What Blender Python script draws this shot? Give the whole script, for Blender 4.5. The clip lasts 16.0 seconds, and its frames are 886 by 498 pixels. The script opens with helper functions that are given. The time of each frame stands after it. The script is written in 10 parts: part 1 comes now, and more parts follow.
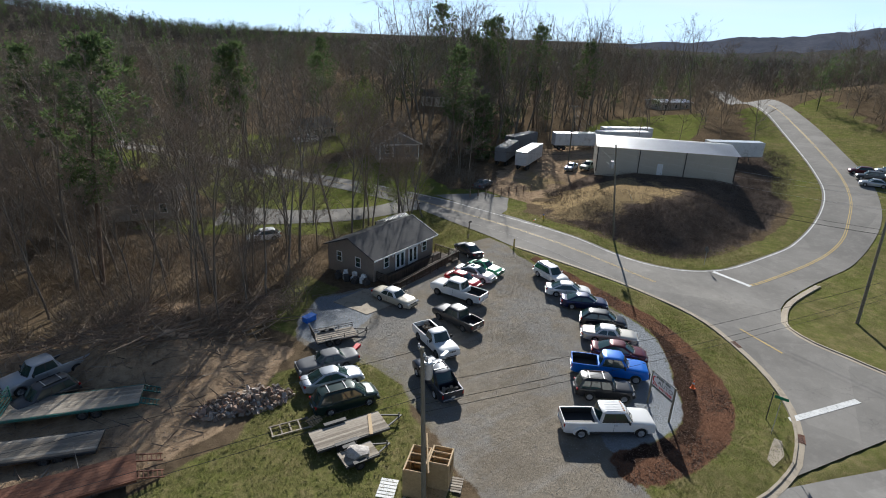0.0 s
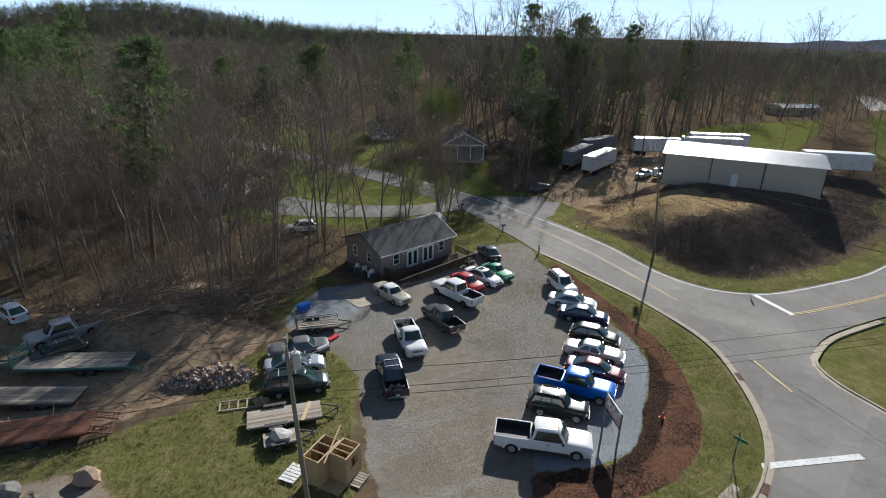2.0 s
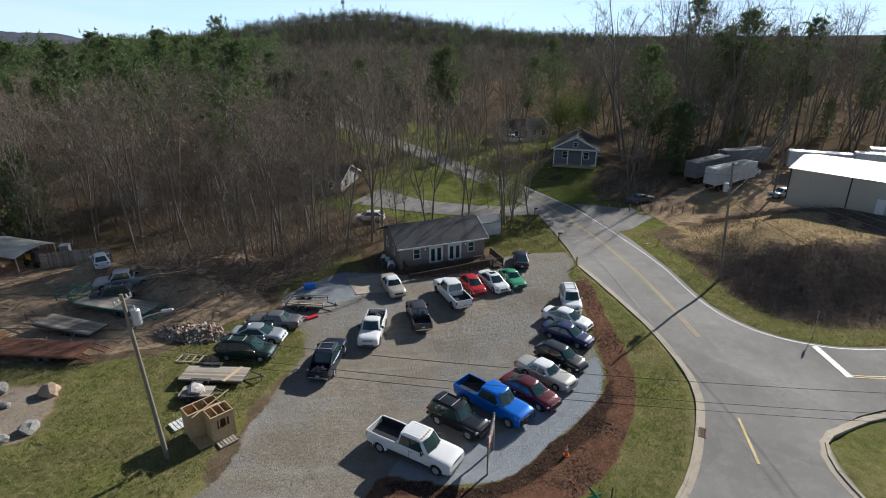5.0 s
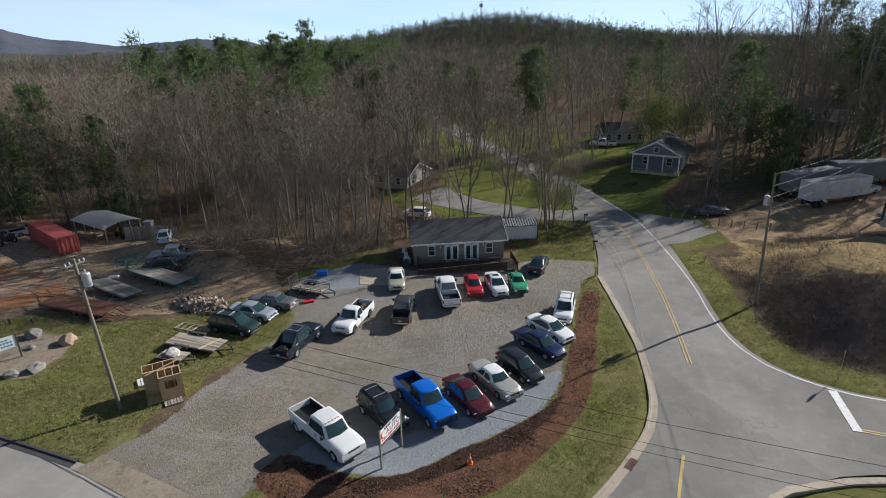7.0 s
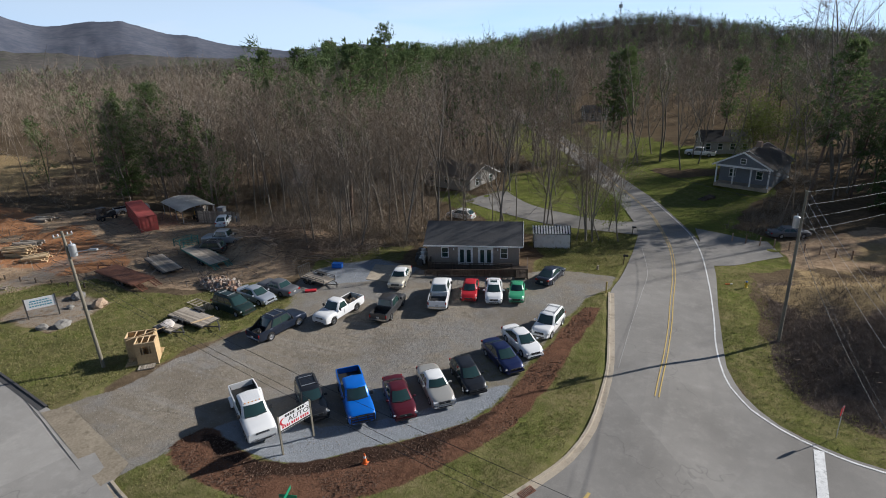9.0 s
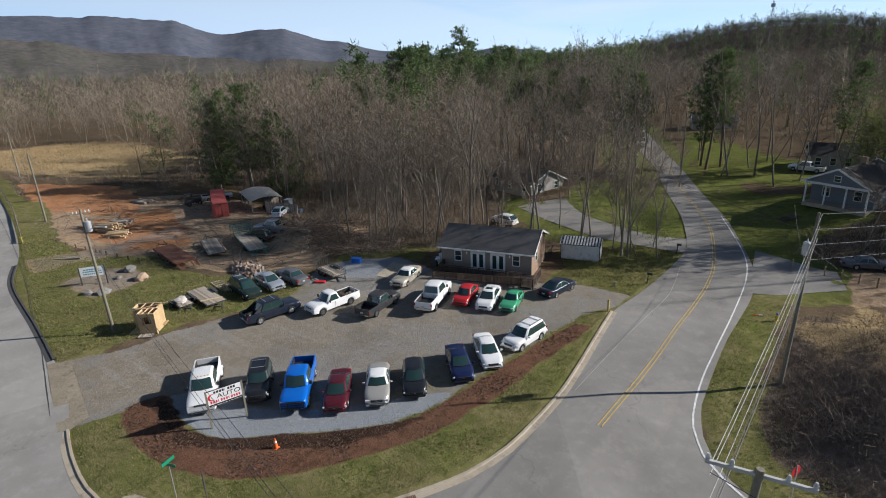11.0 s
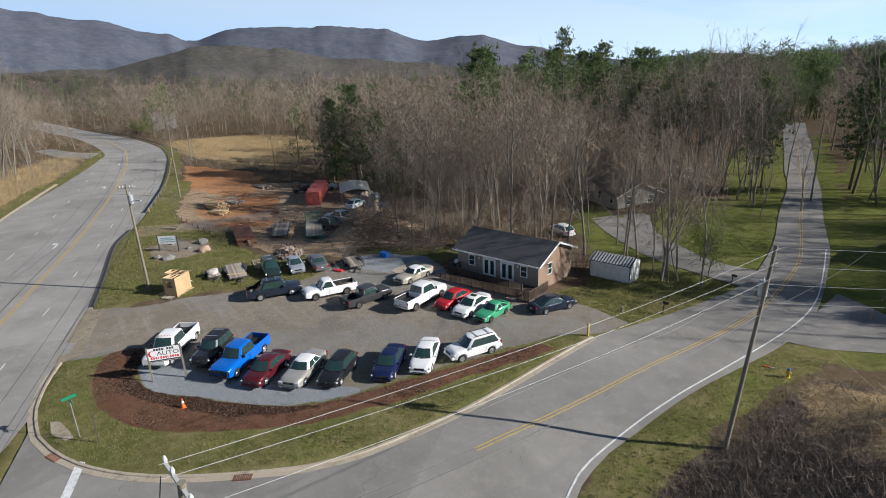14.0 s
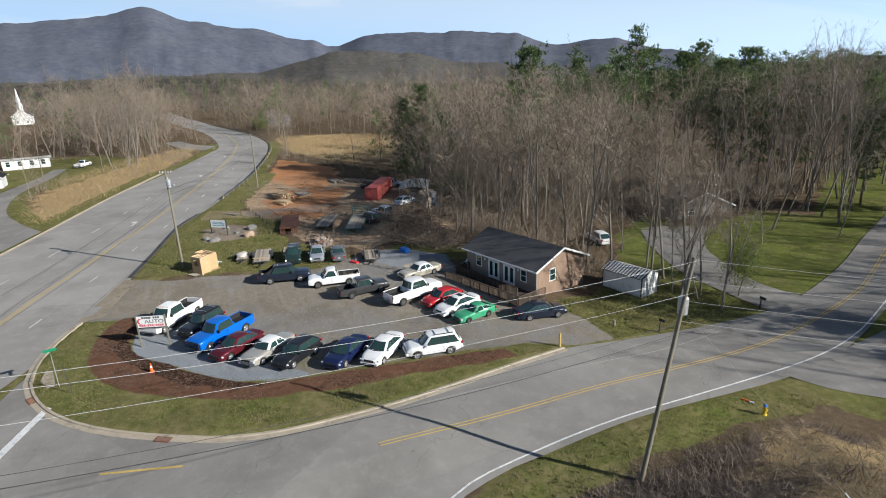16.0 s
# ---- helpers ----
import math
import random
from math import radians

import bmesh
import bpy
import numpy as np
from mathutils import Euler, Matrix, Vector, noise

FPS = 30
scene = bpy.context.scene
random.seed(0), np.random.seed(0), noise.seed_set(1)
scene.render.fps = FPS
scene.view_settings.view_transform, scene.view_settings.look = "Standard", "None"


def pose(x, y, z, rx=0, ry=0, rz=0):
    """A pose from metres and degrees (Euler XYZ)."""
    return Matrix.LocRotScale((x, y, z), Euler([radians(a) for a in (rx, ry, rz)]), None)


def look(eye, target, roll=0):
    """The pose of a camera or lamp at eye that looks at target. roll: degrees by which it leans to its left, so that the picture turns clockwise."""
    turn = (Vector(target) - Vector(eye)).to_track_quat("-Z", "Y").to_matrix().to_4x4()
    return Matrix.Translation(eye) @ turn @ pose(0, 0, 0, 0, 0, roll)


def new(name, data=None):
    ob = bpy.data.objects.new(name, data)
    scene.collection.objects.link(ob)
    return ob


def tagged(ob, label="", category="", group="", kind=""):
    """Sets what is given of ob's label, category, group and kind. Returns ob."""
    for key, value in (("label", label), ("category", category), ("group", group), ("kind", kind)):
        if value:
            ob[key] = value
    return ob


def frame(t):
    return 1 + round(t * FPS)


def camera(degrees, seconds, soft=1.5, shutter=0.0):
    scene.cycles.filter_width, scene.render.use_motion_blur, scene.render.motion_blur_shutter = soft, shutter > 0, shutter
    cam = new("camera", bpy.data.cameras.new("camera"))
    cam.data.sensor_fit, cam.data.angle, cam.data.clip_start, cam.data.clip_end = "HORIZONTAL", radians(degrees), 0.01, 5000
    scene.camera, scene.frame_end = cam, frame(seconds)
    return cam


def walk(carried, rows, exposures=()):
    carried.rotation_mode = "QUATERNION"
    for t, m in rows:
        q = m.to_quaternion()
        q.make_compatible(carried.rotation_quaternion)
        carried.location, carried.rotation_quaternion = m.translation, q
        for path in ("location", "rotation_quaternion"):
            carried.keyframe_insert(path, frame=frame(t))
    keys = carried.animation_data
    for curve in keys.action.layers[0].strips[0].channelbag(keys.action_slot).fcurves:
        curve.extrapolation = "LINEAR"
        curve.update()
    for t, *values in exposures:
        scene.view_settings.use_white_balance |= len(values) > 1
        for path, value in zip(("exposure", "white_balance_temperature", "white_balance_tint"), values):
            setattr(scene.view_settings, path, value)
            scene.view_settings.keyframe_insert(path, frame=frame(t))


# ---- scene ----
cam = camera(76.1, 16.0, soft=1.0)
METRES, EYE, TILT, LEAN, TURN = 106.24, 25.92, 0.0, 0.0, -39.6
ROWS = [
    (0.0, 0.0, 0.0, 0.0, 0.81, -21.39, -2.06),
    (0.5, 0.0271, 0.001, 0.0008, 3.7, -21.45, -1.89),
    (1.0, 0.0556, 0.0037, 0.0016, 6.73, -21.51, -1.71),
    (1.5, 0.0853, 0.0081, 0.0022, 9.91, -21.57, -1.5),
    (2.0, 0.1158, 0.0145, 0.0022, 13.19, -21.61, -1.27),
    (2.5, 0.1463, 0.0228, 0.002, 16.56, -21.63, -1.05),
    (3.0, 0.1767, 0.0329, 0.0016, 19.95, -21.65, -0.81),
    (3.5, 0.2071, 0.0448, 0.0007, 23.39, -21.63, -0.57),
    (4.0, 0.2368, 0.0584, 0.0, 26.87, -21.63, -0.34),
    (6.5, 0.3717, 0.1559, -0.0074, 44.58, -21.17, 0.95),
    (7.0, 0.3944, 0.1808, -0.0087, 48.14, -21.01, 1.15),
    (7.5, 0.4152, 0.2068, -0.0098, 51.66, -20.85, 1.33),
    (8.0, 0.4341, 0.2339, -0.0114, 55.11, -20.67, 1.48),
    (8.5, 0.451, 0.2625, -0.0136, 58.62, -20.52, 1.63),
    (9.0, 0.4664, 0.2916, -0.0154, 62.13, -20.34, 1.75),
    (11.5, 0.5145, 0.4378, -0.0236, 78.69, -19.28, 2.13),
    (12.0, 0.5184, 0.4673, -0.0246, 81.84, -19.09, 2.2),
    (12.5, 0.5206, 0.4958, -0.0263, 84.88, -18.91, 2.19),
    (13.0, 0.5217, 0.5254, -0.0285, 87.98, -18.71, 2.24),
    (13.5, 0.5214, 0.5549, -0.0309, 91.11, -18.55, 2.24),
    (14.0, 0.5194, 0.5847, -0.0338, 94.26, -18.34, 2.21),
    (14.5, 0.5156, 0.6147, -0.0368, 97.46, -18.12, 2.24),
    (15.0, 0.5104, 0.6446, -0.0394, 100.67, -17.91, 2.28),
    (15.5, 0.5038, 0.673, -0.0426, 103.75, -17.67, 2.28),
    (16.0, 0.4956, 0.7001, -0.0454, 106.75, -17.48, 2.21),
]
walk(cam, [(t, pose(0, 0, EYE, TILT, LEAN, TURN) @ pose(METRES * x, METRES * y, METRES * z, 90 + pitch, roll, yaw)) for t, x, y, z, yaw, pitch, roll in ROWS],
     [(0.0, 0.60, 6080, 8), (4.0, 0.60, 6080, 8), (9.0, 0.46, 6100, 10), (13.0, 0.53, 6100, 10), (16.0, 0.62, 6100, 8)])

# ---------------------------------------------------------------- light
SUN_AZ, SUN_EL = 46.8, 25.2           # degrees east of north (+y), above the horizon
world = bpy.data.worlds.new("sky")
scene.world = world
world.use_nodes = True
wn, wl = world.node_tree.nodes, world.node_tree.links
wn.clear()
w_out = wn.new("ShaderNodeOutputWorld")
w_bg = wn.new("ShaderNodeBackground")
w_sky = wn.new("ShaderNodeTexSky")
w_sky.sky_type = "NISHITA"
w_sky.sun_disc = False
w_sky.sun_elevation, w_sky.sun_rotation = radians(SUN_EL), radians(SUN_AZ)
w_sky.altitude, w_sky.air_density, w_sky.dust_density, w_sky.ozone_density = 650, 0.9, 0.15, 2.2
w_co = wn.new("ShaderNodeTexCoord")
w_map = wn.new("ShaderNodeMapping")
w_map.inputs["Scale"].default_value = (1.0, 1.6, 7.0)
w_map.inputs["Rotation"].default_value = (0.05, 0.12, 0.5)
w_noise = wn.new("ShaderNodeTexNoise")
w_noise.inputs["Scale"].default_value, w_noise.inputs["Detail"].default_value = 1.3, 5
w_ramp = wn.new("ShaderNodeValToRGB")
w_ramp.color_ramp.elements[0].position, w_ramp.color_ramp.elements[1].position = 0.44, 0.60
w_mix = wn.new("ShaderNodeMix")
w_mix.data_type = "RGBA"
w_mix.inputs[7].default_value = (9.0, 10.1, 11.5, 1)
wl.new(w_co.outputs["Generated"], w_map.inputs["Vector"])
wl.new(w_map.outputs[0], w_noise.inputs["Vector"])
wl.new(w_noise.outputs[0], w_ramp.inputs[0])
w_half = wn.new("ShaderNodeMath")
w_half.operation = "MULTIPLY"
w_half.inputs[1].default_value = 0.9
wl.new(w_ramp.outputs[0], w_half.inputs[0])
# pale blue air low in the sky, under thin streaks of cloud
w_sep = wn.new("ShaderNodeSeparateXYZ")
wl.new(w_co.outputs["Generated"], w_sep.inputs[0])


def by_height(z0, z1, a, b):
    r = wn.new("ShaderNodeMapRange")
    r.interpolation_type = "SMOOTHSTEP"
    r.inputs["From Min"].default_value, r.inputs["From Max"].default_value = z0, z1
    r.inputs["To Min"].default_value, r.inputs["To Max"].default_value = a, b
    wl.new(w_sep.outputs["Z"], r.inputs["Value"])
    return r.outputs[0]


w_air = wn.new("ShaderNodeMix")
w_air.data_type = "RGBA"
w_air.inputs[7].default_value = (4.7, 8.6, 13.9, 1)
wl.new(by_height(0.0, 0.30, 0.92, 0.0), w_air.inputs[0])
wl.new(w_sky.outputs[0], w_air.inputs[6])
w_edge = wn.new("ShaderNodeVectorMath")
w_edge.operation = "DOT_PRODUCT"
w_edge.inputs[1].default_value = (0.250, 0.097, 0.964)
wl.new(w_co.outputs["Generated"], w_edge.inputs[0])
w_fray = wn.new("ShaderNodeMath")
w_fray.operation = "MULTIPLY_ADD"
w_fray.inputs[1].default_value, w_fray.inputs[2].default_value = 0.10, -0.05
wl.new(w_noise.outputs[0], w_fray.inputs[0])
w_sum = wn.new("ShaderNodeMath")
wl.new(w_edge.outputs["Value"], w_sum.inputs[0])
wl.new(w_fray.outputs[0], w_sum.inputs[1])
w_bank = wn.new("ShaderNodeMapRange")
w_bank.interpolation_type = "SMOOTHSTEP"
w_bank.inputs["From Min"].default_value, w_bank.inputs["From Max"].default_value = -0.012, 0.02
w_bank.inputs["To Min"].default_value, w_bank.inputs["To Max"].default_value = 0.72, 0.0
wl.new(w_sum.outputs[0], w_bank.inputs["Value"])
w_most = wn.new("ShaderNodeMath")
w_most.operation = "MAXIMUM"
wl.new(w_half.outputs[0], w_most.inputs[0])
w_thin = wn.new("ShaderNodeMapRange")
w_thin.interpolation_type = "SMOOTHSTEP"
w_thin.inputs["From Min"].default_value, w_thin.inputs["From Max"].default_value = -0.26, -0.08
w_thin.inputs["To Min"].default_value, w_thin.inputs["To Max"].default_value = 0.2, 1.0
wl.new(w_sum.outputs[0], w_thin.inputs["Value"])
w_sheet = wn.new("ShaderNodeMath")
w_sheet.operation = "MULTIPLY"
wl.new(w_bank.outputs[0], w_sheet.inputs[0])
wl.new(w_thin.outputs[0], w_sheet.inputs[1])
wl.new(w_sheet.outputs[0], w_most.inputs[1])
w_low = wn.new("ShaderNodeMath")
w_low.operation = "MULTIPLY"
wl.new(w_most.outputs[0], w_low.inputs[0])
wl.new(by_height(0.10, 0.40, 1.0, 0.15), w_low.inputs[1])
wl.new(w_low.outputs[0], w_mix.inputs[0])
wl.new(w_air.outputs[2], w_mix.inputs[6])
# bright haze low over the horizon
w_haze = wn.new("ShaderNodeMapRange")
w_haze.interpolation_type = "SMOOTHSTEP"
w_haze.inputs["From Min"].default_value, w_haze.inputs["From Max"].default_value = -0.02, 0.16
w_haze.inputs["To Min"].default_value, w_haze.inputs["To Max"].default_value = 0.85, 0.0
wl.new(w_sep.outputs["Z"], w_haze.inputs["Value"])
w_mix2 = wn.new("ShaderNodeMix")
w_mix2.data_type = "RGBA"
w_mix2.inputs[7].default_value = (11.4, 14.6, 17.8, 1)
w_dot = wn.new("ShaderNodeVectorMath")
w_dot.operation = "DOT_PRODUCT"
w_dot.inputs[1].default_value = (math.sin(radians(SUN_AZ)), math.cos(radians(SUN_AZ)), 0.0)
wl.new(w_co.outputs["Generated"], w_dot.inputs[0])
w_side = wn.new("ShaderNodeMapRange")
w_side.inputs["From Min"].default_value, w_side.inputs["From Max"].default_value = -0.6, 0.8
w_side.inputs["To Min"].default_value, w_side.inputs["To Max"].default_value = 0.12, 1.0
wl.new(w_dot.outputs["Value"], w_side.inputs["Value"])
w_amt = wn.new("ShaderNodeMath")
w_amt.operation = "MULTIPLY"
wl.new(w_haze.outputs[0], w_amt.inputs[0])
wl.new(w_side.outputs[0], w_amt.inputs[1])
wl.new(w_amt.outputs[0], w_mix2.inputs[0])
wl.new(w_mix.outputs[2], w_mix2.inputs[6])
wl.new(w_mix2.outputs[2], w_bg.inputs[0])
w_bg.inputs[1].default_value = 0.05
wl.new(w_bg.outputs[0], w_out.inputs[0])

sun = new("sun", bpy.data.lights.new("sun", "SUN"))
sun.data.energy, sun.data.angle, sun.data.color = 5.0, radians(0.55), (1.0, 0.935, 0.85)
sun_dir = Vector((math.sin(radians(SUN_AZ)) * math.cos(radians(SUN_EL)), math.cos(radians(SUN_AZ)) * math.cos(radians(SUN_EL)), math.sin(radians(SUN_EL))))
sun.matrix_world = look(sun_dir * 300, (0, 0, 0))

# ---------------------------------------------------------------- materials
def nodes_of(name):
    m = bpy.data.materials.new(name)
    m.use_nodes = True
    return m, m.node_tree.nodes, m.node_tree.links, m.node_tree.nodes["Principled BSDF"]


def noise_node(n, l, pos, scale, detail=5, rough=0.6):
    t = n.new("ShaderNodeTexNoise")
    t.inputs["Scale"].default_value, t.inputs["Detail"].default_value, t.inputs["Roughness"].default_value = scale, detail, rough
    l.new(pos, t.inputs["Vector"])
    return t.outputs[0]


def ramp_node(n, l, fac, stops):
    r = n.new("ShaderNodeValToRGB")
    e = r.color_ramp.elements
    while len(e) < len(stops):
        e.new(0.5)
    for k, (p, c) in enumerate(stops):
        e[k].position, e[k].color = p, (*c, 1)
    l.new(fac, r.inputs[0])
    return r.outputs[0]


def mix_node(n, l, fac, a, b, mode="MIX"):
    m = n.new("ShaderNodeMix")
    m.data_type, m.blend_type = "RGBA", mode
    for sock, v in ((m.inputs[0], fac), (m.inputs[6], a), (m.inputs[7], b)):
        if isinstance(v, (int, float)):
            sock.default_value = v
        elif isinstance(v, tuple):
            sock.default_value = (*v, 1)
        else:
            l.new(v, sock)
    return m.outputs[2]


def math_node(n, l, op, a, b=None, clamp=False):
    m = n.new("ShaderNodeMath")
    m.operation, m.use_clamp = op, clamp
    for sock, v in zip(m.inputs, (a, b)):
        if v is None:
            continue
        if isinstance(v, (int, float)):
            sock.default_value = v
        else:
            l.new(v, sock)
    return m.outputs[0]


def bump_node(n, l, height, dist, strength=1.0):
    b = n.new("ShaderNodeBump")
    b.inputs["Strength"].default_value, b.inputs["Distance"].default_value = strength, dist
    l.new(height, b.inputs["Height"])
    return b.outputs[0]


def mat(name, c1, c2, fine=12.0, coarse=0.6, rough=0.85, bump=0.01, metal=0.0, spec=0.4, grime=None, island=0.0, stretch=None):
    """A surface with grain at a fine and a coarse scale between two colours."""
    m, n, l, p = nodes_of(name)
    pos = n.new("ShaderNodeNewGeometry").outputs["Position"]
    if stretch:
        mp = n.new("ShaderNodeMapping")
        mp.inputs["Scale"].default_value = stretch
        l.new(pos, mp.inputs["Vector"])
        pos = mp.outputs[0]
    a = noise_node(n, l, pos, fine)
    b = noise_node(n, l, pos, coarse, 3)
    f = math_node(n, l, "ADD", math_node(n, l, "MULTIPLY", a, 0.6), math_node(n, l, "MULTIPLY", b, 0.4))
    if island:
        r = n.new("ShaderNodeObjectInfo").outputs["Random"]
        f = math_node(n, l, "ADD", f, math_node(n, l, "MULTIPLY", math_node(n, l, "SUBTRACT", r, 0.5), island))
    col = ramp_node(n, l, f, [(0.32, c1), (0.68, c2)])
    if grime:
        g = ramp_node(n, l, noise_node(n, l, pos, coarse * 2.3, 6, 0.7), [(0.52, (0, 0, 0)), (0.72, (1, 1, 1))])
        col = mix_node(n, l, g, col, grime)
    l.new(col, p.inputs["Base Color"])
    p.inputs["Roughness"].default_value, p.inputs["Metallic"].default_value, p.inputs["Specular IOR Level"].default_value = rough, metal, spec
    if bump:
        l.new(bump_node(n, l, a, bump), p.inputs["Normal"])
    return m


def paint_mat(name, col, metal=0.0, rough=0.32):
    """Car paint: clear coat over colour, with road dust."""
    m, n, l, p = nodes_of(name)
    pos = n.new("ShaderNodeNewGeometry").outputs["Position"]
    d = ramp_node(n, l, noise_node(n, l, pos, 2.2, 6, 0.7), [(0.45, (0, 0, 0)), (0.85, (0.12, 0.12, 0.12))])
    c = mix_node(n, l, d, col, tuple(0.6 * v + 0.4 * w for v, w in zip(col, (0.25, 0.22, 0.18))))
    l.new(c, p.inputs["Base Color"])
    p.inputs["Metallic"].default_value, p.inputs["Roughness"].default_value = metal, rough
    p.inputs["Coat Weight"].default_value, p.inputs["Coat Roughness"].default_value = 0.5, 0.05
    p.inputs["Specular IOR Level"].default_value = 0.35
    return m


def asphalt(name, lo, hi):
    m, n, l, p = nodes_of(name)
    pos = n.new("ShaderNodeNewGeometry").outputs["Position"]
    fine = noise_node(n, l, pos, 30, 4, 0.7)
    big = noise_node(n, l, pos, 0.18, 5)
    col = ramp_node(n, l, math_node(n, l, "ADD", math_node(n, l, "MULTIPLY", fine, 0.4), math_node(n, l, "MULTIPLY", big, 0.6)), [(0.3, lo), (0.7, hi)])
    # tar-sealed cracks
    v = n.new("ShaderNodeTexVoronoi")
    v.feature = "DISTANCE_TO_EDGE"
    v.inputs["Scale"].default_value = 0.085
    warp = n.new("ShaderNodeVectorMath")
    warp.operation = "ADD"
    wob = n.new("ShaderNodeTexNoise")
    wob.inputs["Scale"].default_value = 0.5
    l.new(pos, wob.inputs["Vector"])
    sc = n.new("ShaderNodeVectorMath")
    sc.operation = "SCALE"
    sc.inputs[3].default_value = 3.0
    l.new(wob.outputs["Color"], sc.inputs[0])
    l.new(pos, warp.inputs[0])
    l.new(sc.outputs[0], warp.inputs[1])
    l.new(warp.outputs[0], v.inputs["Vector"])
    k = ramp_node(n, l, v.outputs["Distance"], [(0.0, (0.26, 0.26, 0.26)), (0.0035, (0, 0, 0))])
    gate = ramp_node(n, l, noise_node(n, l, pos, 0.12, 2), [(0.44, (0, 0, 0)), (0.52, (1, 1, 1))])
    col = mix_node(n, l, mix_node(n, l, 1.0, k, gate, "MULTIPLY"), col, (0.03, 0.03, 0.03))
    # repair patches and pale worn streaks
    cells = n.new("ShaderNodeTexVoronoi")
    cells.inputs["Scale"].default_value = 0.11
    l.new(pos, cells.inputs["Vector"])
    tone = n.new("ShaderNodeRGBToBW")
    l.new(cells.outputs["Color"], tone.inputs[0])
    col = mix_node(n, l, ramp_node(n, l, tone.outputs[0], [(0.62, (0, 0, 0)), (0.64, (0.16, 0.16, 0.16))]), col, (0.09, 0.086, 0.08))
    col = mix_node(n, l, ramp_node(n, l, noise_node(n, l, pos, 0.9, 6, 0.75), [(0.5, (0, 0, 0)), (0.8, (0.35, 0.35, 0.35))]), col, tuple(1.35 * v for v in hi))
    l.new(col, p.inputs["Base Color"])
    p.inputs["Roughness"].default_value, p.inputs["Specular IOR Level"].default_value = 0.95, 0.08
    l.new(bump_node(n, l, fine, 0.006), p.inputs["Normal"])
    return m


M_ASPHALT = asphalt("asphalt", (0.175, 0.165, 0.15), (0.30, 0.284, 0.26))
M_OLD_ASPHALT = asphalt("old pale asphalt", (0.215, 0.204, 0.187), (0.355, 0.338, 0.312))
M_CONCRETE = mat("concrete", (0.30, 0.25, 0.185), (0.44, 0.38, 0.295), 18, 0.7, 0.9, 0.004, grime=(0.2, 0.17, 0.13))
M_WHITE_LINE = mat("white road paint", (0.5, 0.5, 0.49), (0.78, 0.78, 0.76), 14, 1.5, 0.7, 0.001, grime=(0.3, 0.3, 0.29))
M_YELLOW_LINE = mat("yellow road paint", (0.42, 0.29, 0.08), (0.58, 0.41, 0.12), 14, 1.6, 0.7, 0.001, grime=(0.25, 0.225, 0.18))
M_BARK = mat("bark", (0.11, 0.095, 0.077), (0.25, 0.222, 0.185), 9, 0.8, 0.95, 0.02, stretch=(1, 1, 0.25))
M_TWIG = mat("twigs", (0.14, 0.109, 0.08), (0.3, 0.244, 0.184), 1.2, 0.045, 0.95, 0)
# twig colour with the far crowns' self-shading and haze painted in
M_FAR_TWIG = mat("shaded hazy far twigs", (0.085, 0.072, 0.06), (0.20, 0.168, 0.138), 0.5, 0.02, 1.0, 0, spec=0)
M_PINE_BARK = mat("pine bark", (0.08, 0.055, 0.04), (0.2, 0.14, 0.1), 8, 0.8, 0.95, 0.02)
M_RAW_GREY = mat("weathered pale timber", (0.36, 0.35, 0.33), (0.56, 0.55, 0.52), 16, 0.85, 0.95, 0.003, stretch=(0.15, 1, 1))
M_WOOD_POLE = mat("pole wood", (0.135, 0.12, 0.09), (0.25, 0.225, 0.172), 14, 0.9, 0.95, 0.004, stretch=(1, 1, 0.15))
M_GALV = mat("galvanised steel", (0.38, 0.39, 0.40), (0.55, 0.56, 0.57), 10, 1.0, 0.5, 0.001, metal=0.6)
M_CABLE = mat("cable", (0.02, 0.02, 0.02), (0.06, 0.06, 0.06), 10, 1, 0.6, 0)
M_ALU_WIRE = mat("aluminium wire", (0.42, 0.42, 0.41), (0.55, 0.55, 0.54), 10, 1, 0.75, 0)
M_PORCELAIN = mat("porcelain", (0.4, 0.4, 0.4), (0.6, 0.6, 0.6), 10, 1, 0.3, 0)
M_TYRE = mat("tyre rubber", (0.014, 0.014, 0.014), (0.035, 0.034, 0.032), 20, 2, 0.9, 0.002)
M_RIM = mat("alloy", (0.35, 0.35, 0.36), (0.55, 0.55, 0.56), 20, 3, 0.35, 0, metal=0.8)
M_STEEL_RIM = mat("painted wheel", (0.05, 0.05, 0.05), (0.12, 0.12, 0.12), 20, 3, 0.5, 0)
M_BLACK = mat("black plastic", (0.012, 0.012, 0.013), (0.03, 0.03, 0.03), 20, 2, 0.55, 0.001)
M_CHROME = mat("chrome", (0.55, 0.55, 0.56), (0.7, 0.7, 0.7), 20, 2, 0.18, 0, metal=1.0)
M_RED_LENS = mat("red lens", (0.25, 0.01, 0.01), (0.4, 0.02, 0.02), 20, 2, 0.2, 0)
M_LENS = mat("clear lens", (0.5, 0.5, 0.5), (0.75, 0.75, 0.75), 20, 2, 0.12, 0, metal=0.3)


def thin_leaf(name, c1, c2):
    """Blades and needles that let some light through."""
    m = mat(name, c1, c2, 1.6, 0.25, 0.9, 0)
    n, l = m.node_tree.nodes, m.node_tree.links
    p = n["Principled BSDF"]
    tr, mx = n.new("ShaderNodeBsdfTranslucent"), n.new("ShaderNodeMixShader")
    l.new(p.inputs["Base Color"].links[0].from_socket, tr.inputs["Color"])
    mx.inputs[0].default_value = 0.4
    l.new(p.outputs[0], mx.inputs[1])
    l.new(tr.outputs[0], mx.inputs[2])
    l.new(mx.outputs[0], n["Material Output"].inputs["Surface"])
    return m


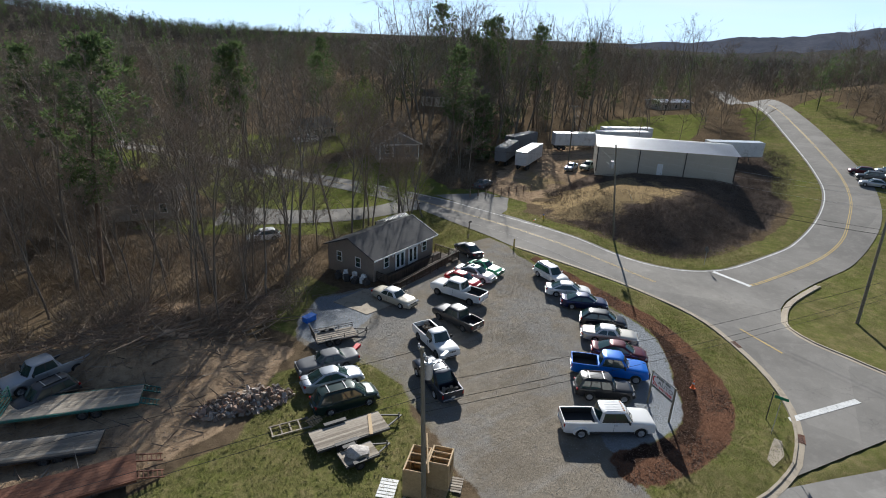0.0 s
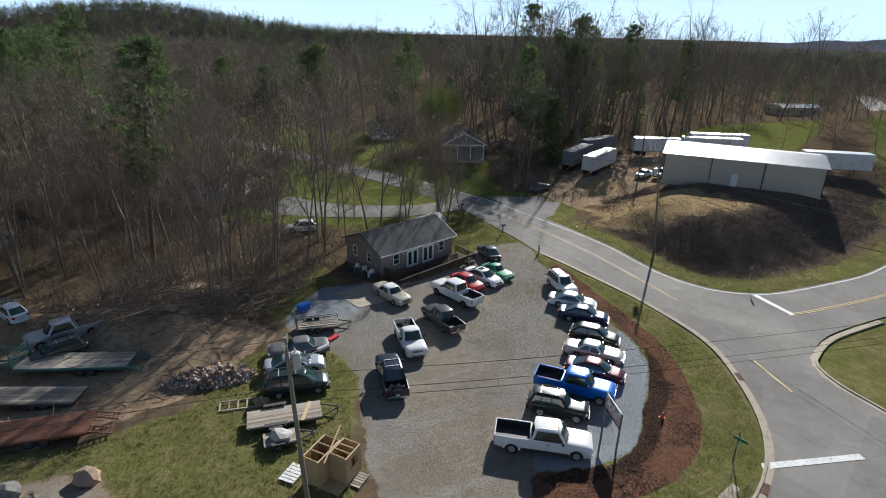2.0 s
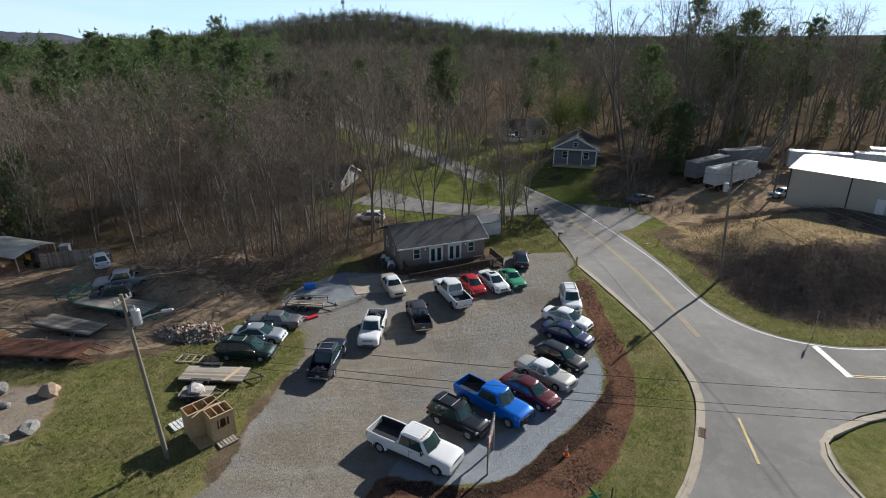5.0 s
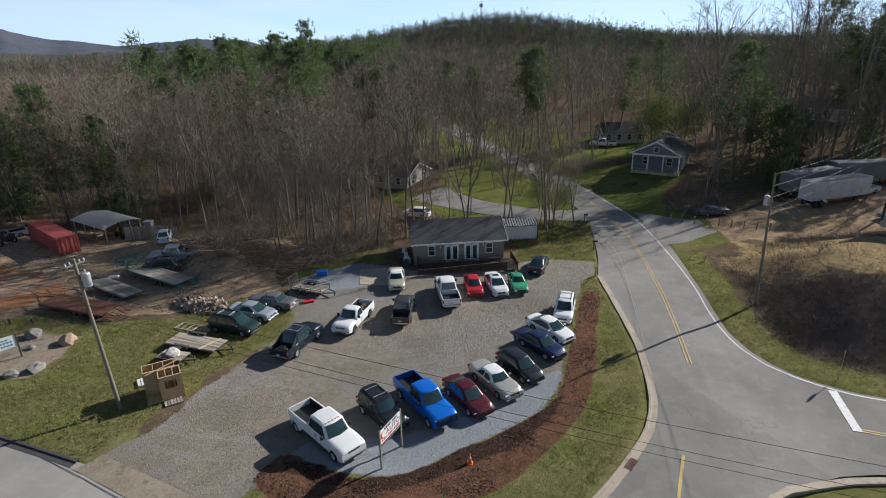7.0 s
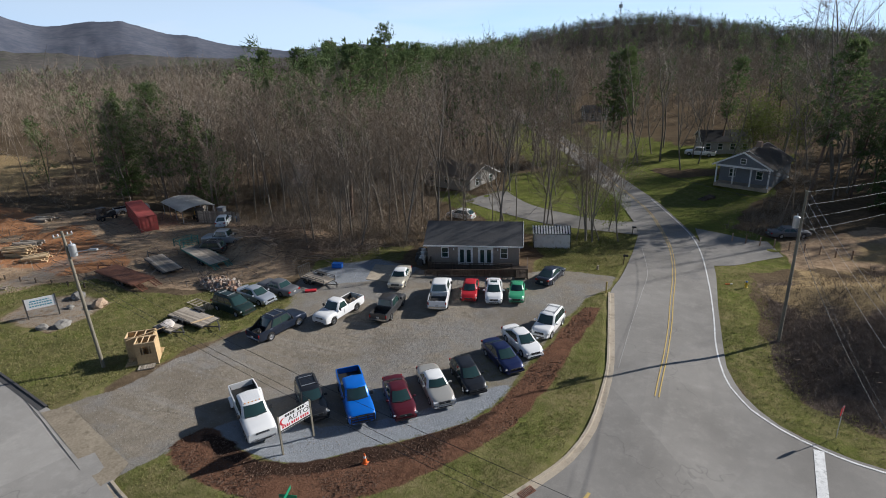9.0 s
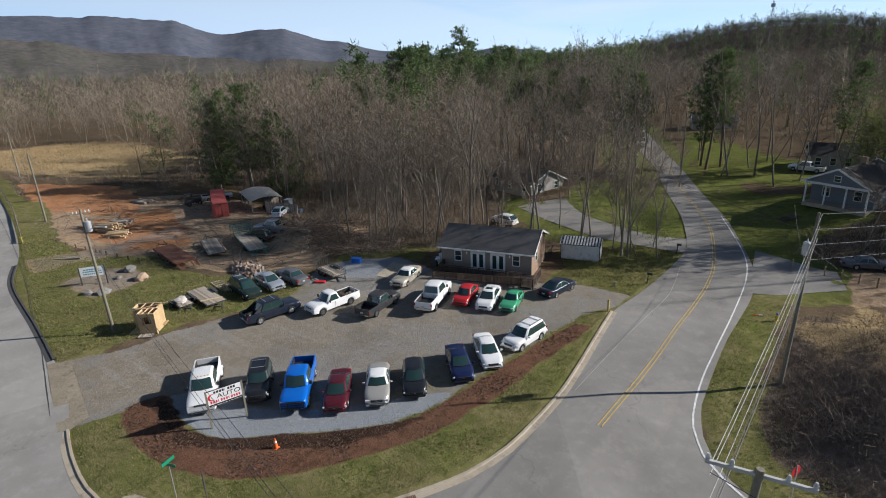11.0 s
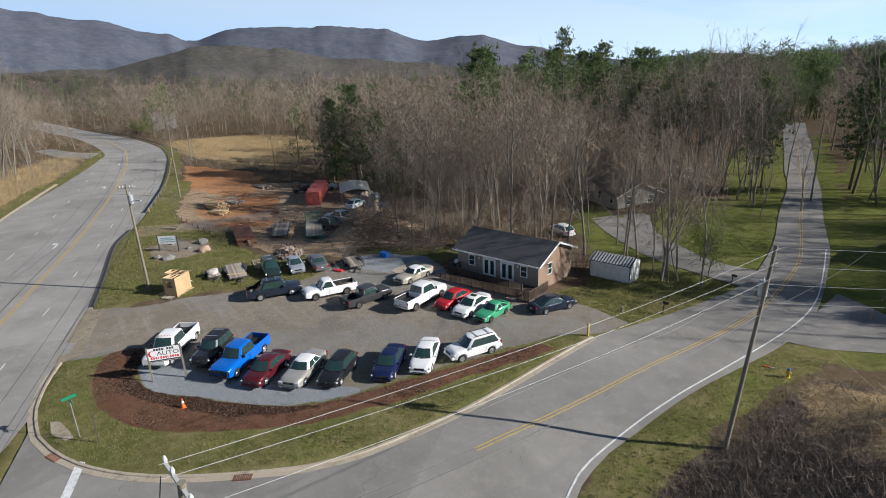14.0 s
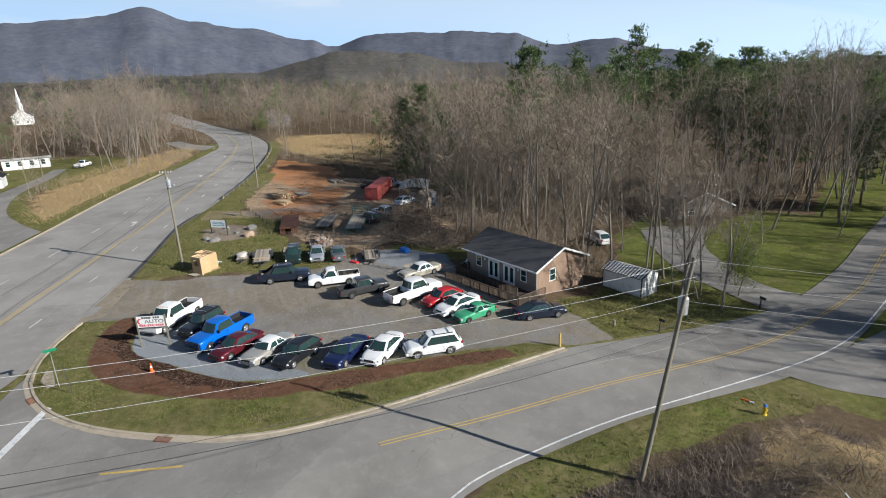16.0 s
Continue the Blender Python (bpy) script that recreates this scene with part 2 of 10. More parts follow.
def tinted_glass():
    m, n, l, p = nodes_of("car glass")
    p.inputs["Base Color"].default_value = (0.02, 0.045, 0.042, 1)
    p.inputs["Roughness"].default_value, p.inputs["Specular IOR Level"].default_value = 0.05, 0.95
    return m


M_GLASS = tinted_glass()
M_NEEDLE = thin_leaf("pine needles", (0.05, 0.085, 0.032), (0.16, 0.21, 0.08))
M_LEAF = thin_leaf("spring leaves", (0.12, 0.15, 0.04), (0.24, 0.28, 0.08))

# ---------------------------------------------------------------- mesh helpers
def mesh_of(name, verts, faces, material, smooth=False):
    me = bpy.data.meshes.new(name)
    me.from_pydata([tuple(v) for v in verts], [], [tuple(f) for f in faces])
    if material:
        me.materials.append(material)
    if smooth:
        me.shade_smooth()
    me.update()
    return me


def bm_mesh(name, bm, material, smooth=False):
    me = bpy.data.meshes.new(name)
    bmesh.ops.recalc_face_normals(bm, faces=bm.faces)
    bm.to_mesh(me)
    bm.free()
    me.materials.append(material)
    if smooth:
        me.shade_smooth()
        me.set_sharp_from_angle(angle=radians(36))
    return me


def part(name, bm, material, parent, label="", smooth=False):
    """Links a bmesh (or a ready mesh) as one object under a thing or a part."""
    me = bm if isinstance(bm, bpy.types.Mesh) else bm_mesh(name, bm, material, smooth)
    ob = new(name, me)
    ob.parent = parent
    if label:
        tagged(ob, label)
    return ob


def thing(name, label, category, m=None, group="", kind=""):
    ob = new(name)
    ob.empty_display_size = 0.3
    if m is not None:
        ob.matrix_world = m
    return tagged(ob, label, category, group, kind)


def box(bm, x0, y0, z0, x1, y1, z1, m=None):
    """An axis-parallel box, turned by m."""
    vs = [bm.verts.new(m @ Vector(c) if m else c) for c in ((x0, y0, z0), (x1, y0, z0), (x1, y1, z0), (x0, y1, z0), (x0, y0, z1), (x1, y0, z1), (x1, y1, z1), (x0, y1, z1))]
    for f in ((0, 3, 2, 1), (4, 5, 6, 7), (0, 1, 5, 4), (1, 2, 6, 5), (2, 3, 7, 6), (3, 0, 4, 7)):
        bm.faces.new([vs[k] for k in f])
    return bm


def boxes(*rows):
    bm = bmesh.new()
    for r in rows:
        box(bm, *r)
    return bm


def rounded(bm, width, segments=1):
    bmesh.ops.bevel(bm, geom=list(bm.edges), offset=width, segments=segments, affect="EDGES", clamp_overlap=True)
    return bm


def bar(bm, a, b, w, h=None):
    """A square bar from a to b."""
    a, b = Vector(a), Vector(b)
    m = Matrix.Translation((a + b) / 2) @ (b - a).to_track_quat("Z", "Y").to_matrix().to_4x4()
    h = h or w
    return box(bm, -w / 2, -h / 2, -(b - a).length / 2, w / 2, h / 2, (b - a).length / 2, m)


def tube(bm, pts, radii, sides=6, cap=True):
    """A tapered tube along pts."""
    rings = []
    for k, p in enumerate(pts):
        a, b = Vector(pts[max(k - 1, 0)]), Vector(pts[min(k + 1, len(pts) - 1)])
        q = (b - a).to_track_quat("Z", "Y")
        r = radii[k] if isinstance(radii, (list, tuple)) else radii
        rings.append([bm.verts.new(Vector(p) + q @ Vector((r * math.cos(6.2832 * s / sides), r * math.sin(6.2832 * s / sides), 0))) for s in range(sides)])
    for r0, r1 in zip(rings, rings[1:]):
        for s in range(sides):
            bm.faces.new((r0[s], r0[(s + 1) % sides], r1[(s + 1) % sides], r1[s]))
    if cap:
        bm.faces.new(rings[0][::-1])
        bm.faces.new(rings[-1])
    return bm


# ---------------------------------------------------------------- lie of the land
PLAN = 1.08      # metres to one unit of the site plan


def sm(a):
    a = np.clip(a, 0, 1)
    return a * a * (3 - 2 * a)


def sdf(poly, x, y):
    """Signed distance to a polygon, negative inside."""
    p = np.array(poly, float)
    x, y = np.asarray(x, float), np.asarray(y, float)
    d, ins = np.full(x.shape, 1e9), np.zeros(x.shape, bool)
    for (ax, ay), (bx, by) in zip(p, np.roll(p, -1, 0)):
        ex, ey = bx - ax, by - ay
        t = np.clip(((x - ax) * ex + (y - ay) * ey) / (ex * ex + ey * ey + 1e-12), 0, 1)
        d = np.minimum(d, np.hypot(x - ax - t * ex, y - ay - t * ey))
        ins ^= ((ay > y) != (by > y)) & (x < (bx - ax) * (y - ay) / (by - ay + 1e-12) + ax)
    return np.where(ins, -d, d)


MOUND = [(58.9, 33.5), (60, 31.2), (62, 28.6), (66, 26.6), (73, 26.3), (82, 26.5), (94, 28.2), (109, 32.5), (124, 39), (140, 50), (128, 66), (108, 70), (86, 68), (72, 64), (62, 57), (58.8, 54)]


def hz(px, py):
    """Height of the land, in metres."""
    x, y = np.asarray(px, float) / PLAN, np.asarray(py, float) / PLAN
    b = -1.05 - 0.9 * sm((y - 40) / 25) + 0.45 * sm((26 - x) / 12) * sm((32 - y) / 12)
    b = b - 1.0 * sm((14 - x) / 14) * sm((y - 30) / 10) * sm((x + 60) / 30)
    b = b + 1.7 * np.exp(-((x - 6.5) / 4.5) ** 2 - ((y - 50) / 3.0) ** 2) - 1.5 * sm((25 - x) / 9) * sm((y - 54) / 12) * sm((110 - y) / 30) * sm((x + 45) / 30)
    along = np.clip(((x + 6) * 14 - (y - 52) * 8) / 260, 0, 1)
    b = b + 1.6 * np.exp(-((x + 6 - 14 * along) ** 2 + (y - 52 + 8 * along) ** 2) / 4.5)
    b = b + 6.3 * np.clip((x - 80) / 85, 0, 1.8) ** 1.2 * sm((120 - y) / 60)
    b = b + (15 * np.exp(-((x - 60) / 400) ** 2) + 22 * np.exp(-((x + 8) / 120) ** 2)) * np.exp(-((y - 680) / 170) ** 2) + 9 * np.exp(-((x - 120) / 48) ** 2 - ((y - 180) / 48) ** 2)
    b = b - 10 * np.exp(-((x + 190) / 110) ** 2 - ((y - 260) / 110) ** 2) - 45 * sm((np.hypot(x - 40, y - 10) - 450) / 1600) + 42 * sm((-x - 250) / 900) * sm((330 - y) / 300)
    b = b - 0.42 * sm((x - 53) / 6) * sm((44 - y) / 9) * sm((100 - x) / 20)
    b = b + 1.5 * np.exp(-((x - 67) / 8.5) ** 2 - ((y - 96) / 10) ** 2)
    s = sm((-sdf(MOUND, x, y) - 3.2) / 12)
    top = 1.9 - 2.4 * sm((y - 62) / 14) * sm((100 - x) / 20)
    return PLAN * (b + s * np.maximum(top - b, 0))


def hs(x, y):
    return float(hz(x, y))


# roads: pairs of edge points, left and right
ROAD_A = [((-356.4, 5.4), (-356.4, -8.64)), ((-236.52, 27.32), (-239.76, 12.96)), ((-178.2, 39.42), (-178.2, 24.84)), ((-133.92, 44.28), (-127.44, 28.08)), ((-98.28, 41.69), (-104.76, 24.52)), ((-54, 32.4), (-69.12, 14.36)), ((-22.25, 23.87), (-41.04, 4.97)), ((-7.13, 17.93), (-16.09, -0.86)), ((7.34, 15.12), (-2.16, -4.32)), ((17.93, 13.18), (10.8, -7.56)), ((22.9, 11.88), (18.36, -9.72)), ((30.02, 9.07), (24.84, -11.88)), ((35.64, 7.78), (30.24, -13.5)), ((43.2, 4.32), (36.72, -16.2)), ((56.16, -1.08), (49.68, -20.52)), ((102.6, -17.28), (95.04, -35.64)), ((151.2, -34.56), (144.72, -51.84))]
ROAD_B = [((36.18, 8.1), (58.32, 2.16)), ((41.04, 8.75), (57.89, 6.48)), ((43.96, 10.26), (57.89, 9.07)), ((46.87, 12.53), (58.21, 11.88)), ((49.25, 15.23), (59.4, 15.66)), ((51.52, 18.68), (61.56, 19.44)), ((53.35, 22.14), (62.64, 22.68)), ((54.22, 25.6), (63.18, 25.92)), ((54.43, 29.16), (63.29, 29.16)), ((54.43, 33.48), (63.61, 33.48)), ((54, 37.8), (63.29, 37.8)), ((53.35, 43.2), (63.07, 43.2)), ((52.7, 48.6), (62.96, 48.6)), ((53.24, 54), (63.07, 54)), ((53.57, 60.48), (63.07, 60.48)), ((53.68, 66.96), (62.42, 66.96)), ((53.46, 73.44), (60.8, 73.44)), ((51.08, 82.08), (57.89, 82.08)), ((47.95, 90.72), (54.65, 90.72)), ((42.12, 104.22), (48.17, 104.76)), ((34.34, 123.66), (39.74, 124.2)), ((27.54, 137.16), (33.05, 138.24)), ((18.9, 155.52), (24.84, 156.6)), ((2.16, 191.16), (8.64, 192.24)), ((-19.44, 237.6), (-12.96, 239.76))]
ROAD_C = [((63.07, 38.88), (58.1, 9.72)), ((64.2, 34.2), (58.21, 12.96)), ((66.3, 31.0), (59.72, 16.74)), ((69.1, 29.3), (62.86, 18.68)), ((71.7, 28.5), (66.85, 19.87)), ((78.41, 27.8), (75.17, 19.87)), ((87.91, 27.43), (86.94, 19.22)), ((101.52, 29.27), (102.6, 20.95)), ((115.56, 33.48), (116.64, 24.84)), ((128.52, 39.96), (131.76, 31.32)), ((146.88, 50.76), (150.12, 42.12)), ((173.88, 66.96), (178.2, 58.86)), ((205.2, 86.4), (209.52, 78.84)), ((248.4, 112.32), (252.72, 104.76)), ((324, 162), (328.32, 154.44))]
DRIVE_N = [((53.78, 71.28), (52.7, 77.22)), ((47.52, 71.5), (48.06, 76.68)), ((41.04, 72.36), (41.58, 78.84)), ((32.4, 76.14), (35.64, 82.08)), ((27, 79.38), (30.78, 87.48)), ((23.76, 82.08), (29.16, 90.18))]
DRIVE_E = [((62.6, 61.6), (61.0, 76.6)), ((65.3, 62.7), (64.6, 75.2)), ((68, 65.3), (67.6, 73.6)), ((71, 68.0), (69.8, 73.4))]
DRIVE_W = [((-16, -2.0), (-3, -5.4)), ((-24, -6.5), (-13, -11.5)), ((-38, -12), (-34, -17)), ((-58, -14.5), (-57, -19)), ((-78, -12.5), (-80, -16)), ((-95, -12), (-96, -15.5))]
DRIVE_V = [((-114, 23.5), (-127, 27.5)), ((-122, 17), (-133, 21.5)), ((-150, 10), (-152, 15))]
LOT_APRON = [((27.65, 9.29), (16.42, 12.85)), ((26.78, 11.66), (17.6, 14.26))]


def dense(pairs, step=3.0):
    """More pairs between the given ones, along smooth curves."""
    p = np.array(pairs, float)
    out = []
    for k in range(len(p) - 1):
        a, b, c, d = p[max(k - 1, 0)], p[k], p[k + 1], p[min(k + 2, len(p) - 1)]
        n = max(1, int(np.hypot(*(c - b)[0]) / step))
        for i in range(n):
            t = i / n
            q = 0.5 * (2 * b + (c - a) * t + (2 * a - 5 * b + 4 * c - d) * t * t + (3 * b - a - 3 * c + d) * t ** 3)
            out.append(q if len(p) > 2 else b + (c - b) * t)
    out.append(p[-1])
    return np.array(out)


ROADS = {k: dense(v, 3.0 if k == "a" else 1.3) for k, v in (("a", ROAD_A), ("b", ROAD_B), ("c", ROAD_C), ("n", DRIVE_N), ("e", DRIVE_E), ("w", DRIVE_W), ("v", DRIVE_V))}


def outline(pairs):
    return np.concatenate([pairs[:, 0], pairs[::-1, 1]])


def road_mesh(name, pairs, lift, across=6):
    t = np.linspace(0, 1, across + 1)
    pts = pairs[:, 0, None] * (1 - t)[None, :, None] + pairs[:, 1, None] * t[None, :, None]
    z = hz(pts[..., 0], pts[..., 1]) + lift
    v = np.concatenate([pts, z[..., None]], -1).reshape(-1, 3)
    w = across + 1
    f = [(i * w + j, i * w + j + 1, (i + 1) * w + j + 1, (i + 1) * w + j) for i in range(len(pairs) - 1) for j in range(across)]
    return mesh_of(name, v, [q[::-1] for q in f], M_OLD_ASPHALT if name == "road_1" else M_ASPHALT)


LIFT = {"a": 0.062, "b": 0.056, "c": 0.050, "n": 0.036, "e": 0.030, "w": 0.034, "v": 0.032}
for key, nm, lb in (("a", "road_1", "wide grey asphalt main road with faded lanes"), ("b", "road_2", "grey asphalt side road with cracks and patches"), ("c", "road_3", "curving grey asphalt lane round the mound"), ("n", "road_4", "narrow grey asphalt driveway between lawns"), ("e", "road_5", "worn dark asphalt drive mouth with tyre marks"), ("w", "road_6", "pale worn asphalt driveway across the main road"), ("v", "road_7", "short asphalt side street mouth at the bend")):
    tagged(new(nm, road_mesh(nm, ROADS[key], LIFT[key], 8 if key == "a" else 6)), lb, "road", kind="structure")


def ribbon(name, pts, width, material, lift=0.072, dash=None, step=1.0):
    """A painted stripe along pts."""
    p = dense([(q, q) for q in pts], step)[:, 0]
    d = np.gradient(p, axis=0)
    nrm = np.stack([-d[:, 1], d[:, 0]], -1) / np.maximum(np.hypot(d[:, 0], d[:, 1])[:, None], 1e-6)
    l, r = p + nrm * width / 2, p - nrm * width / 2
    v = np.concatenate([np.column_stack([l, hz(l[:, 0], l[:, 1]) + lift]), np.column_stack([r, hz(r[:, 0], r[:, 1]) + lift])])
    n, run, f = len(p), 0.0, []
    for k in range(n - 1):
        run += float(np.hypot(*(p[k + 1] - p[k])))
        if dash is None or (run % sum(dash)) < dash[0]:
            f.append((k, k + n, k + n + 1, k + 1))
    return tagged(new(name, mesh_of(name, v, f, material)), kind="structure")


def offset_line(pairs, t, shift=0.0):
    p = pairs[:, 0] * (1 - t) + pairs[:, 1] * t
    if shift:
        d = np.gradient(p, axis=0)
        p = p + shift * np.stack([-d[:, 1], d[:, 0]], -1) / np.hypot(d[:, 0], d[:, 1])[:, None]
    return p


# ---------------------------------------------------------------- ground sheet
LOT = [(27, 10.26), (28.3, 13.5), (29.38, 16.2), (33.7, 15.12), (37.37, 15.66), (39.96, 17.82), (44.93, 22.25), (46.98, 25.7), (47.74, 29.16), (48.6, 34.56), (49.46, 41.04), (50.54, 45.9), (52.49, 49.68), (52.7, 53.78), (48.6, 54), (44.28, 52.7), (42.55, 51.19), (31.32, 48.17), (28.08, 49.68), (24.41, 49.9), (20.52, 46.66), (18.58, 43.2), (19.66, 38.88), (22.14, 35.1), (22.25, 31.32), (20.95, 27), (19.87, 22.68), (19.01, 17.28), (16.63, 13.18)]
BLUE_GRAVEL = [(47.8, 28.7), (47.3, 25.7), (46.2, 23.4), (44.5, 21.5), (42.4, 19.7), (40.2, 18), (38.9, 16.8), (37.4, 15.8), (35.6, 15.1), (33.7, 15.2), (31.5, 15.8), (29.38, 16.4), (30.4, 18.4), (33.5, 18.4), (36.6, 19.3), (39.9, 21.2), (42.8, 23.8), (45.0, 26.3), (46.5, 28.1)]
BLUE_BACK = [(24.41, 49.68), (20.52, 46.44), (19.01, 43.42), (19.98, 39.96), (24.3, 41.58), (30.78, 45.36), (30.24, 48.6)]
MULCH = [(52.5, 44.6), (52.1, 41.6), (51.75, 38.9), (51.0, 34.8), (50.65, 30.8), (50.2, 27.3), (49.75, 25.4), (48.6, 22.6), (47.5, 20.4), (46, 18.3), (44.7, 16.3), (43.2, 14.9), (41.2, 13.5), (39.1, 12.5), (37.2, 11.95), (35.2, 11.8), (33.3, 11.9), (31, 12.35), (29.3, 12.95), (28.1, 13.8), (28.1, 15), (28.8, 16.25), (29.4, 16.4), (32, 15.55), (34.4, 14.9), (35.8, 15), (37.6, 15.6), (39.05, 16.7), (40.4, 18.1), (42.4, 19.5), (44.5, 21.4), (46.1, 23.2), (47.3, 25.3), (48.1, 28.7), (48.4, 31), (48.9, 34.5), (49.7, 38.8), (50.2, 41.5), (50.8, 44)]
WET_MULCH = [(28.6, 16.3), (32, 15.6), (34.4, 14.9), (35.8, 15), (37.6, 15.6), (39.05, 16.7), (40.4, 18.1), (42.4, 19.5), (44.5, 21.4), (46.1, 23.2), (47.3, 25.3), (47.8, 25), (46.6, 22.2), (44.9, 19.9), (42.9, 18), (41, 16.6), (39, 15.2), (37.4, 14.3), (35.4, 13.8), (32.5, 14.2), (30, 14.6)]
CORNER = [(27.54, 10.37), (30.24, 9.29), (34.56, 8.42), (38.88, 8.42), (41.04, 9.07), (43.74, 10.58), (46.66, 12.85), (48.92, 15.44), (51.19, 18.9), (52.92, 22.36), (53.78, 25.81), (54, 29.16), (54, 33.48), (53.57, 37.8), (52.92, 43.2), (52.27, 49.03), (50.22, 46.44), (49.03, 41.04), (47.52, 29.16), (44.28, 22.14), (37.37, 15.44), (29.16, 16.74)]
GRASS = [[(-64.8, 34.02), (-21.6, 23.76), (6.48, 15.12), (16.74, 12.96), (18.9, 21.6), (20.52, 27), (22.25, 32.4), (20.52, 38.88), (15.12, 38.88), (9.72, 33.48), (3.24, 31.86), (-4.32, 33.48), (-10.8, 28.08), (-23.76, 29.16), (-54, 38.88)], [(16.2, 28.08), (22.68, 30.24), (21.6, 37.8), (14.04, 36.72)], [(43.2, 51.84), (53.24, 52.92), (53.46, 71.28), (48.6, 71.82), (42.12, 66.96), (39.96, 62.64), (43.2, 58.32)], [(25.92, 49.68), (28.08, 49.9), (25.92, 56.16), (21.6, 54), (17.82, 46.44), (18.9, 42.12)], [(57.24, 2.16), (62.64, 18.36), (69.12, 19.44), (86.4, 18.9), (103.68, 20.52), (129.6, 29.16), (129.6, -21.6), (64.8, -21.6), (59.4, -4.32)], [(25.92, 75.6), (38.88, 65.88), (45.36, 69.12), (43.2, 72.36), (33.48, 75.6), (28.08, 79.92), (23.76, 86.4), (18.36, 92.88), (14.04, 90.72)], [(31.32, 83.16), (38.88, 79.38), (51.84, 77.76), (50.76, 86.4), (45.36, 99.36), (38.88, 111.24), (25.92, 103.68), (28.08, 92.88)], [(62.1, 74.52), (65.88, 76.14), (66.96, 83.16), (69.12, 90.72), (73.44, 97.2), (73.44, 104.76), (66.96, 109.08), (56.16, 106.92), (50.76, 116.64), (43.2, 129.6), (49.68, 108), (57.24, 90.72)], [(32.4, 108), (42.12, 112.32), (30.24, 138.24), (12.96, 172.8), (0, 172.8), (10.8, 140.4)], [(48.6, 114.48), (75.6, 116.64), (82.08, 131.76), (58.32, 140.4), (38.88, 162), (27, 178.2), (36.72, 140.4)], [(-69.12, 13.5), (-41.04, 4.32), (-16.2, -2.16), (-2.16, -5.4), (8.64, -8.64), (4.32, -10.8), (-19.44, -4.97), (-45.36, 1.84), (-73.44, 10.04)], [(-120.96, -29.16), (-102.6, -29.16), (-64.8, -25.92), (-59.4, -8.64), (-81, 0), (-108, 6.48), (-120.96, -8.64)], [(102.6, 29.16), (117.72, 34.56), (133.92, 42.12), (162, 59.4), (194.4, 78.84), (190.08, 84.24), (151.2, 62.64), (125.28, 46.44), (108, 38.88)], [(120.96, 24.84), (181.44, 57.24), (216, 77.76), (222.48, 71.28), (185.76, 47.52), (136.08, 19.44)], [(129.6, 81), (162, 84.24), (189, 102.6), (172.8, 112.32), (140.4, 99.36)], [(138.24, 71.28), (165.24, 82.08), (189, 97.2), (162, 112.32), (138.24, 103.68), (131.76, 95.04)]]
BED = [(-3.24, 21.06), (4.86, 20.84), (5.4, 24.84), (3.78, 29.16), (-2.16, 29.7), (-5.4, 25.92)]
DIRT = [[(-47.52, 29.16), (-19.44, 28.62), (-8.64, 29.16), (0, 32.4), (8.64, 34.56), (14.04, 37.26), (17.28, 42.12), (14.04, 49.68), (8.64, 54), (-2.16, 58.32), (-16.2, 64.8), (-37.8, 62.64), (-47.52, 47.52)], [(18.36, 48.6), (15.12, 54), (8.64, 60.48), (-1.08, 58.32), (0, 51.84), (10.8, 45.36)]]
CLAY = [[(-76.6, 42.8), (-62, 39), (-46.9, 35.7), (-42, 38.9), (-34, 45), (-44, 51), (-57, 53), (-66, 48)], [(-19.44, 32.4), (-6.48, 34.56), (-8.64, 41.04), (-32.4, 49.68), (-32.4, 38.88)]]
DRYGRASS = [[(-145.8, 49.68), (-102.6, 46.44), (-81, 49.68), (-64.8, 60.48), (-75.6, 84.24), (-129.6, 95.04), (-156.6, 75.6)], [(66.96, 54), (72.36, 47.52), (84.24, 43.2), (90.72, 45.36), (88.56, 56.16), (82.08, 64.8), (71.28, 62.64)], [(77.76, 69.12), (88.56, 69.12), (90.72, 82.08), (79.92, 75.6)], [(-17, -3.2), (-40, 3.4), (-70, 11.6), (-100, 20.5), (-135, 23), (-118, 10), (-99, -2), (-86, -6), (-70, -11), (-48, -11), (-26, -7)]]
CLEARED = [[(64.8, 62.64), (95.04, 69.12), (120.96, 79.92), (127.44, 86.4), (103.68, 92.88), (84.24, 84.24), (71.28, 73.44)]]


def edges_axis(lo, hi, fine_lo, fine_hi, step):
    a = [fine_lo]
    s = step
    while a[-1] > lo:
        s *= 1.12
        a.append(a[-1] - s)
    b = [fine_hi]
    s = step
    while b[-1] < hi:
        s *= 1.12
        b.append(b[-1] + s)
    return np.concatenate([a[:0:-1], np.arange(fine_lo, fine_hi, step), b])


def union_sdf(polys, x, y):
    return np.minimum.reduce([sdf(p, x, y) for p in polys])


def road_sdf(x, y, keys="abcnewv"):
    return np.minimum.reduce([sdf(outline(ROADS[k][::2 if k == "a" else 4]), x, y) for k in keys])


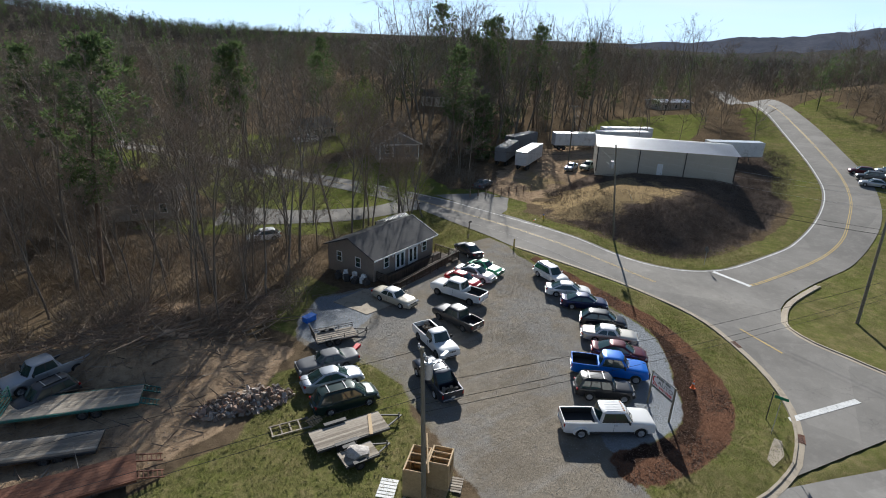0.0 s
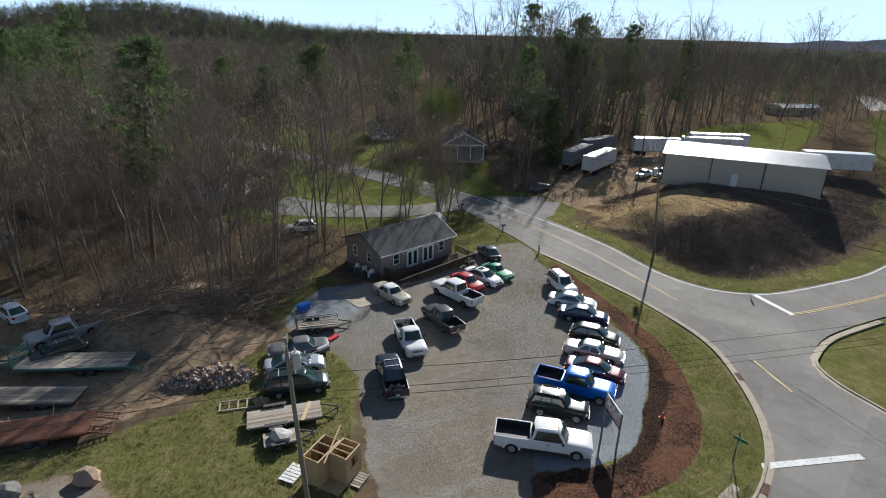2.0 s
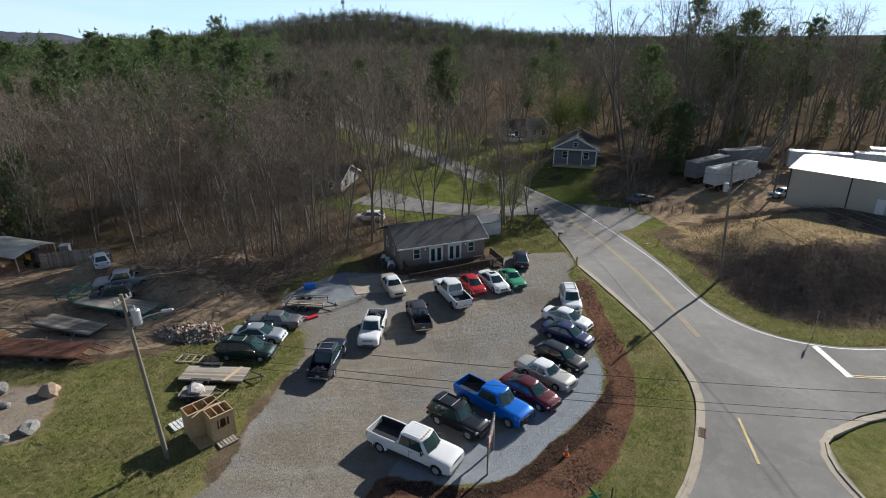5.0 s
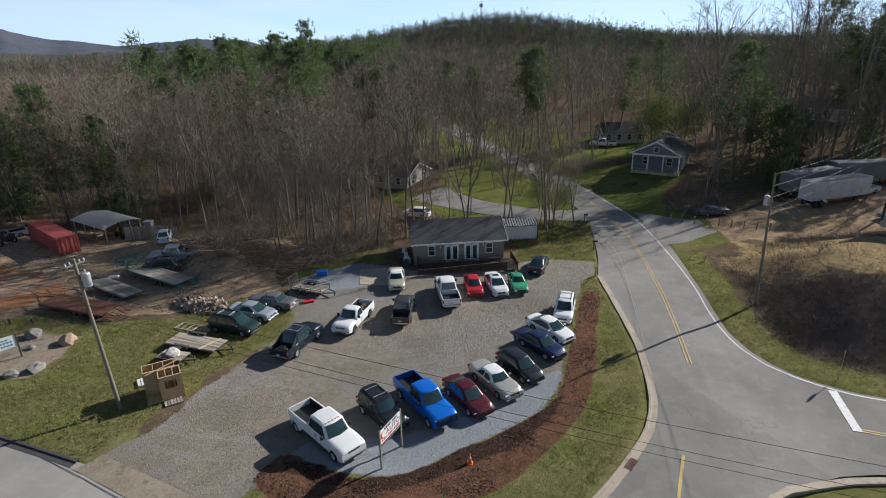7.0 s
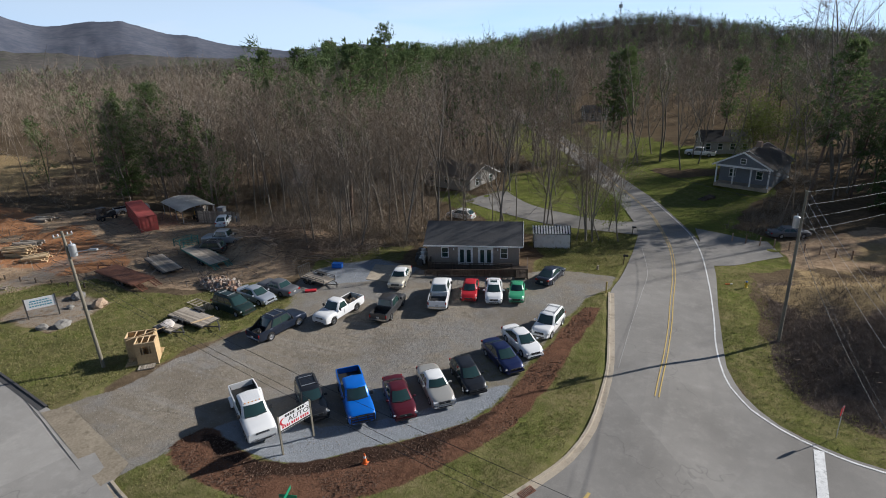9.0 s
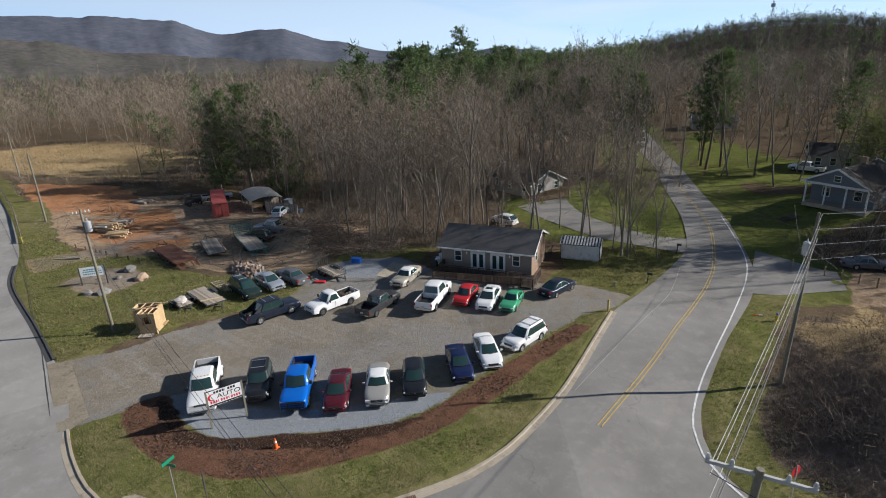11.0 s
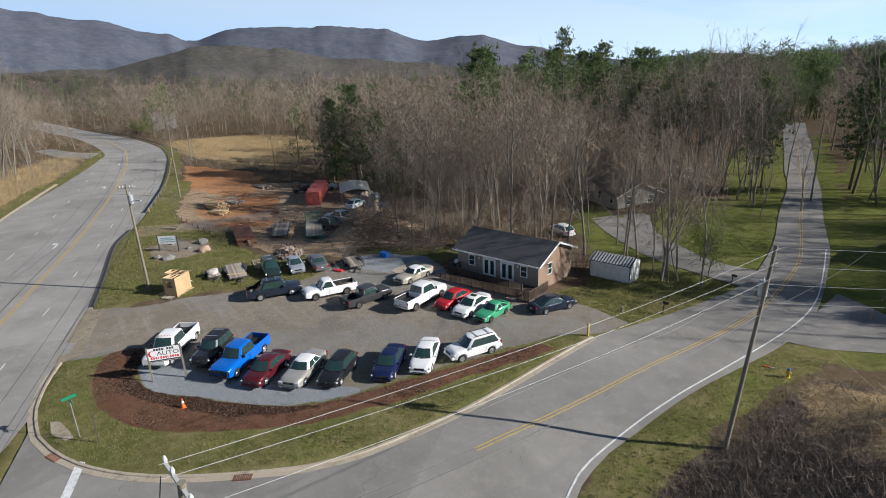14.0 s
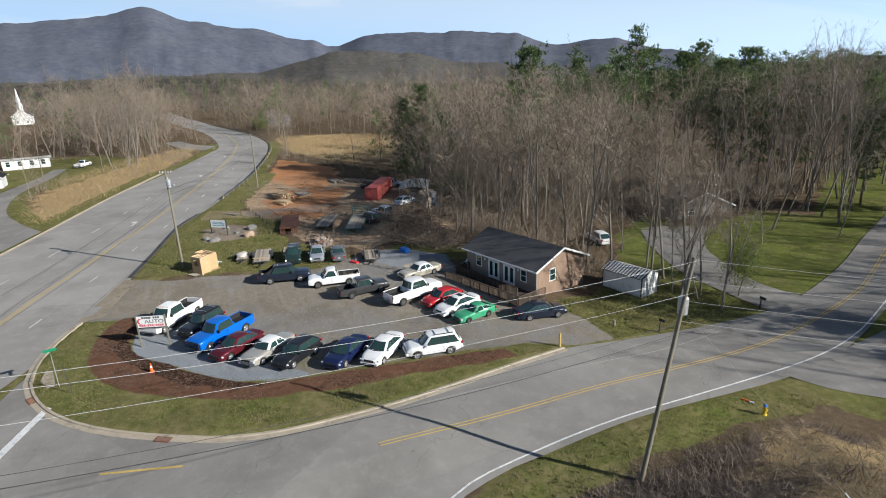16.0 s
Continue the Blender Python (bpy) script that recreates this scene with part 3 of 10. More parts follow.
gx, gy = np.meshgrid(edges_axis(-4600, 4600, -46, 116, 0.55), edges_axis(-1500, 4700, -12, 104, 0.55))
road_d = road_sdf(gx, gy)
corner_d = np.minimum(sdf(CORNER, gx, gy), 99)
lump = np.array([noise.noise((a * 0.35, b * 0.35, 0)) for a, b in zip(gx.ravel(), gy.ravel())]).reshape(gx.shape)
lot_d = sdf(LOT, gx, gy)
mulch_d = sdf(MULCH, gx, gy)
rough = sm((road_d - 0.4) / 2.0) * sm((lot_d - 0.3) / 2.0)
gz = hz(gx, gy) - 0.14 * sm((0.1 - road_d) / 0.4) + 0.09 * lump * rough
gz += 0.11 * sm((0.5 - corner_d) / 0.5) * sm((road_d + 0.05) / 0.25) + 0.04 * sm((0.1 - mulch_d) / 0.5) * (0.7 + lump)
gz += 0.25 * np.sin(gx / 37) * np.cos(gy / 29) * sm((np.hypot(gx - 35, gy - 35) - 90) / 60) * sm((road_d - 2) / 10)
far = np.hypot(gx - 40, gy - 40)


def weight(d, soft=0.7):
    return sm((soft / 2 - d) / soft)


w_grass = np.maximum(weight(union_sdf(GRASS, gx, gy) + 1.0 * lump, 1.6), weight(corner_d, 0.8))
w_grass = np.maximum(w_grass, weight(np.abs(road_d - 1.4) - 2.0 + 0.9 * lump, 1.0) * (far < 170))
w_dirt = weight(union_sdf(DIRT, gx, gy) + 1.2 * lump, 1.6) * (1 - w_grass)
w_dirt = np.maximum(w_dirt, weight(union_sdf(CLEARED, gx, gy) + 1.5 * lump, 3.0))
w_clay = weight(union_sdf(CLAY, gx, gy) + 2.0 * lump - 0.8, 2.4)
w_dry = 0.8 * weight(union_sdf(DRYGRASS, gx, gy) + 4.0 * lump, 11.0)
w_bramble = weight(sdf([(a * PLAN, b * PLAN) for a, b in MOUND], gx, gy) + 3.4 + 1.4 * lump, 1.4) * (1 - w_dry)
w_gravel = weight(lot_d + 0.4 * lump, 0.8)
w_blue = np.maximum(weight(sdf(BLUE_GRAVEL, gx, gy) + 0.3 * lump, 0.7), weight(sdf(BLUE_BACK, gx, gy) + 0.5 * lump, 1.5))
YARD_DRIVE = [(-16.74, 22.68), (-10.26, 21.38), (-9.07, 28.73), (-11.88, 37.26), (-9.72, 43.2), (-20.52, 45.36), (-17.5, 38.88), (-14.26, 30.24)]
bare_d = np.minimum(sdf(BED, gx, gy), sdf(YARD_DRIVE, gx, gy)) + 0.8 * lump
bare_w = weight(bare_d, 1.2) * np.where(sdf(BED, gx, gy) < 1.5, 0.62, 1.0)
w_dirt = np.maximum(w_dirt, bare_w)
w_grass = w_grass * (1 - bare_w)
w_gravel = np.maximum(w_gravel, 0.52 * weight(bare_d, 2.0))
w_mulch = weight(mulch_d + 0.25 * lump, 0.5)
w_wet = weight(sdf(WET_MULCH, gx, gy) + 0.5 * lump, 0.6)
# grass that has grown through the gravel between the parked cars, and the worn brown way into the lot
TUFTED = [[(42.0, 25.5), (45.2, 26.6), (48.0, 30.2), (49.2, 37), (47.6, 37.4), (45.6, 33.6), (43.4, 30)], [(37.5, 22.5), (40.2, 23.4), (41.6, 25.6), (39.8, 26.4), (36.6, 24)], [(20.4, 26), (22.4, 27), (23.2, 33), (22.2, 37), (19.4, 38), (20, 32)]]
w_tuft = 0.95 * weight(union_sdf(TUFTED, gx, gy) + 0.9 * lump, 2.2)
WAY = [(18, 13), (27, 11.5), (30, 22), (34, 30), (40, 40), (46, 48), (51, 52), (46, 52), (38, 46), (30, 38), (25, 28), (21, 19)]
w_way = weight(sdf(WAY, gx, gy) + 1.6 * lump, 5.0)

rows_n, cols_n = gx.shape
gv = np.stack([gx, gy, gz], -1).reshape(-1, 3)
idx = np.arange(rows_n * cols_n).reshape(rows_n, cols_n)
gf = np.stack([idx[:-1, :-1], idx[:-1, 1:], idx[1:, 1:], idx[1:, :-1]], -1).reshape(-1, 4)
g_me = bpy.data.meshes.new("ground")
g_me.vertices.add(len(gv))
g_me.vertices.foreach_set("co", gv.ravel())
g_me.loops.add(gf.size)
g_me.loops.foreach_set("vertex_index", gf.ravel())
g_me.polygons.add(len(gf))
g_me.polygons.foreach_set("loop_start", np.arange(0, gf.size, 4))
g_me.update(calc_edges=True)
g_me.shade_smooth()
for nm, ws in (("zone_a", (w_grass, w_dirt, w_clay, w_dry)), ("zone_b", (w_bramble, w_gravel, w_blue, w_mulch)), ("zone_c", (w_wet, w_tuft, w_way, np.zeros_like(w_wet)))):
    at = g_me.attributes.new(nm, "FLOAT_COLOR", "POINT")
    at.data.foreach_set("color", np.stack(ws, -1).astype(np.float32).ravel())


def ground_material():
    m, n, l, p = nodes_of("ground")
    pos = n.new("ShaderNodeNewGeometry").outputs["Position"]
    f1, f2, f3, f4 = noise_node(n, l, pos, 9, 5, 0.7), noise_node(n, l, pos, 1.6, 5, 0.65), noise_node(n, l, pos, 0.22, 4), noise_node(n, l, pos, 0.03, 4)
    mixed = math_node(n, l, "ADD", math_node(n, l, "MULTIPLY", f1, 0.5), math_node(n, l, "MULTIPLY", f2, 0.5))
    wide = math_node(n, l, "ADD", math_node(n, l, "MULTIPLY", f2, 0.5), math_node(n, l, "MULTIPLY", f3, 0.5))
    litter = mix_node(n, l, f4, ramp_node(n, l, mixed, [(0.3, (0.07, 0.049, 0.032)), (0.7, (0.205, 0.147, 0.096))]), ramp_node(n, l, wide, [(0.35, (0.075, 0.058, 0.038)), (0.65, (0.17, 0.134, 0.086))]))
    xyz = n.new("ShaderNodeSeparateXYZ")
    l.new(pos, xyz.inputs[0])
    lawn = math_node(n, l, "MULTIPLY", math_node(n, l, "SUBTRACT", xyz.outputs["Y"], 62), 0.07, True)
    straw = math_node(n, l, "ADD", wide, math_node(n, l, "MULTIPLY", math_node(n, l, "SUBTRACT", 0.7, lawn), 0.125))
    grass = mix_node(n, l, ramp_node(n, l, straw, [(0.44, (0, 0, 0)), (0.68, (1, 1, 1))]), ramp_node(n, l, mixed, [(0.3, (0.088, 0.108, 0.024)), (0.7, (0.2, 0.222, 0.06))]), ramp_node(n, l, mixed, [(0.3, (0.135, 0.117, 0.05)), (0.7, (0.27, 0.228, 0.115))]))
    grass = mix_node(n, l, ramp_node(n, l, noise_node(n, l, pos, 0.55, 5, 0.7), [(0.4, (0.55, 0.55, 0.55)), (0.62, (0, 0, 0))]), grass, (0.095, 0.098, 0.036))
    dirt = ramp_node(n, l, math_node(n, l, "ADD", math_node(n, l, "MULTIPLY", wide, 0.5), math_node(n, l, "MULTIPLY", mixed, 0.5)), [(0.36, (0.19, 0.132, 0.086)), (0.62, (0.46, 0.335, 0.218))])
    clay = ramp_node(n, l, wide, [(0.32, (0.31, 0.135, 0.06)), (0.68, (0.47, 0.25, 0.13))])
    dry = ramp_node(n, l, mixed, [(0.3, (0.23, 0.165, 0.085)), (0.7, (0.45, 0.335, 0.185))])
    bramble = ramp_node(n, l, wide, [(0.36, (0.054, 0.041, 0.033)), (0.64, (0.17, 0.133, 0.107))])
    zc = n.new("ShaderNodeAttribute")
    zc.attribute_name = "zone_c"
    sc = n.new("ShaderNodeSeparateColor")
    l.new(zc.outputs["Color"], sc.inputs[0])
    vor = n.new("ShaderNodeTexVoronoi")
    vor.inputs["Scale"].default_value = 34
    l.new(pos, vor.inputs["Vector"])
    stone = n.new("ShaderNodeRGBToBW")
    l.new(vor.outputs["Color"], stone.inputs[0])
    patch = noise_node(n, l, pos, 0.45, 6, 0.68)
    pebbly = math_node(n, l, "ADD", math_node(n, l, "MULTIPLY", stone.outputs[0], 0.45), math_node(n, l, "MULTIPLY", f1, 0.55))
    crushed = ramp_node(n, l, pebbly, [(0.25, (0.165, 0.156, 0.142)), (0.75, (0.305, 0.289, 0.263))])
    fines = ramp_node(n, l, mixed, [(0.3, (0.17, 0.147, 0.115)), (0.7, (0.315, 0.274, 0.218))])
    worn = math_node(n, l, "ADD", math_node(n, l, "MULTIPLY", sc.outputs[2], 0.22), patch)
    gravel = mix_node(n, l, ramp_node(n, l, worn, [(0.44, (0, 0, 0)), (0.66, (1, 1, 1))]), crushed, fines)
    gravel = mix_node(n, l, ramp_node(n, l, noise_node(n, l, pos, 0.16, 5, 0.7), [(0.5, (0, 0, 0)), (0.64, (0.5, 0.5, 0.5))]), gravel, (0.16, 0.135, 0.105))
    # long wheel tracks from the road into the lot
    run = n.new("ShaderNodeMapping")
    run.inputs["Rotation"].default_value, run.inputs["Scale"].default_value = (0, 0, radians(-62)), (0.05, 1.1, 1)
    l.new(pos, run.inputs["Vector"])
    track = ramp_node(n, l, noise_node(n, l, run.outputs[0], 1.0, 3, 0.55), [(0.5, (0, 0, 0)), (0.68, (1, 1, 1))])
    gravel = mix_node(n, l, math_node(n, l, "MULTIPLY", track, math_node(n, l, "MULTIPLY", sc.outputs[2], 0.4)), gravel, (0.30, 0.29, 0.27))
    gravel = mix_node(n, l, math_node(n, l, "MULTIPLY", sc.outputs[1], ramp_node(n, l, mixed, [(0.46, (0, 0, 0)), (0.6, (1, 1, 1))])), gravel, (0.165, 0.15, 0.068))
    blue = ramp_node(n, l, pebbly, [(0.25, (0.15, 0.16, 0.172)), (0.75, (0.35, 0.37, 0.392))])
    fresh = ramp_node(n, l, mixed, [(0.3, (0.085, 0.044, 0.028)), (0.7, (0.205, 0.11, 0.07))])
    mulch = mix_node(n, l, ramp_node(n, l, noise_node(n, l, pos, 0.5, 4, 0.6), [(0.56, (0, 0, 0)), (0.64, (0.8, 0.8, 0.8))]), fresh, ramp_node(n, l, mixed, [(0.3, (0.045, 0.025, 0.017)), (0.7, (0.13, 0.072, 0.045))]))
    mulch = mix_node(n, l, math_node(n, l, "MULTIPLY", math_node(n, l, "SUBTRACT", math_node(n, l, "ADD", sc.outputs[0], math_node(n, l, "MULTIPLY", mixed, 0.8)), 0.75), 3.0, True), mulch, ramp_node(n, l, mixed, [(0.3, (0.03, 0.019, 0.014)), (0.7, (0.075, 0.045, 0.032))]))
    za, zb = n.new("ShaderNodeAttribute"), n.new("ShaderNodeAttribute")
    za.attribute_name, zb.attribute_name = "zone_a", "zone_b"
    sa, sb = n.new("ShaderNodeSeparateColor"), n.new("ShaderNodeSeparateColor")
    l.new(za.outputs["Color"], sa.inputs[0])
    l.new(zb.outputs["Color"], sb.inputs[0])

    def ragged(w):
        e = math_node(n, l, "ADD", w, math_node(n, l, "MULTIPLY", math_node(n, l, "SUBTRACT", mixed, 0.5), 1.3))
        return math_node(n, l, "MULTIPLY", math_node(n, l, "SUBTRACT", e, 0.38), 4.0, True)

    spot = n.new("ShaderNodeVectorMath")
    spot.operation = "LENGTH"
    l.new(pos, spot.inputs[0])
    # from 350 m out, the woods' shade is put into a darker ground tone
    away = math_node(n, l, "MULTIPLY", math_node(n, l, "SUBTRACT", spot.outputs["Value"], 350), 0.004, True)
    col = mix_node(n, l, away, litter, ramp_node(n, l, f4, [(0.35, (0.045, 0.042, 0.036)), (0.65, (0.085, 0.076, 0.062))]))
    for w, c in ((sa.outputs[1], dirt), (sa.outputs[2], clay), (sb.outputs[0], bramble), (za.outputs["Alpha"], dry), (sa.outputs[0], grass), (sb.outputs[1], gravel), (sb.outputs[2], blue), (zb.outputs["Alpha"], mulch)):
        col = mix_node(n, l, ragged(w), col, c)
    l.new(col, p.inputs["Base Color"])
    p.inputs["Roughness"].default_value, p.inputs["Specular IOR Level"].default_value = 1.0, 0.0
    l.new(bump_node(n, l, math_node(n, l, "ADD", mixed, math_node(n, l, "MULTIPLY", stone.outputs[0], 0.25)), 0.09), p.inputs["Normal"])
    return m


g_me.materials.append(ground_material())
tagged(new("ground", g_me), "grass, gravel, mulch, dirt and leaf litter ground", "ground", kind="structure")

# ---------------------------------------------------------------- kerbs, markings, far ridges
def kerb(name, pts, label, side=1):
    """A kerb with its gutter pan, swept along pts; the road lies on the side that is given."""
    p = dense([(q, q) for q in pts], 1.2)[:, 0]
    d = np.gradient(p, axis=0)
    nrm = side * np.stack([-d[:, 1], d[:, 0]], -1) / np.hypot(d[:, 0], d[:, 1])[:, None]
    prof = [(-0.20, -0.15), (-0.20, 0.155), (-0.03, 0.16), (0.0, 0.145), (0.02, 0.078), (0.42, 0.072), (0.42, -0.1)]
    v, k = [], len(prof)
    zs = hz(p[:, 0], p[:, 1])
    for q, nn, z in zip(p, nrm, zs):
        v += [(q[0] + nn[0] * o, q[1] + nn[1] * o, z + h) for o, h in prof]
    f = [(i * k + j, i * k + j + 1, (i + 1) * k + j + 1, (i + 1) * k + j) for i in range(len(p) - 1) for j in range(k - 1)]
    return tagged(new(name, mesh_of(name, v, f, M_CONCRETE)), label, "kerb", kind="structure")


KERB_CORNER = [(27.22, 9.94), (30.24, 8.96), (34.56, 8.1), (38.88, 8.21), (41.04, 8.86), (43.96, 10.26), (46.87, 12.53), (49.25, 15.23), (51.52, 18.68), (53.35, 22.14), (54.22, 25.6), (54.43, 29.16), (54.43, 33.48), (54, 37.8), (53.35, 43.2), (52.7, 48.6)]
kerb("kerb_1", KERB_CORNER, "pale concrete kerb and gutter round the corner", -1)
kerb("kerb_2", [(57.67, 1.08), (57.78, 7.99), (58.1, 11.02), (58.32, 13.93), (59.62, 16.63), (62.21, 18.04), (66.85, 19.22), (74.95, 19.22)], "pale concrete kerb round the grass island", 1)
# the shade on kerb_3 is put into its dark colour
kerb("kerb_3", [(16.2, 13.39), (7.34, 15.23), (-7.13, 18.04), (-15.12, 21.06)], "low asphalt kerb along the main road, darkened for its shade", 1).data.materials[0] = mat("shade-dark kerb asphalt", (0.035, 0.034, 0.035), (0.085, 0.082, 0.08), 12, 0.6, 0.9, 0.004)
kerb("kerb_4", [(-71.28, 13.39), (-41.04, 4.86), (-16.09, -1.08), (-2.16, -4.54), (10.8, -7.78), (30.24, -13.72)], "low concrete kerb on the far side", 1)
apron = road_mesh("apron", dense(LOT_APRON, 0.8), 0.07, 8)
apron.materials.clear()
apron.materials.append(mat("stained concrete", (0.17, 0.14, 0.10), (0.30, 0.255, 0.19), 6, 0.5, 0.95, 0.01, grime=(0.12, 0.095, 0.065)))
tagged(new("pavement", apron), "broken concrete driveway apron with dirt stains", "pavement", kind="structure")

ramp_v = [(37.2, 9.0), (37.7, 9.6), (39.2, 10.0), (40.4, 10.25), (40.5, 9.75), (39.0, 9.0)]
ramp_me = mesh_of("pavement", [(a, b, hs(a, b) + z) for z in (0.02, 0.135) for a, b in ramp_v], [(0, 1, 2, 3, 4, 5), (6, 7, 8, 9, 10, 11)] + [(k, (k + 1) % 6, 6 + (k + 1) % 6, 6 + k) for k in range(6)], M_CONCRETE)
tagged(new("pavement", ramp_me), "small weathered concrete kerb ramp in the grass", "pavement", kind="structure")
pb, pc, pa = ROADS["b"], ROADS["c"], ROADS["a"]
M_JOINT = mat("pale joint filler", (0.3, 0.29, 0.27), (0.42, 0.41, 0.385), 14, 1.5, 0.8, 0.001)
YELLOW_B = [(58.25, 31.0), (58.4, 34), (58.6, 37.5), (58.75, 43), (58.72, 49), (58.75, 55), (58.5, 62), (57.6, 69.5), (54.65, 82.08), (51.3, 90.72), (45.14, 104.54), (37.04, 123.98), (30.24, 137.7), (21.82, 156.06), (5.4, 191.7)]
for sh in (-0.14, 0.14):
    ribbon("trim", offset_line(np.array([(q, q) for q in YELLOW_B], float), 0, sh), 0.09, M_YELLOW_LINE)
ribbon("trim", [(53.7, 15.0), (55.1, 19.6)], 0.2, M_YELLOW_LINE)
ribbon("trim", [(64.62, 32.3), (63.4, 34.9), (62.85, 37.8), (62.55, 41.5), (62.5, 46), (62.3, 55), (61.7, 65.88), (60.37, 73.44), (57.46, 82.08), (54.22, 90.72)], 0.13, M_WHITE_LINE)
ribbon("trim", [(54.6, 65.9), (55.9, 56.6), (55.75, 49.5), (55.4, 41.6), (55.15, 34)], 0.05, M_JOINT)
ribbon("trim", [(64.62, 32.3), (66.3, 30.55), (68.6, 29.1), (71.5, 28.15), (78.41, 27.4), (87.91, 27.11), (101.52, 28.94), (115.56, 33.05), (128.52, 39.53), (146.88, 50.33), (173.88, 66.31), (205.2, 85.32)], 0.16, M_WHITE_LINE)
for sh in (-0.13, 0.13):
    ribbon("trim", offset_line(np.array([(q, q) for q in [(67.75, 24.35), (71, 23.75), (82.5, 22.8), (93.6, 23.1), (103.5, 25.3), (116.1, 29.16), (130.14, 35.64), (148.5, 46.44), (176.04, 62.86), (207.36, 82.62)]], float), 0, sh), 0.12, M_YELLOW_LINE)
ribbon("trim", [(67.75, 24.1), (68.3, 29.0)], 0.6, M_WHITE_LINE, 0.076)
ribbon("trim", [(43.63, 10.48), (50.98, 8.1)], 0.55, M_WHITE_LINE, 0.076)
YELLOW_A = [(51.84, -7.56), (36.72, -2.16), (22.36, 3.1), (11.6, 6.6), (1.0, 9.6), (-9.9, 12.8), (-28.9, 17.6), (-56.5, 23.8), (-90.8, 30.0), (-116, 33.2), (-136, 34.4), (-178.2, 31.6), (-236.5, 20.2)]
for sh in (-0.16, 0.16):
    ribbon("trim", offset_line(np.array([(q, q) for q in YELLOW_A], float), 0, sh), 0.13, M_YELLOW_LINE, 0.08)
M_TAR = mat("tar seam", (0.03, 0.03, 0.03), (0.075, 0.072, 0.068), 9, 0.8, 0.75, 0.001)
for sh, wd in ((1.15, 0.08), (4.1, 0.04), (-7.2, 0.05)):
    ribbon("trim", offset_line(np.array([(q, q) for q in YELLOW_A[2:]], float), 0, sh), wd, M_TAR, 0.077)
ribbon("trim", offset_line(np.array([(q, q) for q in YELLOW_A[1:]], float), 0, -3.55), 0.11, M_WHITE_LINE, 0.08, dash=(2.6, 9.4))
ribbon("trim", offset_line(np.array([(q, q) for q in YELLOW_A[1:]], float), 0, 7.0), 0.11, M_WHITE_LINE, 0.08, dash=(2.6, 9.4))

# turn arrows on the main road
def arrow(x, y, deg):
    m = pose(x, y, hs(x, y) + 0.082, 0, 0, deg)
    pts = [(-1.6, -0.12), (0.6, -0.12), (0.6, 0.3), (0.2, 0.3), (0.9, 1.0), (1.6, 0.3), (1.0, 0.3), (1.0, 0.12), (-1.6, 0.12)]
    me = mesh_of("trim", [m @ Vector((a, b, 0)) for a, b in pts], [(0, 1, 8), (8, 1, 7), (1, 2, 7), (2, 5, 6), (3, 4, 5), (6, 7, 2)], M_WHITE_LINE)
    tagged(new("trim", me), kind="structure")


for ax, ay in [(-13.5, 11.4), (-58.0, 21.9), (-95, 28.9)]:
    arrow(ax, ay, 163)


def ridge(name, label, dist, peaks, low, colour, seed, depth):
    """A far wooded ridge: summits at bearings, each with a rise in degrees and a spread."""
    rng = np.random.default_rng(seed)
    az = np.arange(-150, 130, 0.35)
    order = sorted(peaks)
    k = np.clip(np.searchsorted([q[0] for q in order], az) - 1, 0, len(order) - 2)
    a0, e0, a1, e1 = (np.array([order[i + o][c] for i in k]) for o in (0, 1) for c in (0, 1))
    t = sm((az - a0) / (a1 - a0))
    ang = e0 + (e1 - e0) * t
    jag = np.array([noise.noise((a * 0.35, seed, 0)) * 0.20 + noise.noise((a * 1.3, seed, 3)) * 0.10 + noise.noise((a * 4.0, seed, 5)) * 0.04 for a in az])
    low_top = 20 + dist * np.tan(np.radians(ang))
    ang = ang + jag
    jag = 0
    top = 20 + dist * np.tan(np.radians(ang + jag))
    v, rows = [], 16
    for k in range(rows):
        t = k / (rows - 1)
        for a, z, i in zip(np.radians(az), top, range(len(az))):
            fold = (noise.noise((az[i] * 0.25 + 0.1 * k, 0.35 * k, seed + 7)) + 0.5 * noise.noise((az[i] * 0.8 + 0.3 * k, 0.5 * k, seed)) + 0.25 * noise.noise((az[i] * 2.5, 1.3 * k, seed + 2))) * 0.05 * depth * math.sin(math.pi * t)
            r = dist - depth * (1 - t) + fold
            v.append((40 + r * math.sin(a), 10 + r * math.cos(a), -230 + (low_top[i] + 230) * t ** 0.8 + (z - low_top[i]) * t ** 5))
    w = len(az)
    f = [(k * w + i, k * w + i + 1, (k + 1) * w + i + 1, (k + 1) * w + i) for k in range(rows - 1) for i in range(w - 1)]
    ob = new(name, mesh_of(name, v, f, colour, True))
    return tagged(ob, label, "mountain", kind="structure")


# blue-grey distance haze is painted into the far ridge's base colour
M_RIDGE_FAR = mat("haze-painted far woods", (0.07, 0.08, 0.108), (0.122, 0.126, 0.148), 0.03, 0.005, 1.0, 0, spec=0, grime=(0.07, 0.082, 0.104))
M_RIDGE_NEAR = mat("near woods", (0.058, 0.056, 0.053), (0.118, 0.108, 0.098), 0.06, 0.008, 1.0, 0, spec=0, grime=(0.075, 0.082, 0.058))
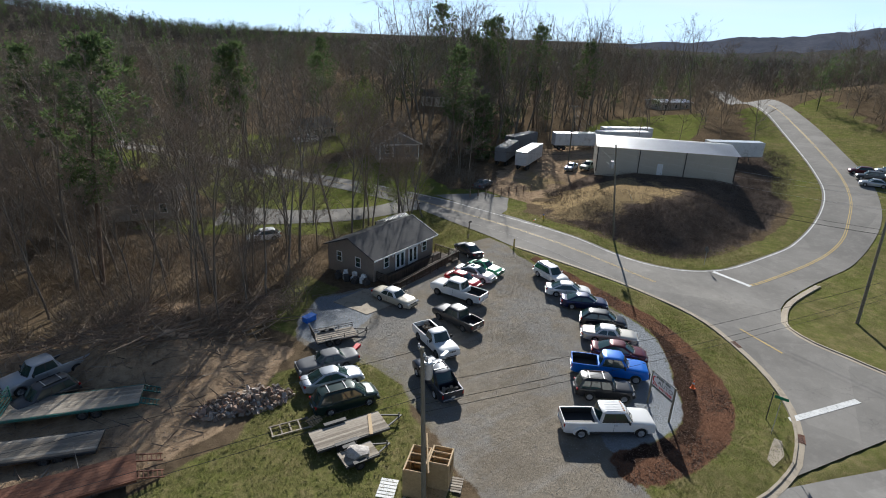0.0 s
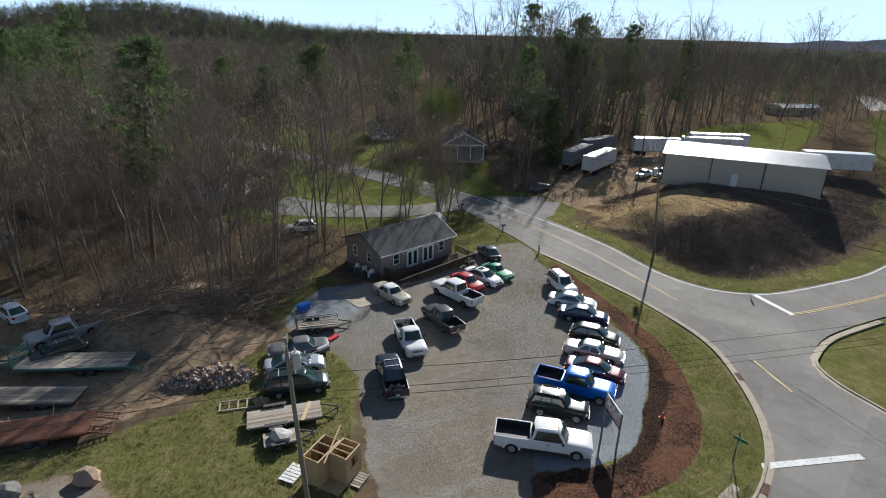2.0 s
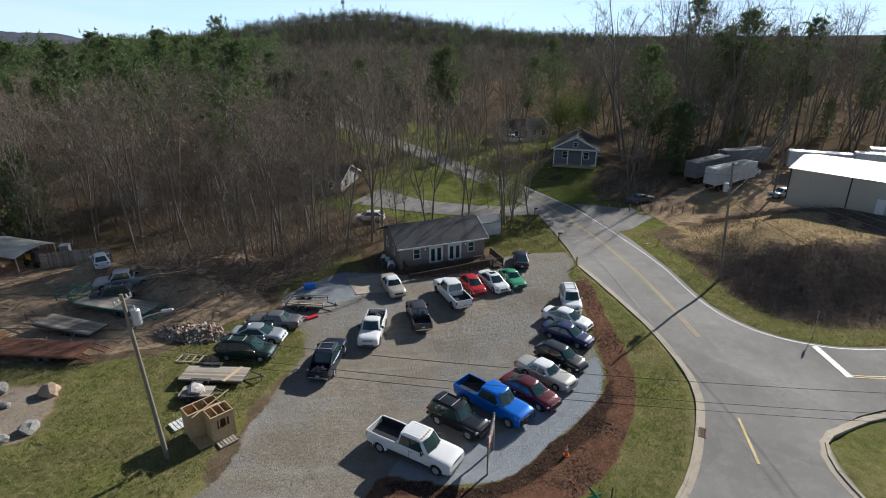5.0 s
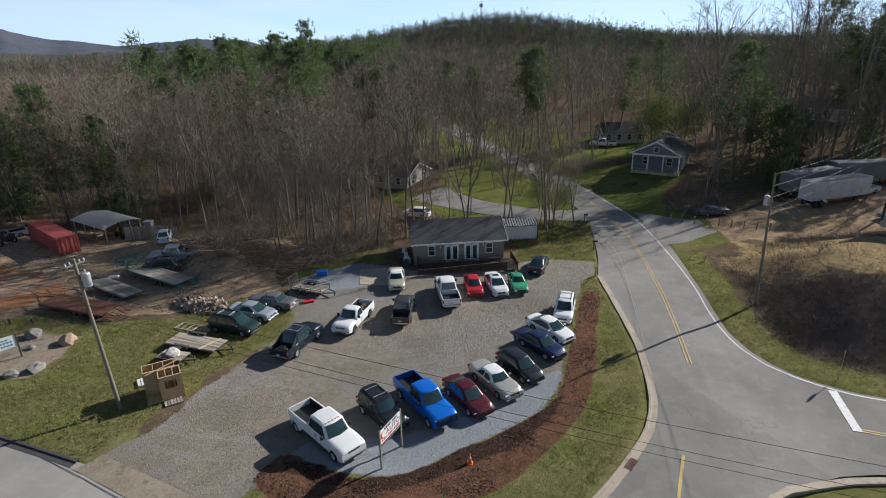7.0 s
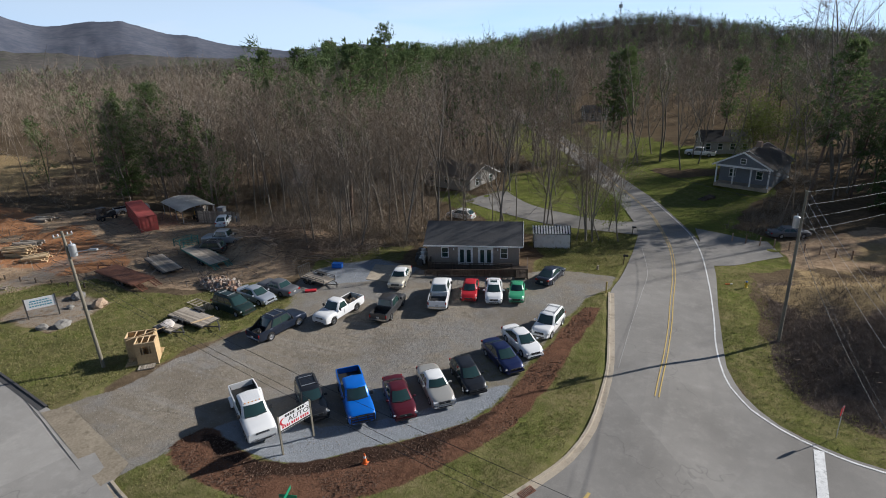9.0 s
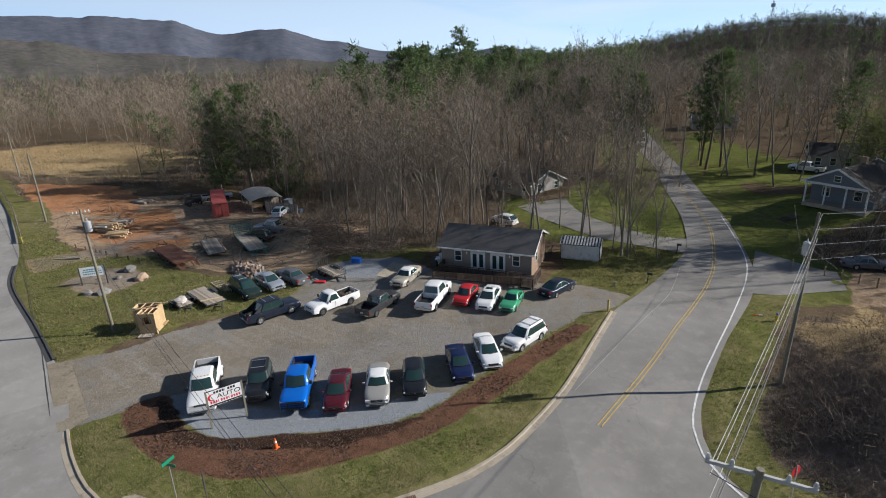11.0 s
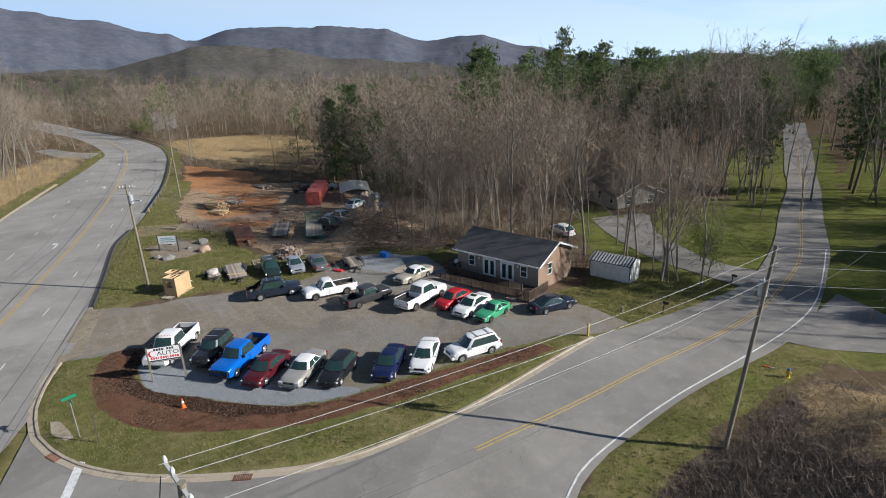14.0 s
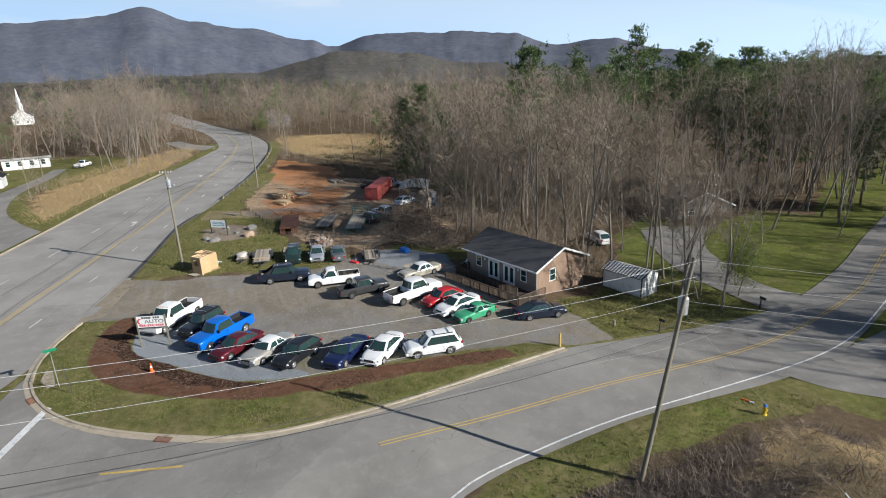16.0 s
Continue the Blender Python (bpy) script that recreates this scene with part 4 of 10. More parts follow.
ridge("backdrop_1", "long wooded mountain ridge with blue-grey haze in its colour", 4000, [(-150, 3.0), (-125, 3.4), (-103, 4.8), (-97, 5.3), (-93, 6.1), (-89, 5.0), (-84, 4.2), (-79, 3.2), (-77.5, 2.6), (-73, 3.6), (-66, 3.6), (-60, 3.2), (-56, 2.0), (-51, 2.3), (-46, 1.1), (-41, 0.0), (-37, -0.5), (-31, -0.1), (-20, -1.2), (40, -1.5), (51, -1.2), (60, -0.4), (67, 0.3), (76, 1.3), (95, 2.4), (130, 2.0)], -1.2, M_RIDGE_FAR, 3, 1500)
ridge("backdrop_2", "brown wooded foothills below the mountains", 2000, [(-150, 0.5), (-110, 0.4), (-95, 0.5), (-84, 0.6), (-76, 2.2), (-70, 1.9), (-64, 0.7), (-52, -0.3), (-40, -1.0), (-20, -2.0), (45, -2.0), (60, -1.3), (75, -0.3), (130, 0.5)], -2.2, M_RIDGE_NEAR, 11, 1000)

# ---------------------------------------------------------------- vehicles
PAINT = {}


def paint(key, col, metal=0.0, rough=0.3):
    if key not in PAINT:
        PAINT[key] = paint_mat(key + " paint", col, metal, rough)
    return PAINT[key]


def wheel_mesh(r, w, steel):
    """Tyre and rim, axle along y, made once for each size."""
    ty = bmesh.new()
    prof = [(r * 0.62, -w / 2), (r * 0.93, -w / 2), (r, -w * 0.36), (r, w * 0.36), (r * 0.93, w / 2), (r * 0.62, w / 2)]
    n = 20
    rings = [[ty.verts.new((q * math.cos(6.2832 * k / n), o, q * math.sin(6.2832 * k / n))) for q, o in prof] for k in range(n)]
    for k in range(n):
        a, b = rings[k], rings[(k + 1) % n]
        for j in range(len(prof) - 1):
            ty.faces.new((a[j], a[j + 1], b[j + 1], b[j]))
    ri = bmesh.new()
    n = 20
    for sgn in (-1, 1):
        out = [ri.verts.new((r * 0.63 * math.cos(6.2832 * k / n), sgn * w * 0.46, r * 0.63 * math.sin(6.2832 * k / n))) for k in range(n)]
        mid = [ri.verts.new((r * (0.50 if k % 4 < 2 else 0.42) * math.cos(6.2832 * k / n), sgn * w * (0.42 if k % 4 < 2 else 0.12), r * (0.50 if k % 4 < 2 else 0.42) * math.sin(6.2832 * k / n))) for k in range(n)]
        inn = [ri.verts.new((r * 0.16 * math.cos(6.2832 * k / n), sgn * w * 0.40, r * 0.16 * math.sin(6.2832 * k / n))) for k in range(n)]
        for k in range(n):
            j = (k + 1) % n
            ri.faces.new((out[k], out[j], mid[j], mid[k]))
            ri.faces.new((mid[k], mid[j], inn[j], inn[k]))
        ri.faces.new(inn)
    return bm_mesh("tyre", ty, M_TYRE, True), bm_mesh("rim", ri, M_STEEL_RIM if steel else M_RIM)


WHEELS = {}


def pane(pts, inset, out, thick=0.015):
    """A pane of glass set into the quad pts, shrunk by inset and moved out of it."""
    p = [Vector(q) for q in pts]
    c = sum(p, Vector()) / len(p)
    nn = (p[1] - p[0]).cross(p[2] - p[0]).normalized()
    if nn.dot(c - Vector((0, 0, c.z - 0.3))) < 0:
        nn = -nn
    bm = bmesh.new()
    q = [c + (a - c) * (1 - inset / max((a - c).length, 0.01)) for a in p]
    lo, hi = [bm.verts.new(a - nn * thick) for a in q], [bm.verts.new(a + nn * out) for a in q]
    bm.faces.new(hi)
    for k in range(len(q)):
        j = (k + 1) % len(q)
        bm.faces.new((lo[k], lo[j], hi[j], hi[k]))
    return bm


def bent_pane(low, high, inset, out, ahead, thick=0.02):
    """Glass bowed about the car's middle, between a lower and an upper row of points."""
    a, b = [Vector(q) for q in low], [Vector(q) for q in high]
    c = (sum(a, Vector()) + sum(b, Vector())) / 6
    nn = (a[2] - a[0]).cross(b[1] - a[0]).normalized()
    if nn.x * ahead < 0:
        nn = -nn
    k = 1 - 2 * inset / (a[2] - a[0]).length
    h = 1 - 2 * inset / (b[1] - a[1]).length
    m = [(p + q) / 2 for p, q in zip(a, b)]
    lo, hi = [], []
    bm = bmesh.new()
    for row, g in ((a, -1), (b, 1)):
        for p, q in zip(row, m):
            v = q + (p - q) * h
            v = Vector((v.x, v.y * k, v.z))
            lo.append(bm.verts.new(v - nn * thick))
            hi.append(bm.verts.new(v + nn * out))
    for f in ((0, 1, 4, 3), (1, 2, 5, 4)):
        bm.faces.new([hi[t] for t in f])
    ring = (0, 1, 2, 5, 4, 3)
    for u, v in zip(ring, ring[1:] + ring[:1]):
        bm.faces.new((lo[u], lo[v], hi[v], hi[u]))
    return bm


STYLES = {
    # length, width, height, wheelbase, wheel radius, belt height, nose height, tail height, cabin (x from front: screen foot, roof front, roof back, back glass foot), bed?
    "sedan": (4.85, 1.84, 1.48, 2.80, 0.34, 0.95, 0.78, 1.04, (1.2, 2.05, 3.3, 4.3), 0.0),
    "saloon_old": (5.2, 1.9, 1.42, 2.9, 0.32, 0.92, 0.82, 0.90, (1.65, 2.2, 3.5, 4.0), 0.0),
    "compact": (4.3, 1.73, 1.47, 2.60, 0.31, 0.94, 0.74, 1.0, (1.1, 1.85, 3.2, 3.95), 0.0),
    "coupe_old": (4.35, 1.65, 1.36, 2.4, 0.30, 0.87, 0.74, 0.84, (1.5, 2.1, 3.0, 3.95), 0.0),
    "hatch": (4.5, 1.84, 1.55, 2.70, 0.33, 0.98, 0.76, 1.05, (1.1, 1.9, 3.75, 4.4), 0.0),
    "suv": (4.75, 1.86, 1.78, 2.80, 0.37, 1.08, 0.92, 1.12, (1.3, 1.95, 4.25, 4.62), 0.0),
    "boxy_suv": (4.6, 1.86, 1.84, 2.70, 0.39, 1.10, 1.0, 1.15, (1.45, 1.95, 4.2, 4.48), 0.0),
    "minivan": (5.0, 1.95, 1.76, 3.0, 0.34, 1.05, 0.85, 1.1, (0.95, 1.85, 4.45, 4.85), 0.0),
    "crew_truck": (6.25, 2.0, 1.98, 4.10, 0.41, 1.22, 1.12, 1.22, (1.6, 2.15, 3.75, 4.0), 2.1),
    "long_truck": (6.65, 2.05, 2.02, 4.37, 0.41, 1.25, 1.15, 1.25, (1.65, 2.2, 3.95, 4.15), 2.4),
    "single_truck": (5.65, 1.98, 1.86, 3.40, 0.39, 1.16, 1.05, 1.16, (1.5, 2.05, 3.0, 3.25), 2.3),
    "small_truck": (5.4, 1.89, 1.80, 3.25, 0.38, 1.12, 1.0, 1.12, (1.45, 2.0, 3.45, 3.65), 1.6),
    "avalanche": (5.65, 2.0, 1.93, 3.30, 0.40, 1.18, 1.05, 1.2, (1.5, 2.05, 3.9, 4.35), 1.2),
}


def vehicle(name, style, material, x, y, deg, label, category, roof=None, lower=None, steel=False, rack=False, lift=0.0, chrome=False, dually=False, bullbar=False, sunroof=False, tag=False, ribs=False, load=None, group="cars on the lot"):
    L, W, H, WB, R, belt, nose, tail, (sf, rf, rb, bf), bed = STYLES[style]
    car = thing(name, label, category, pose(x, y, hs(x, y) + 0.01, 0, 0, deg), group)
    w = W / 2
    front, rear = L / 2, -L / 2
    ax_f = L / 2 - (L - WB) * 0.45
    ax_r = ax_f - WB
    zb = 0.24 + lift + (0.12 if bed or "suv" in style else 0)
    X = lambda d: L / 2 - d
    lz = lambda z: z + lift
    truck = bed > 0
    bed_x0 = rear + bed + 0.08
    floor_z = lz(belt - 0.52)
    # --- stations along the body, front to back
    xs = {front, front - 0.05, front - 0.18, front - 0.5, X(sf), X(rf), X((rf + rb) / 2), X(rb), X(bf), rear + 0.5, rear + 0.18, rear + 0.05, rear}
    for a in (ax_f, ax_r):
        for k in range(9):
            xs.add(a + (R + 0.07) * math.cos(math.pi * k / 8))
    if truck:
        xs |= {bed_x0, bed_x0 + 0.01}
    xs = sorted((q for q in xs if rear <= q <= front), reverse=True)
    bm = bmesh.new()
    rings = []
    for q in xs:
        d = front - q
        # top line: bonnet, then belt, then boot
        if d <= sf:
            t = d / sf
            top = nose + (belt - nose) * (t ** 0.7) * 0.95
        elif d >= bf:
            t = (d - bf) / max(L - bf, 0.01)
            top = belt + (tail - belt) * t
        else:
            top = belt
        top = lz(top)
        if truck and q <= bed_x0:
            top = floor_z
        e = min(d, L - d)
        taper = 1 - 0.26 * max(0, 1 - e / 0.55) ** 2 - 0.05 * max(0, 1 - e / 1.2)
        if truck:
            taper = 1 - 0.06 * max(0, 1 - e / 0.3) ** 2
        drop = (0.12 if truck else 0.22) * max(0, 1 - d / 0.4) ** 2 + (0 if truck else 0.10 * max(0, 1 - (L - d) / 0.2) ** 2)
        lo = zb + 0.10 * max(0, 1 - e / 0.35)
        for a in (ax_f, ax_r):
            if abs(q - a) < R + 0.069:
                lo = max(lo, R + math.sqrt(max(0, (R + 0.07) ** 2 - (q - a) ** 2)))
        mid = max(lz(0.62 * belt), lo + 0.02)
        flare = max([0] + [1 - abs(q - a) / (R + 0.2) for a in (ax_f, ax_r)])
        hw = w * taper * (0.985 + 0.02 * min(1, 2 * flare))
        sh = max(top - 0.06 - drop, mid + 0.03)
        prof = [(0.72 * hw, zb), (0.975 * hw, lo), (hw, mid), (0.985 * hw, (mid + sh) / 2 + 0.03), (0.955 * hw, sh), (0.88 * hw, max(top - drop, sh + 0.01)), (0.62 * hw, max(top - drop, sh) + 0.025), (0.22 * hw, max(top - drop, sh) + 0.04)]
        if truck and q <= bed_x0:
            rim_z = lz(tail)
            prof = [(0.72 * hw, zb), (0.975 * hw, lo), (hw, mid), (0.985 * hw, (mid + rim_z) / 2), (0.97 * hw, rim_z - 0.02), (0.88 * hw, rim_z), (0.875 * hw, floor_z), (0.3 * hw, floor_z)]
        rings.append([bm.verts.new((q, s * a, b)) for s, seq in ((1, prof), (-1, prof[::-1])) for a, b in seq])
    nr = len(rings[0])
    for r0, r1 in zip(rings, rings[1:]):
        for k in range(nr):
            j = (k + 1) % nr
            bm.faces.new((r0[k], r0[j], r1[j], r1[k]))
    bm.faces.new(rings[0][::-1])
    bm.faces.new(rings[-1])
    body = part("body", bm, material, car, smooth=True)
    # --- cabin
    zt, zl = lz(H), lz(belt) - 0.02
    b0, b1 = 0.905 * w, (0.78 if (truck or "suv" in style) else 0.71) * w
    foot = [(X(sf) + 0.06, 0, zl), (X(sf) - 0.10, 0.78 * w, zl), (X(sf) - 0.26, b0, zl), (X(bf) + 0.16, b0, zl), (X(bf) + 0.04, 0.80 * w, zl), (X(bf) - (0.0 if truck else 0.08), 0, zl)]
    roofl = [(X(rf) + 0.11, 0, zt - 0.035), (X(rf) - 0.02, b1 * 0.86, zt - 0.06), (X(rf) - 0.14, b1, zt - 0.085), (X(rb) + 0.14, b1, zt - 0.085), (X(rb) + 0.03, b1 * 0.86, zt - 0.065), (X(rb) - 0.05, 0, zt - 0.045)]
    xm = (X(rf) + X(rb)) / 2
    upper = [(xm + (a - xm) * 0.90, b * 0.93, zt - 0.018 - 0.3 * (zt - 0.03 - c)) for a, b, c in roofl]
    crown = [(xm + (a - xm) * 0.66, b * 0.72, zt + 0.004) for a, b, c in roofl]
    cb = bmesh.new()
    loops = []
    for lp in (foot, roofl, upper, crown):
        pts = lp + [(a, -b, c) for a, b, c in reversed(lp[1:5])]
        loops.append([cb.verts.new(q) for q in pts])
    for l0, l1 in zip(loops, loops[1:]):
        for k in range(10):
            j = (k + 1) % 10
            cb.faces.new((l0[k], l0[j], l1[j], l1[k]))
    cb.faces.new(loops[-1])
    part("roof", cb, roof or material, car, smooth=True)
    mir = lambda q: (q[0], -q[1], q[2])
    ws = [mir(foot[1]), foot[1], roofl[1], mir(roofl[1])]
    part("windscreen", bent_pane([foot[1], foot[0], mir(foot[1])], [roofl[1], roofl[0], mir(roofl[1])], 0.035, 0.028, 1), M_GLASS, car, smooth=True)
    part("rear_window", bent_pane([mir(foot[4]), foot[5], foot[4]], [mir(roofl[4]), roofl[5], roofl[4]], 0.05, 0.028, -1), M_GLASS, car, smooth=True)
    # side windows in a dark band, split by pillars
    lerp = lambda a, b, t: tuple(u + (v - u) * t for u, v in zip(a, b))
    cuts = [0.0, 1.0] if (truck and rb - rf < 1.2) else ([0.0, 0.52, 1.0] if rb - rf < 2.0 else [0.0, 0.37, 0.72, 1.0])
    for s in (1, -1):
        quad = lambda c0, c1: [lerp(foot[2], foot[3], c0), lerp(foot[2], foot[3], c1), lerp(roofl[2], roofl[3], c1), lerp(roofl[2], roofl[3], c0)]
        side = lambda q: q[::-1] if s > 0 else [mir(q[2]), mir(q[3]), mir(q[0]), mir(q[1])]
        if not style.endswith("old"):
            part("window_trim", pane(side(quad(0, 1)), 0.045, 0.006), M_BLACK, car)
        for c0, c1 in zip(cuts, cuts[1:]):
            part("side_window", pane(side(quad(c0, c1)), 0.06, 0.013), M_GLASS, car)
    cowl = bmesh.new()
    for a, b in ((foot[1], foot[0]), (foot[0], mir(foot[1]))):
        bar(cowl, (a[0] + 0.04, a[1] * 0.96, zl + 0.035), (b[0] + 0.04, b[1] * 0.96, zl + 0.035), 0.03, 0.10)
    part("cowl", cowl, M_BLACK, car)
    for s in (0.42, -0.12):
        a, b = Vector(lerp(foot[0], roofl[0], 0.05)), Vector(lerp(foot[1], roofl[1], 0.12))
        part("wiper", bar(bmesh.new(), (a.x + 0.03, s * w, a.z + 0.02), (a.x - 0.09, s * w - 0.5 * w, a.z + 0.05), 0.018), M_BLACK, car)
    # --- wheels
    key = (round(R, 2), steel)
    if key not in WHEELS:
        WHEELS[key] = wheel_mesh(R, 0.25 if not truck else 0.28, steel)
    ty, ri = WHEELS[key]
    spots = [(ax_f, 1), (ax_f, -1), (ax_r, 1), (ax_r, -1)]
    for a, s in spots:
        wh = part("wheel", ty, None, car)
        wh.location = (a, s * (w - 0.13 + (0.12 if dually and a == ax_r else 0)), R)
        rm = part("rim", ri, None, wh)
    part("underbody", boxes((rear + 0.25, -w * 0.70, zb - 0.06, front - 0.25, w * 0.70, zb + 0.05)), M_BLACK, car)
    if dually:
        fl = bmesh.new()
        for s in (1, -1):
            prev = None
            for k in range(9):
                an = math.pi * k / 8
                o = Vector((ax_r + (R + 0.22) * math.cos(an), 0, R + 0.02 + (R + 0.16) * math.sin(an)))
                i = Vector((ax_r + (R + 0.08) * math.cos(an), 0, R + (R + 0.07) * math.sin(an)))
                ring = [fl.verts.new((o.x, s * (w - 0.06), o.z)), fl.verts.new((o.x * 0.6 + i.x * 0.4, s * (w + 0.17), o.z * 0.6 + i.z * 0.4)), fl.verts.new((i.x, s * (w + 0.18), i.z))]
                if prev:
                    for j in range(2):
                        fl.faces.new((prev[j], prev[j + 1], ring[j + 1], ring[j]))
                prev = ring
            part("rear_fender", fl, material, car)
            fl = bmesh.new()
    # --- bed
    if truck:
        hb, t = lz(tail), 0.08
        part("tailgate", rounded(boxes((rear - 0.012, -w * 0.86, floor_z - 0.06, rear + 0.06, w * 0.86, hb)), 0.02), material, car)
        part("bed_front", rounded(boxes((bed_x0 - 0.05, -w * 0.86, floor_z, bed_x0 + 0.03, w * 0.86, hb + 0.01)), 0.02), material, car)
        part("bed_liner", boxes((rear + 0.065, -w * 0.855, floor_z + 0.006, bed_x0 - 0.055, w * 0.855, floor_z + 0.05)), M_BLACK, car)
        for sd in (1, -1):
            y0, y1 = sorted((sd * w * 0.80, sd * w * 0.858))
            part("liner_side", boxes((rear + 0.065, y0, floor_z + 0.052, bed_x0 - 0.055, y1, hb - 0.06)), M_BLACK, car)
        if style == "avalanche":
            for s in (1, -1):
                sail = bmesh.new()
                a = [(X(bf) + 0.1, s * (b0 - 0.02), zl), (X(rb), s * (b1 - 0.02), zt - 0.06), (rear + 0.75, s * (b0 - 0.02), zl + 0.06)]
                o = [sail.verts.new(q) for q in a] + [sail.verts.new((q[0], q[1] - s * 0.1, q[2])) for q in a]
                sail.faces.new(o[:3]); sail.faces.new(o[3:][::-1])
                for k in range(3):
                    sail.faces.new((o[k], o[(k + 1) % 3], o[3 + (k + 1) % 3], o[3 + k]))
                part("sail_panel", sail, M_BLACK, car)
    # --- lights, grille, bumpers, mirrors
    zh = lz(nose) - 0.17
    for s in (1, -1):
        if truck or style.endswith("old"):
            part("headlight", rounded(boxes((front - 0.20, min(s * w * 0.56, s * w * 0.90), zh - 0.10, front - 0.012, max(s * w * 0.56, s * w * 0.90), zh + 0.08)), 0.02), M_LENS, car)
        else:
            hl = rounded(boxes((-0.16, -0.27, -0.065, 0.05, 0.27, 0.065)), 0.04, 2)
            part("headlight", hl, M_LENS, car, smooth=True).matrix_local = Matrix.Translation((front - 0.21, s * w * 0.66, zh + 0.03)) @ pose(0, 0, 0, 0, -24, s * -27)
        zt2 = lz(tail) - 0.22
        tw = (0.80, 0.93) if truck else (0.55, 0.86)
        part("tail_light", rounded(boxes((rear - 0.02, min(s * w * tw[0], s * w * tw[1]), zt2 - (0.2 if truck else 0.07), rear + 0.12, max(s * w * tw[0], s * w * tw[1]), zt2 + 0.1)), 0.02), M_RED_LENS, car)
        part("mirror", rounded(boxes((X(sf) - 0.42, min(s * (w - 0.02), s * (w + 0.20)), lz(belt) - 0.02, X(sf) - 0.30, max(s * (w - 0.02), s * (w + 0.20)), lz(belt) + (0.26 if truck else 0.13))), 0.03), M_BLACK if truck else material, car)
        part("door_seam", boxes((X((rf + rb) / 2) - 0.008, min(s * w * 0.99, s * w * 1.003), zb + 0.12, X((rf + rb) / 2) + 0.008, max(s * w * 0.99, s * w * 1.003), lz(belt) - 0.12)), M_BLACK, car)
        part("door_handle", boxes((X((rf + rb) / 2) + 0.08, min(s * w * 0.97, s * w * 1.015), lz(belt) - 0.2, X((rf + rb) / 2) + 0.26, max(s * w * 0.97, s * w * 1.015), lz(belt) - 0.165)), M_CHROME if chrome else material, car)
    part("grille", rounded(boxes((front - 0.1, -w * 0.46, zh - 0.1, front + 0.006, w * 0.46, zh + 0.07)), 0.015), M_BLACK, car)
    if truck:
        part("grille_bar", rounded(boxes((front - 0.08, -w * 0.47, zh - 0.03, front + 0.018, w * 0.47, zh + 0.005)), 0.006), M_CHROME if chrome else M_GALV, car)
    else:
        part("badge", rounded(boxes((front - 0.05, -0.06, zh - 0.03, front + 0.014, 0.06, zh + 0.02)), 0.006), M_CHROME, car)
    part("lower_grille", rounded(boxes((front - 0.1, -w * 0.55, zb + 0.05, front + 0.058, w * 0.55, zb + 0.15)), 0.01), M_BLACK, car)
    part("front_bumper", rounded(boxes((front - 0.22, -w * 0.86, zb + 0.02, front + 0.05, w * 0.86, zb + 0.24)), 0.05, 2), M_CHROME if chrome else (lower or material), car)
    part("rear_bumper", rounded(boxes((rear - 0.06, -w * 0.86, zb + 0.06, rear + 0.2, w * 0.86, zb + 0.28)), 0.05, 2), M_CHROME if (chrome or truck) else (lower or material), car)
    part("licence_plate", boxes((rear - 0.075, -0.15, zb + 0.32, rear - 0.03, 0.15, zb + 0.47)), M_LENS, car)
    if lower:
        for s in (1, -1):
            part("rocker_panel", boxes((ax_r + R + 0.1, min(s * w * 0.93, s * w * 1.01), zb - 0.02, ax_f - R - 0.1, max(s * w * 0.93, s * w * 1.01), zb + 0.16)), lower, car)
    if rack:
        for s in (1, -1):
            part("roof_rail", rounded(boxes((X(rb) + 0.25, min(s * b1 * 0.72, s * b1 * 0.72 + s * 0.05), zt, X(rf) - 0.35, max(s * b1 * 0.72, s * b1 * 0.72 + s * 0.05), zt + 0.07)), 0.015), M_BLACK, car)
        for q in (0.25, 0.75):
            xx = X(rf + (rb - rf) * q)
            part("roof_bar", boxes((xx - 0.03, -b1 * 0.72, zt + 0.03, xx + 0.03, b1 * 0.72, zt + 0.06)), M_GALV, car)
    if sunroof:
        part("sunroof", rounded(boxes((X(rf) - 0.95, -0.36, zt - 0.01, X(rf) - 0.4, 0.36, zt + 0.012)), 0.01), M_GLASS, car)
    if tag:
        c = Vector(ws[0]) * 0.25 + Vector(ws[1]) * 0.25 + Vector(ws[2]) * 0.25 + Vector(ws[3]) * 0.25
        up = (Vector(ws[2]) - Vector(ws[1])).normalized()
        st = bmesh.new()
        m_ = Matrix.Translation(c + Vector((0.03, 0.25, 0.03)) + up * 0.12) @ Vector((0, 1, 0)).rotation_difference(Vector((0, 1, 0))).to_matrix().to_4x4()
        box(st, -0.005, -0.14, -0.08, 0.012, 0.14, 0.08, m_ @ Matrix.Rotation(-math.atan2(X(sf) - X(rf), zt - zl), 4, "Y"))
        part("price_sticker", st, M_STICKER, car, "green price sticker on the windscreen")
    if ribs:
        for k in range(7):
            y_ = -b1 * 0.72 + k * b1 * 0.24
            part("roof_rib", boxes((X(rb) + 0.3, y_ - 0.035, zt - 0.004, X(rf) - 0.4, y_ + 0.035, zt + 0.014)), roof or material, car)
        for k in range(5):
            part("clearance_light", boxes((X(rf) - 0.2, -0.5 + k * 0.25 - 0.04, zt - 0.01, X(rf) - 0.1, -0.5 + k * 0.25 + 0.04, zt + 0.03)), M_AMBER, car)
    if load:
        rg = random.Random(len(label))
        for k in range(9):
            m_ = pose(rear + 0.3 + rg.random() * (bed - 0.6), rg.uniform(-0.5, 0.5), floor_z + 0.2 + rg.random() * 0.2, rg.random() * 60, rg.random() * 40, rg.random() * 180)
            lb0 = bmesh.new()
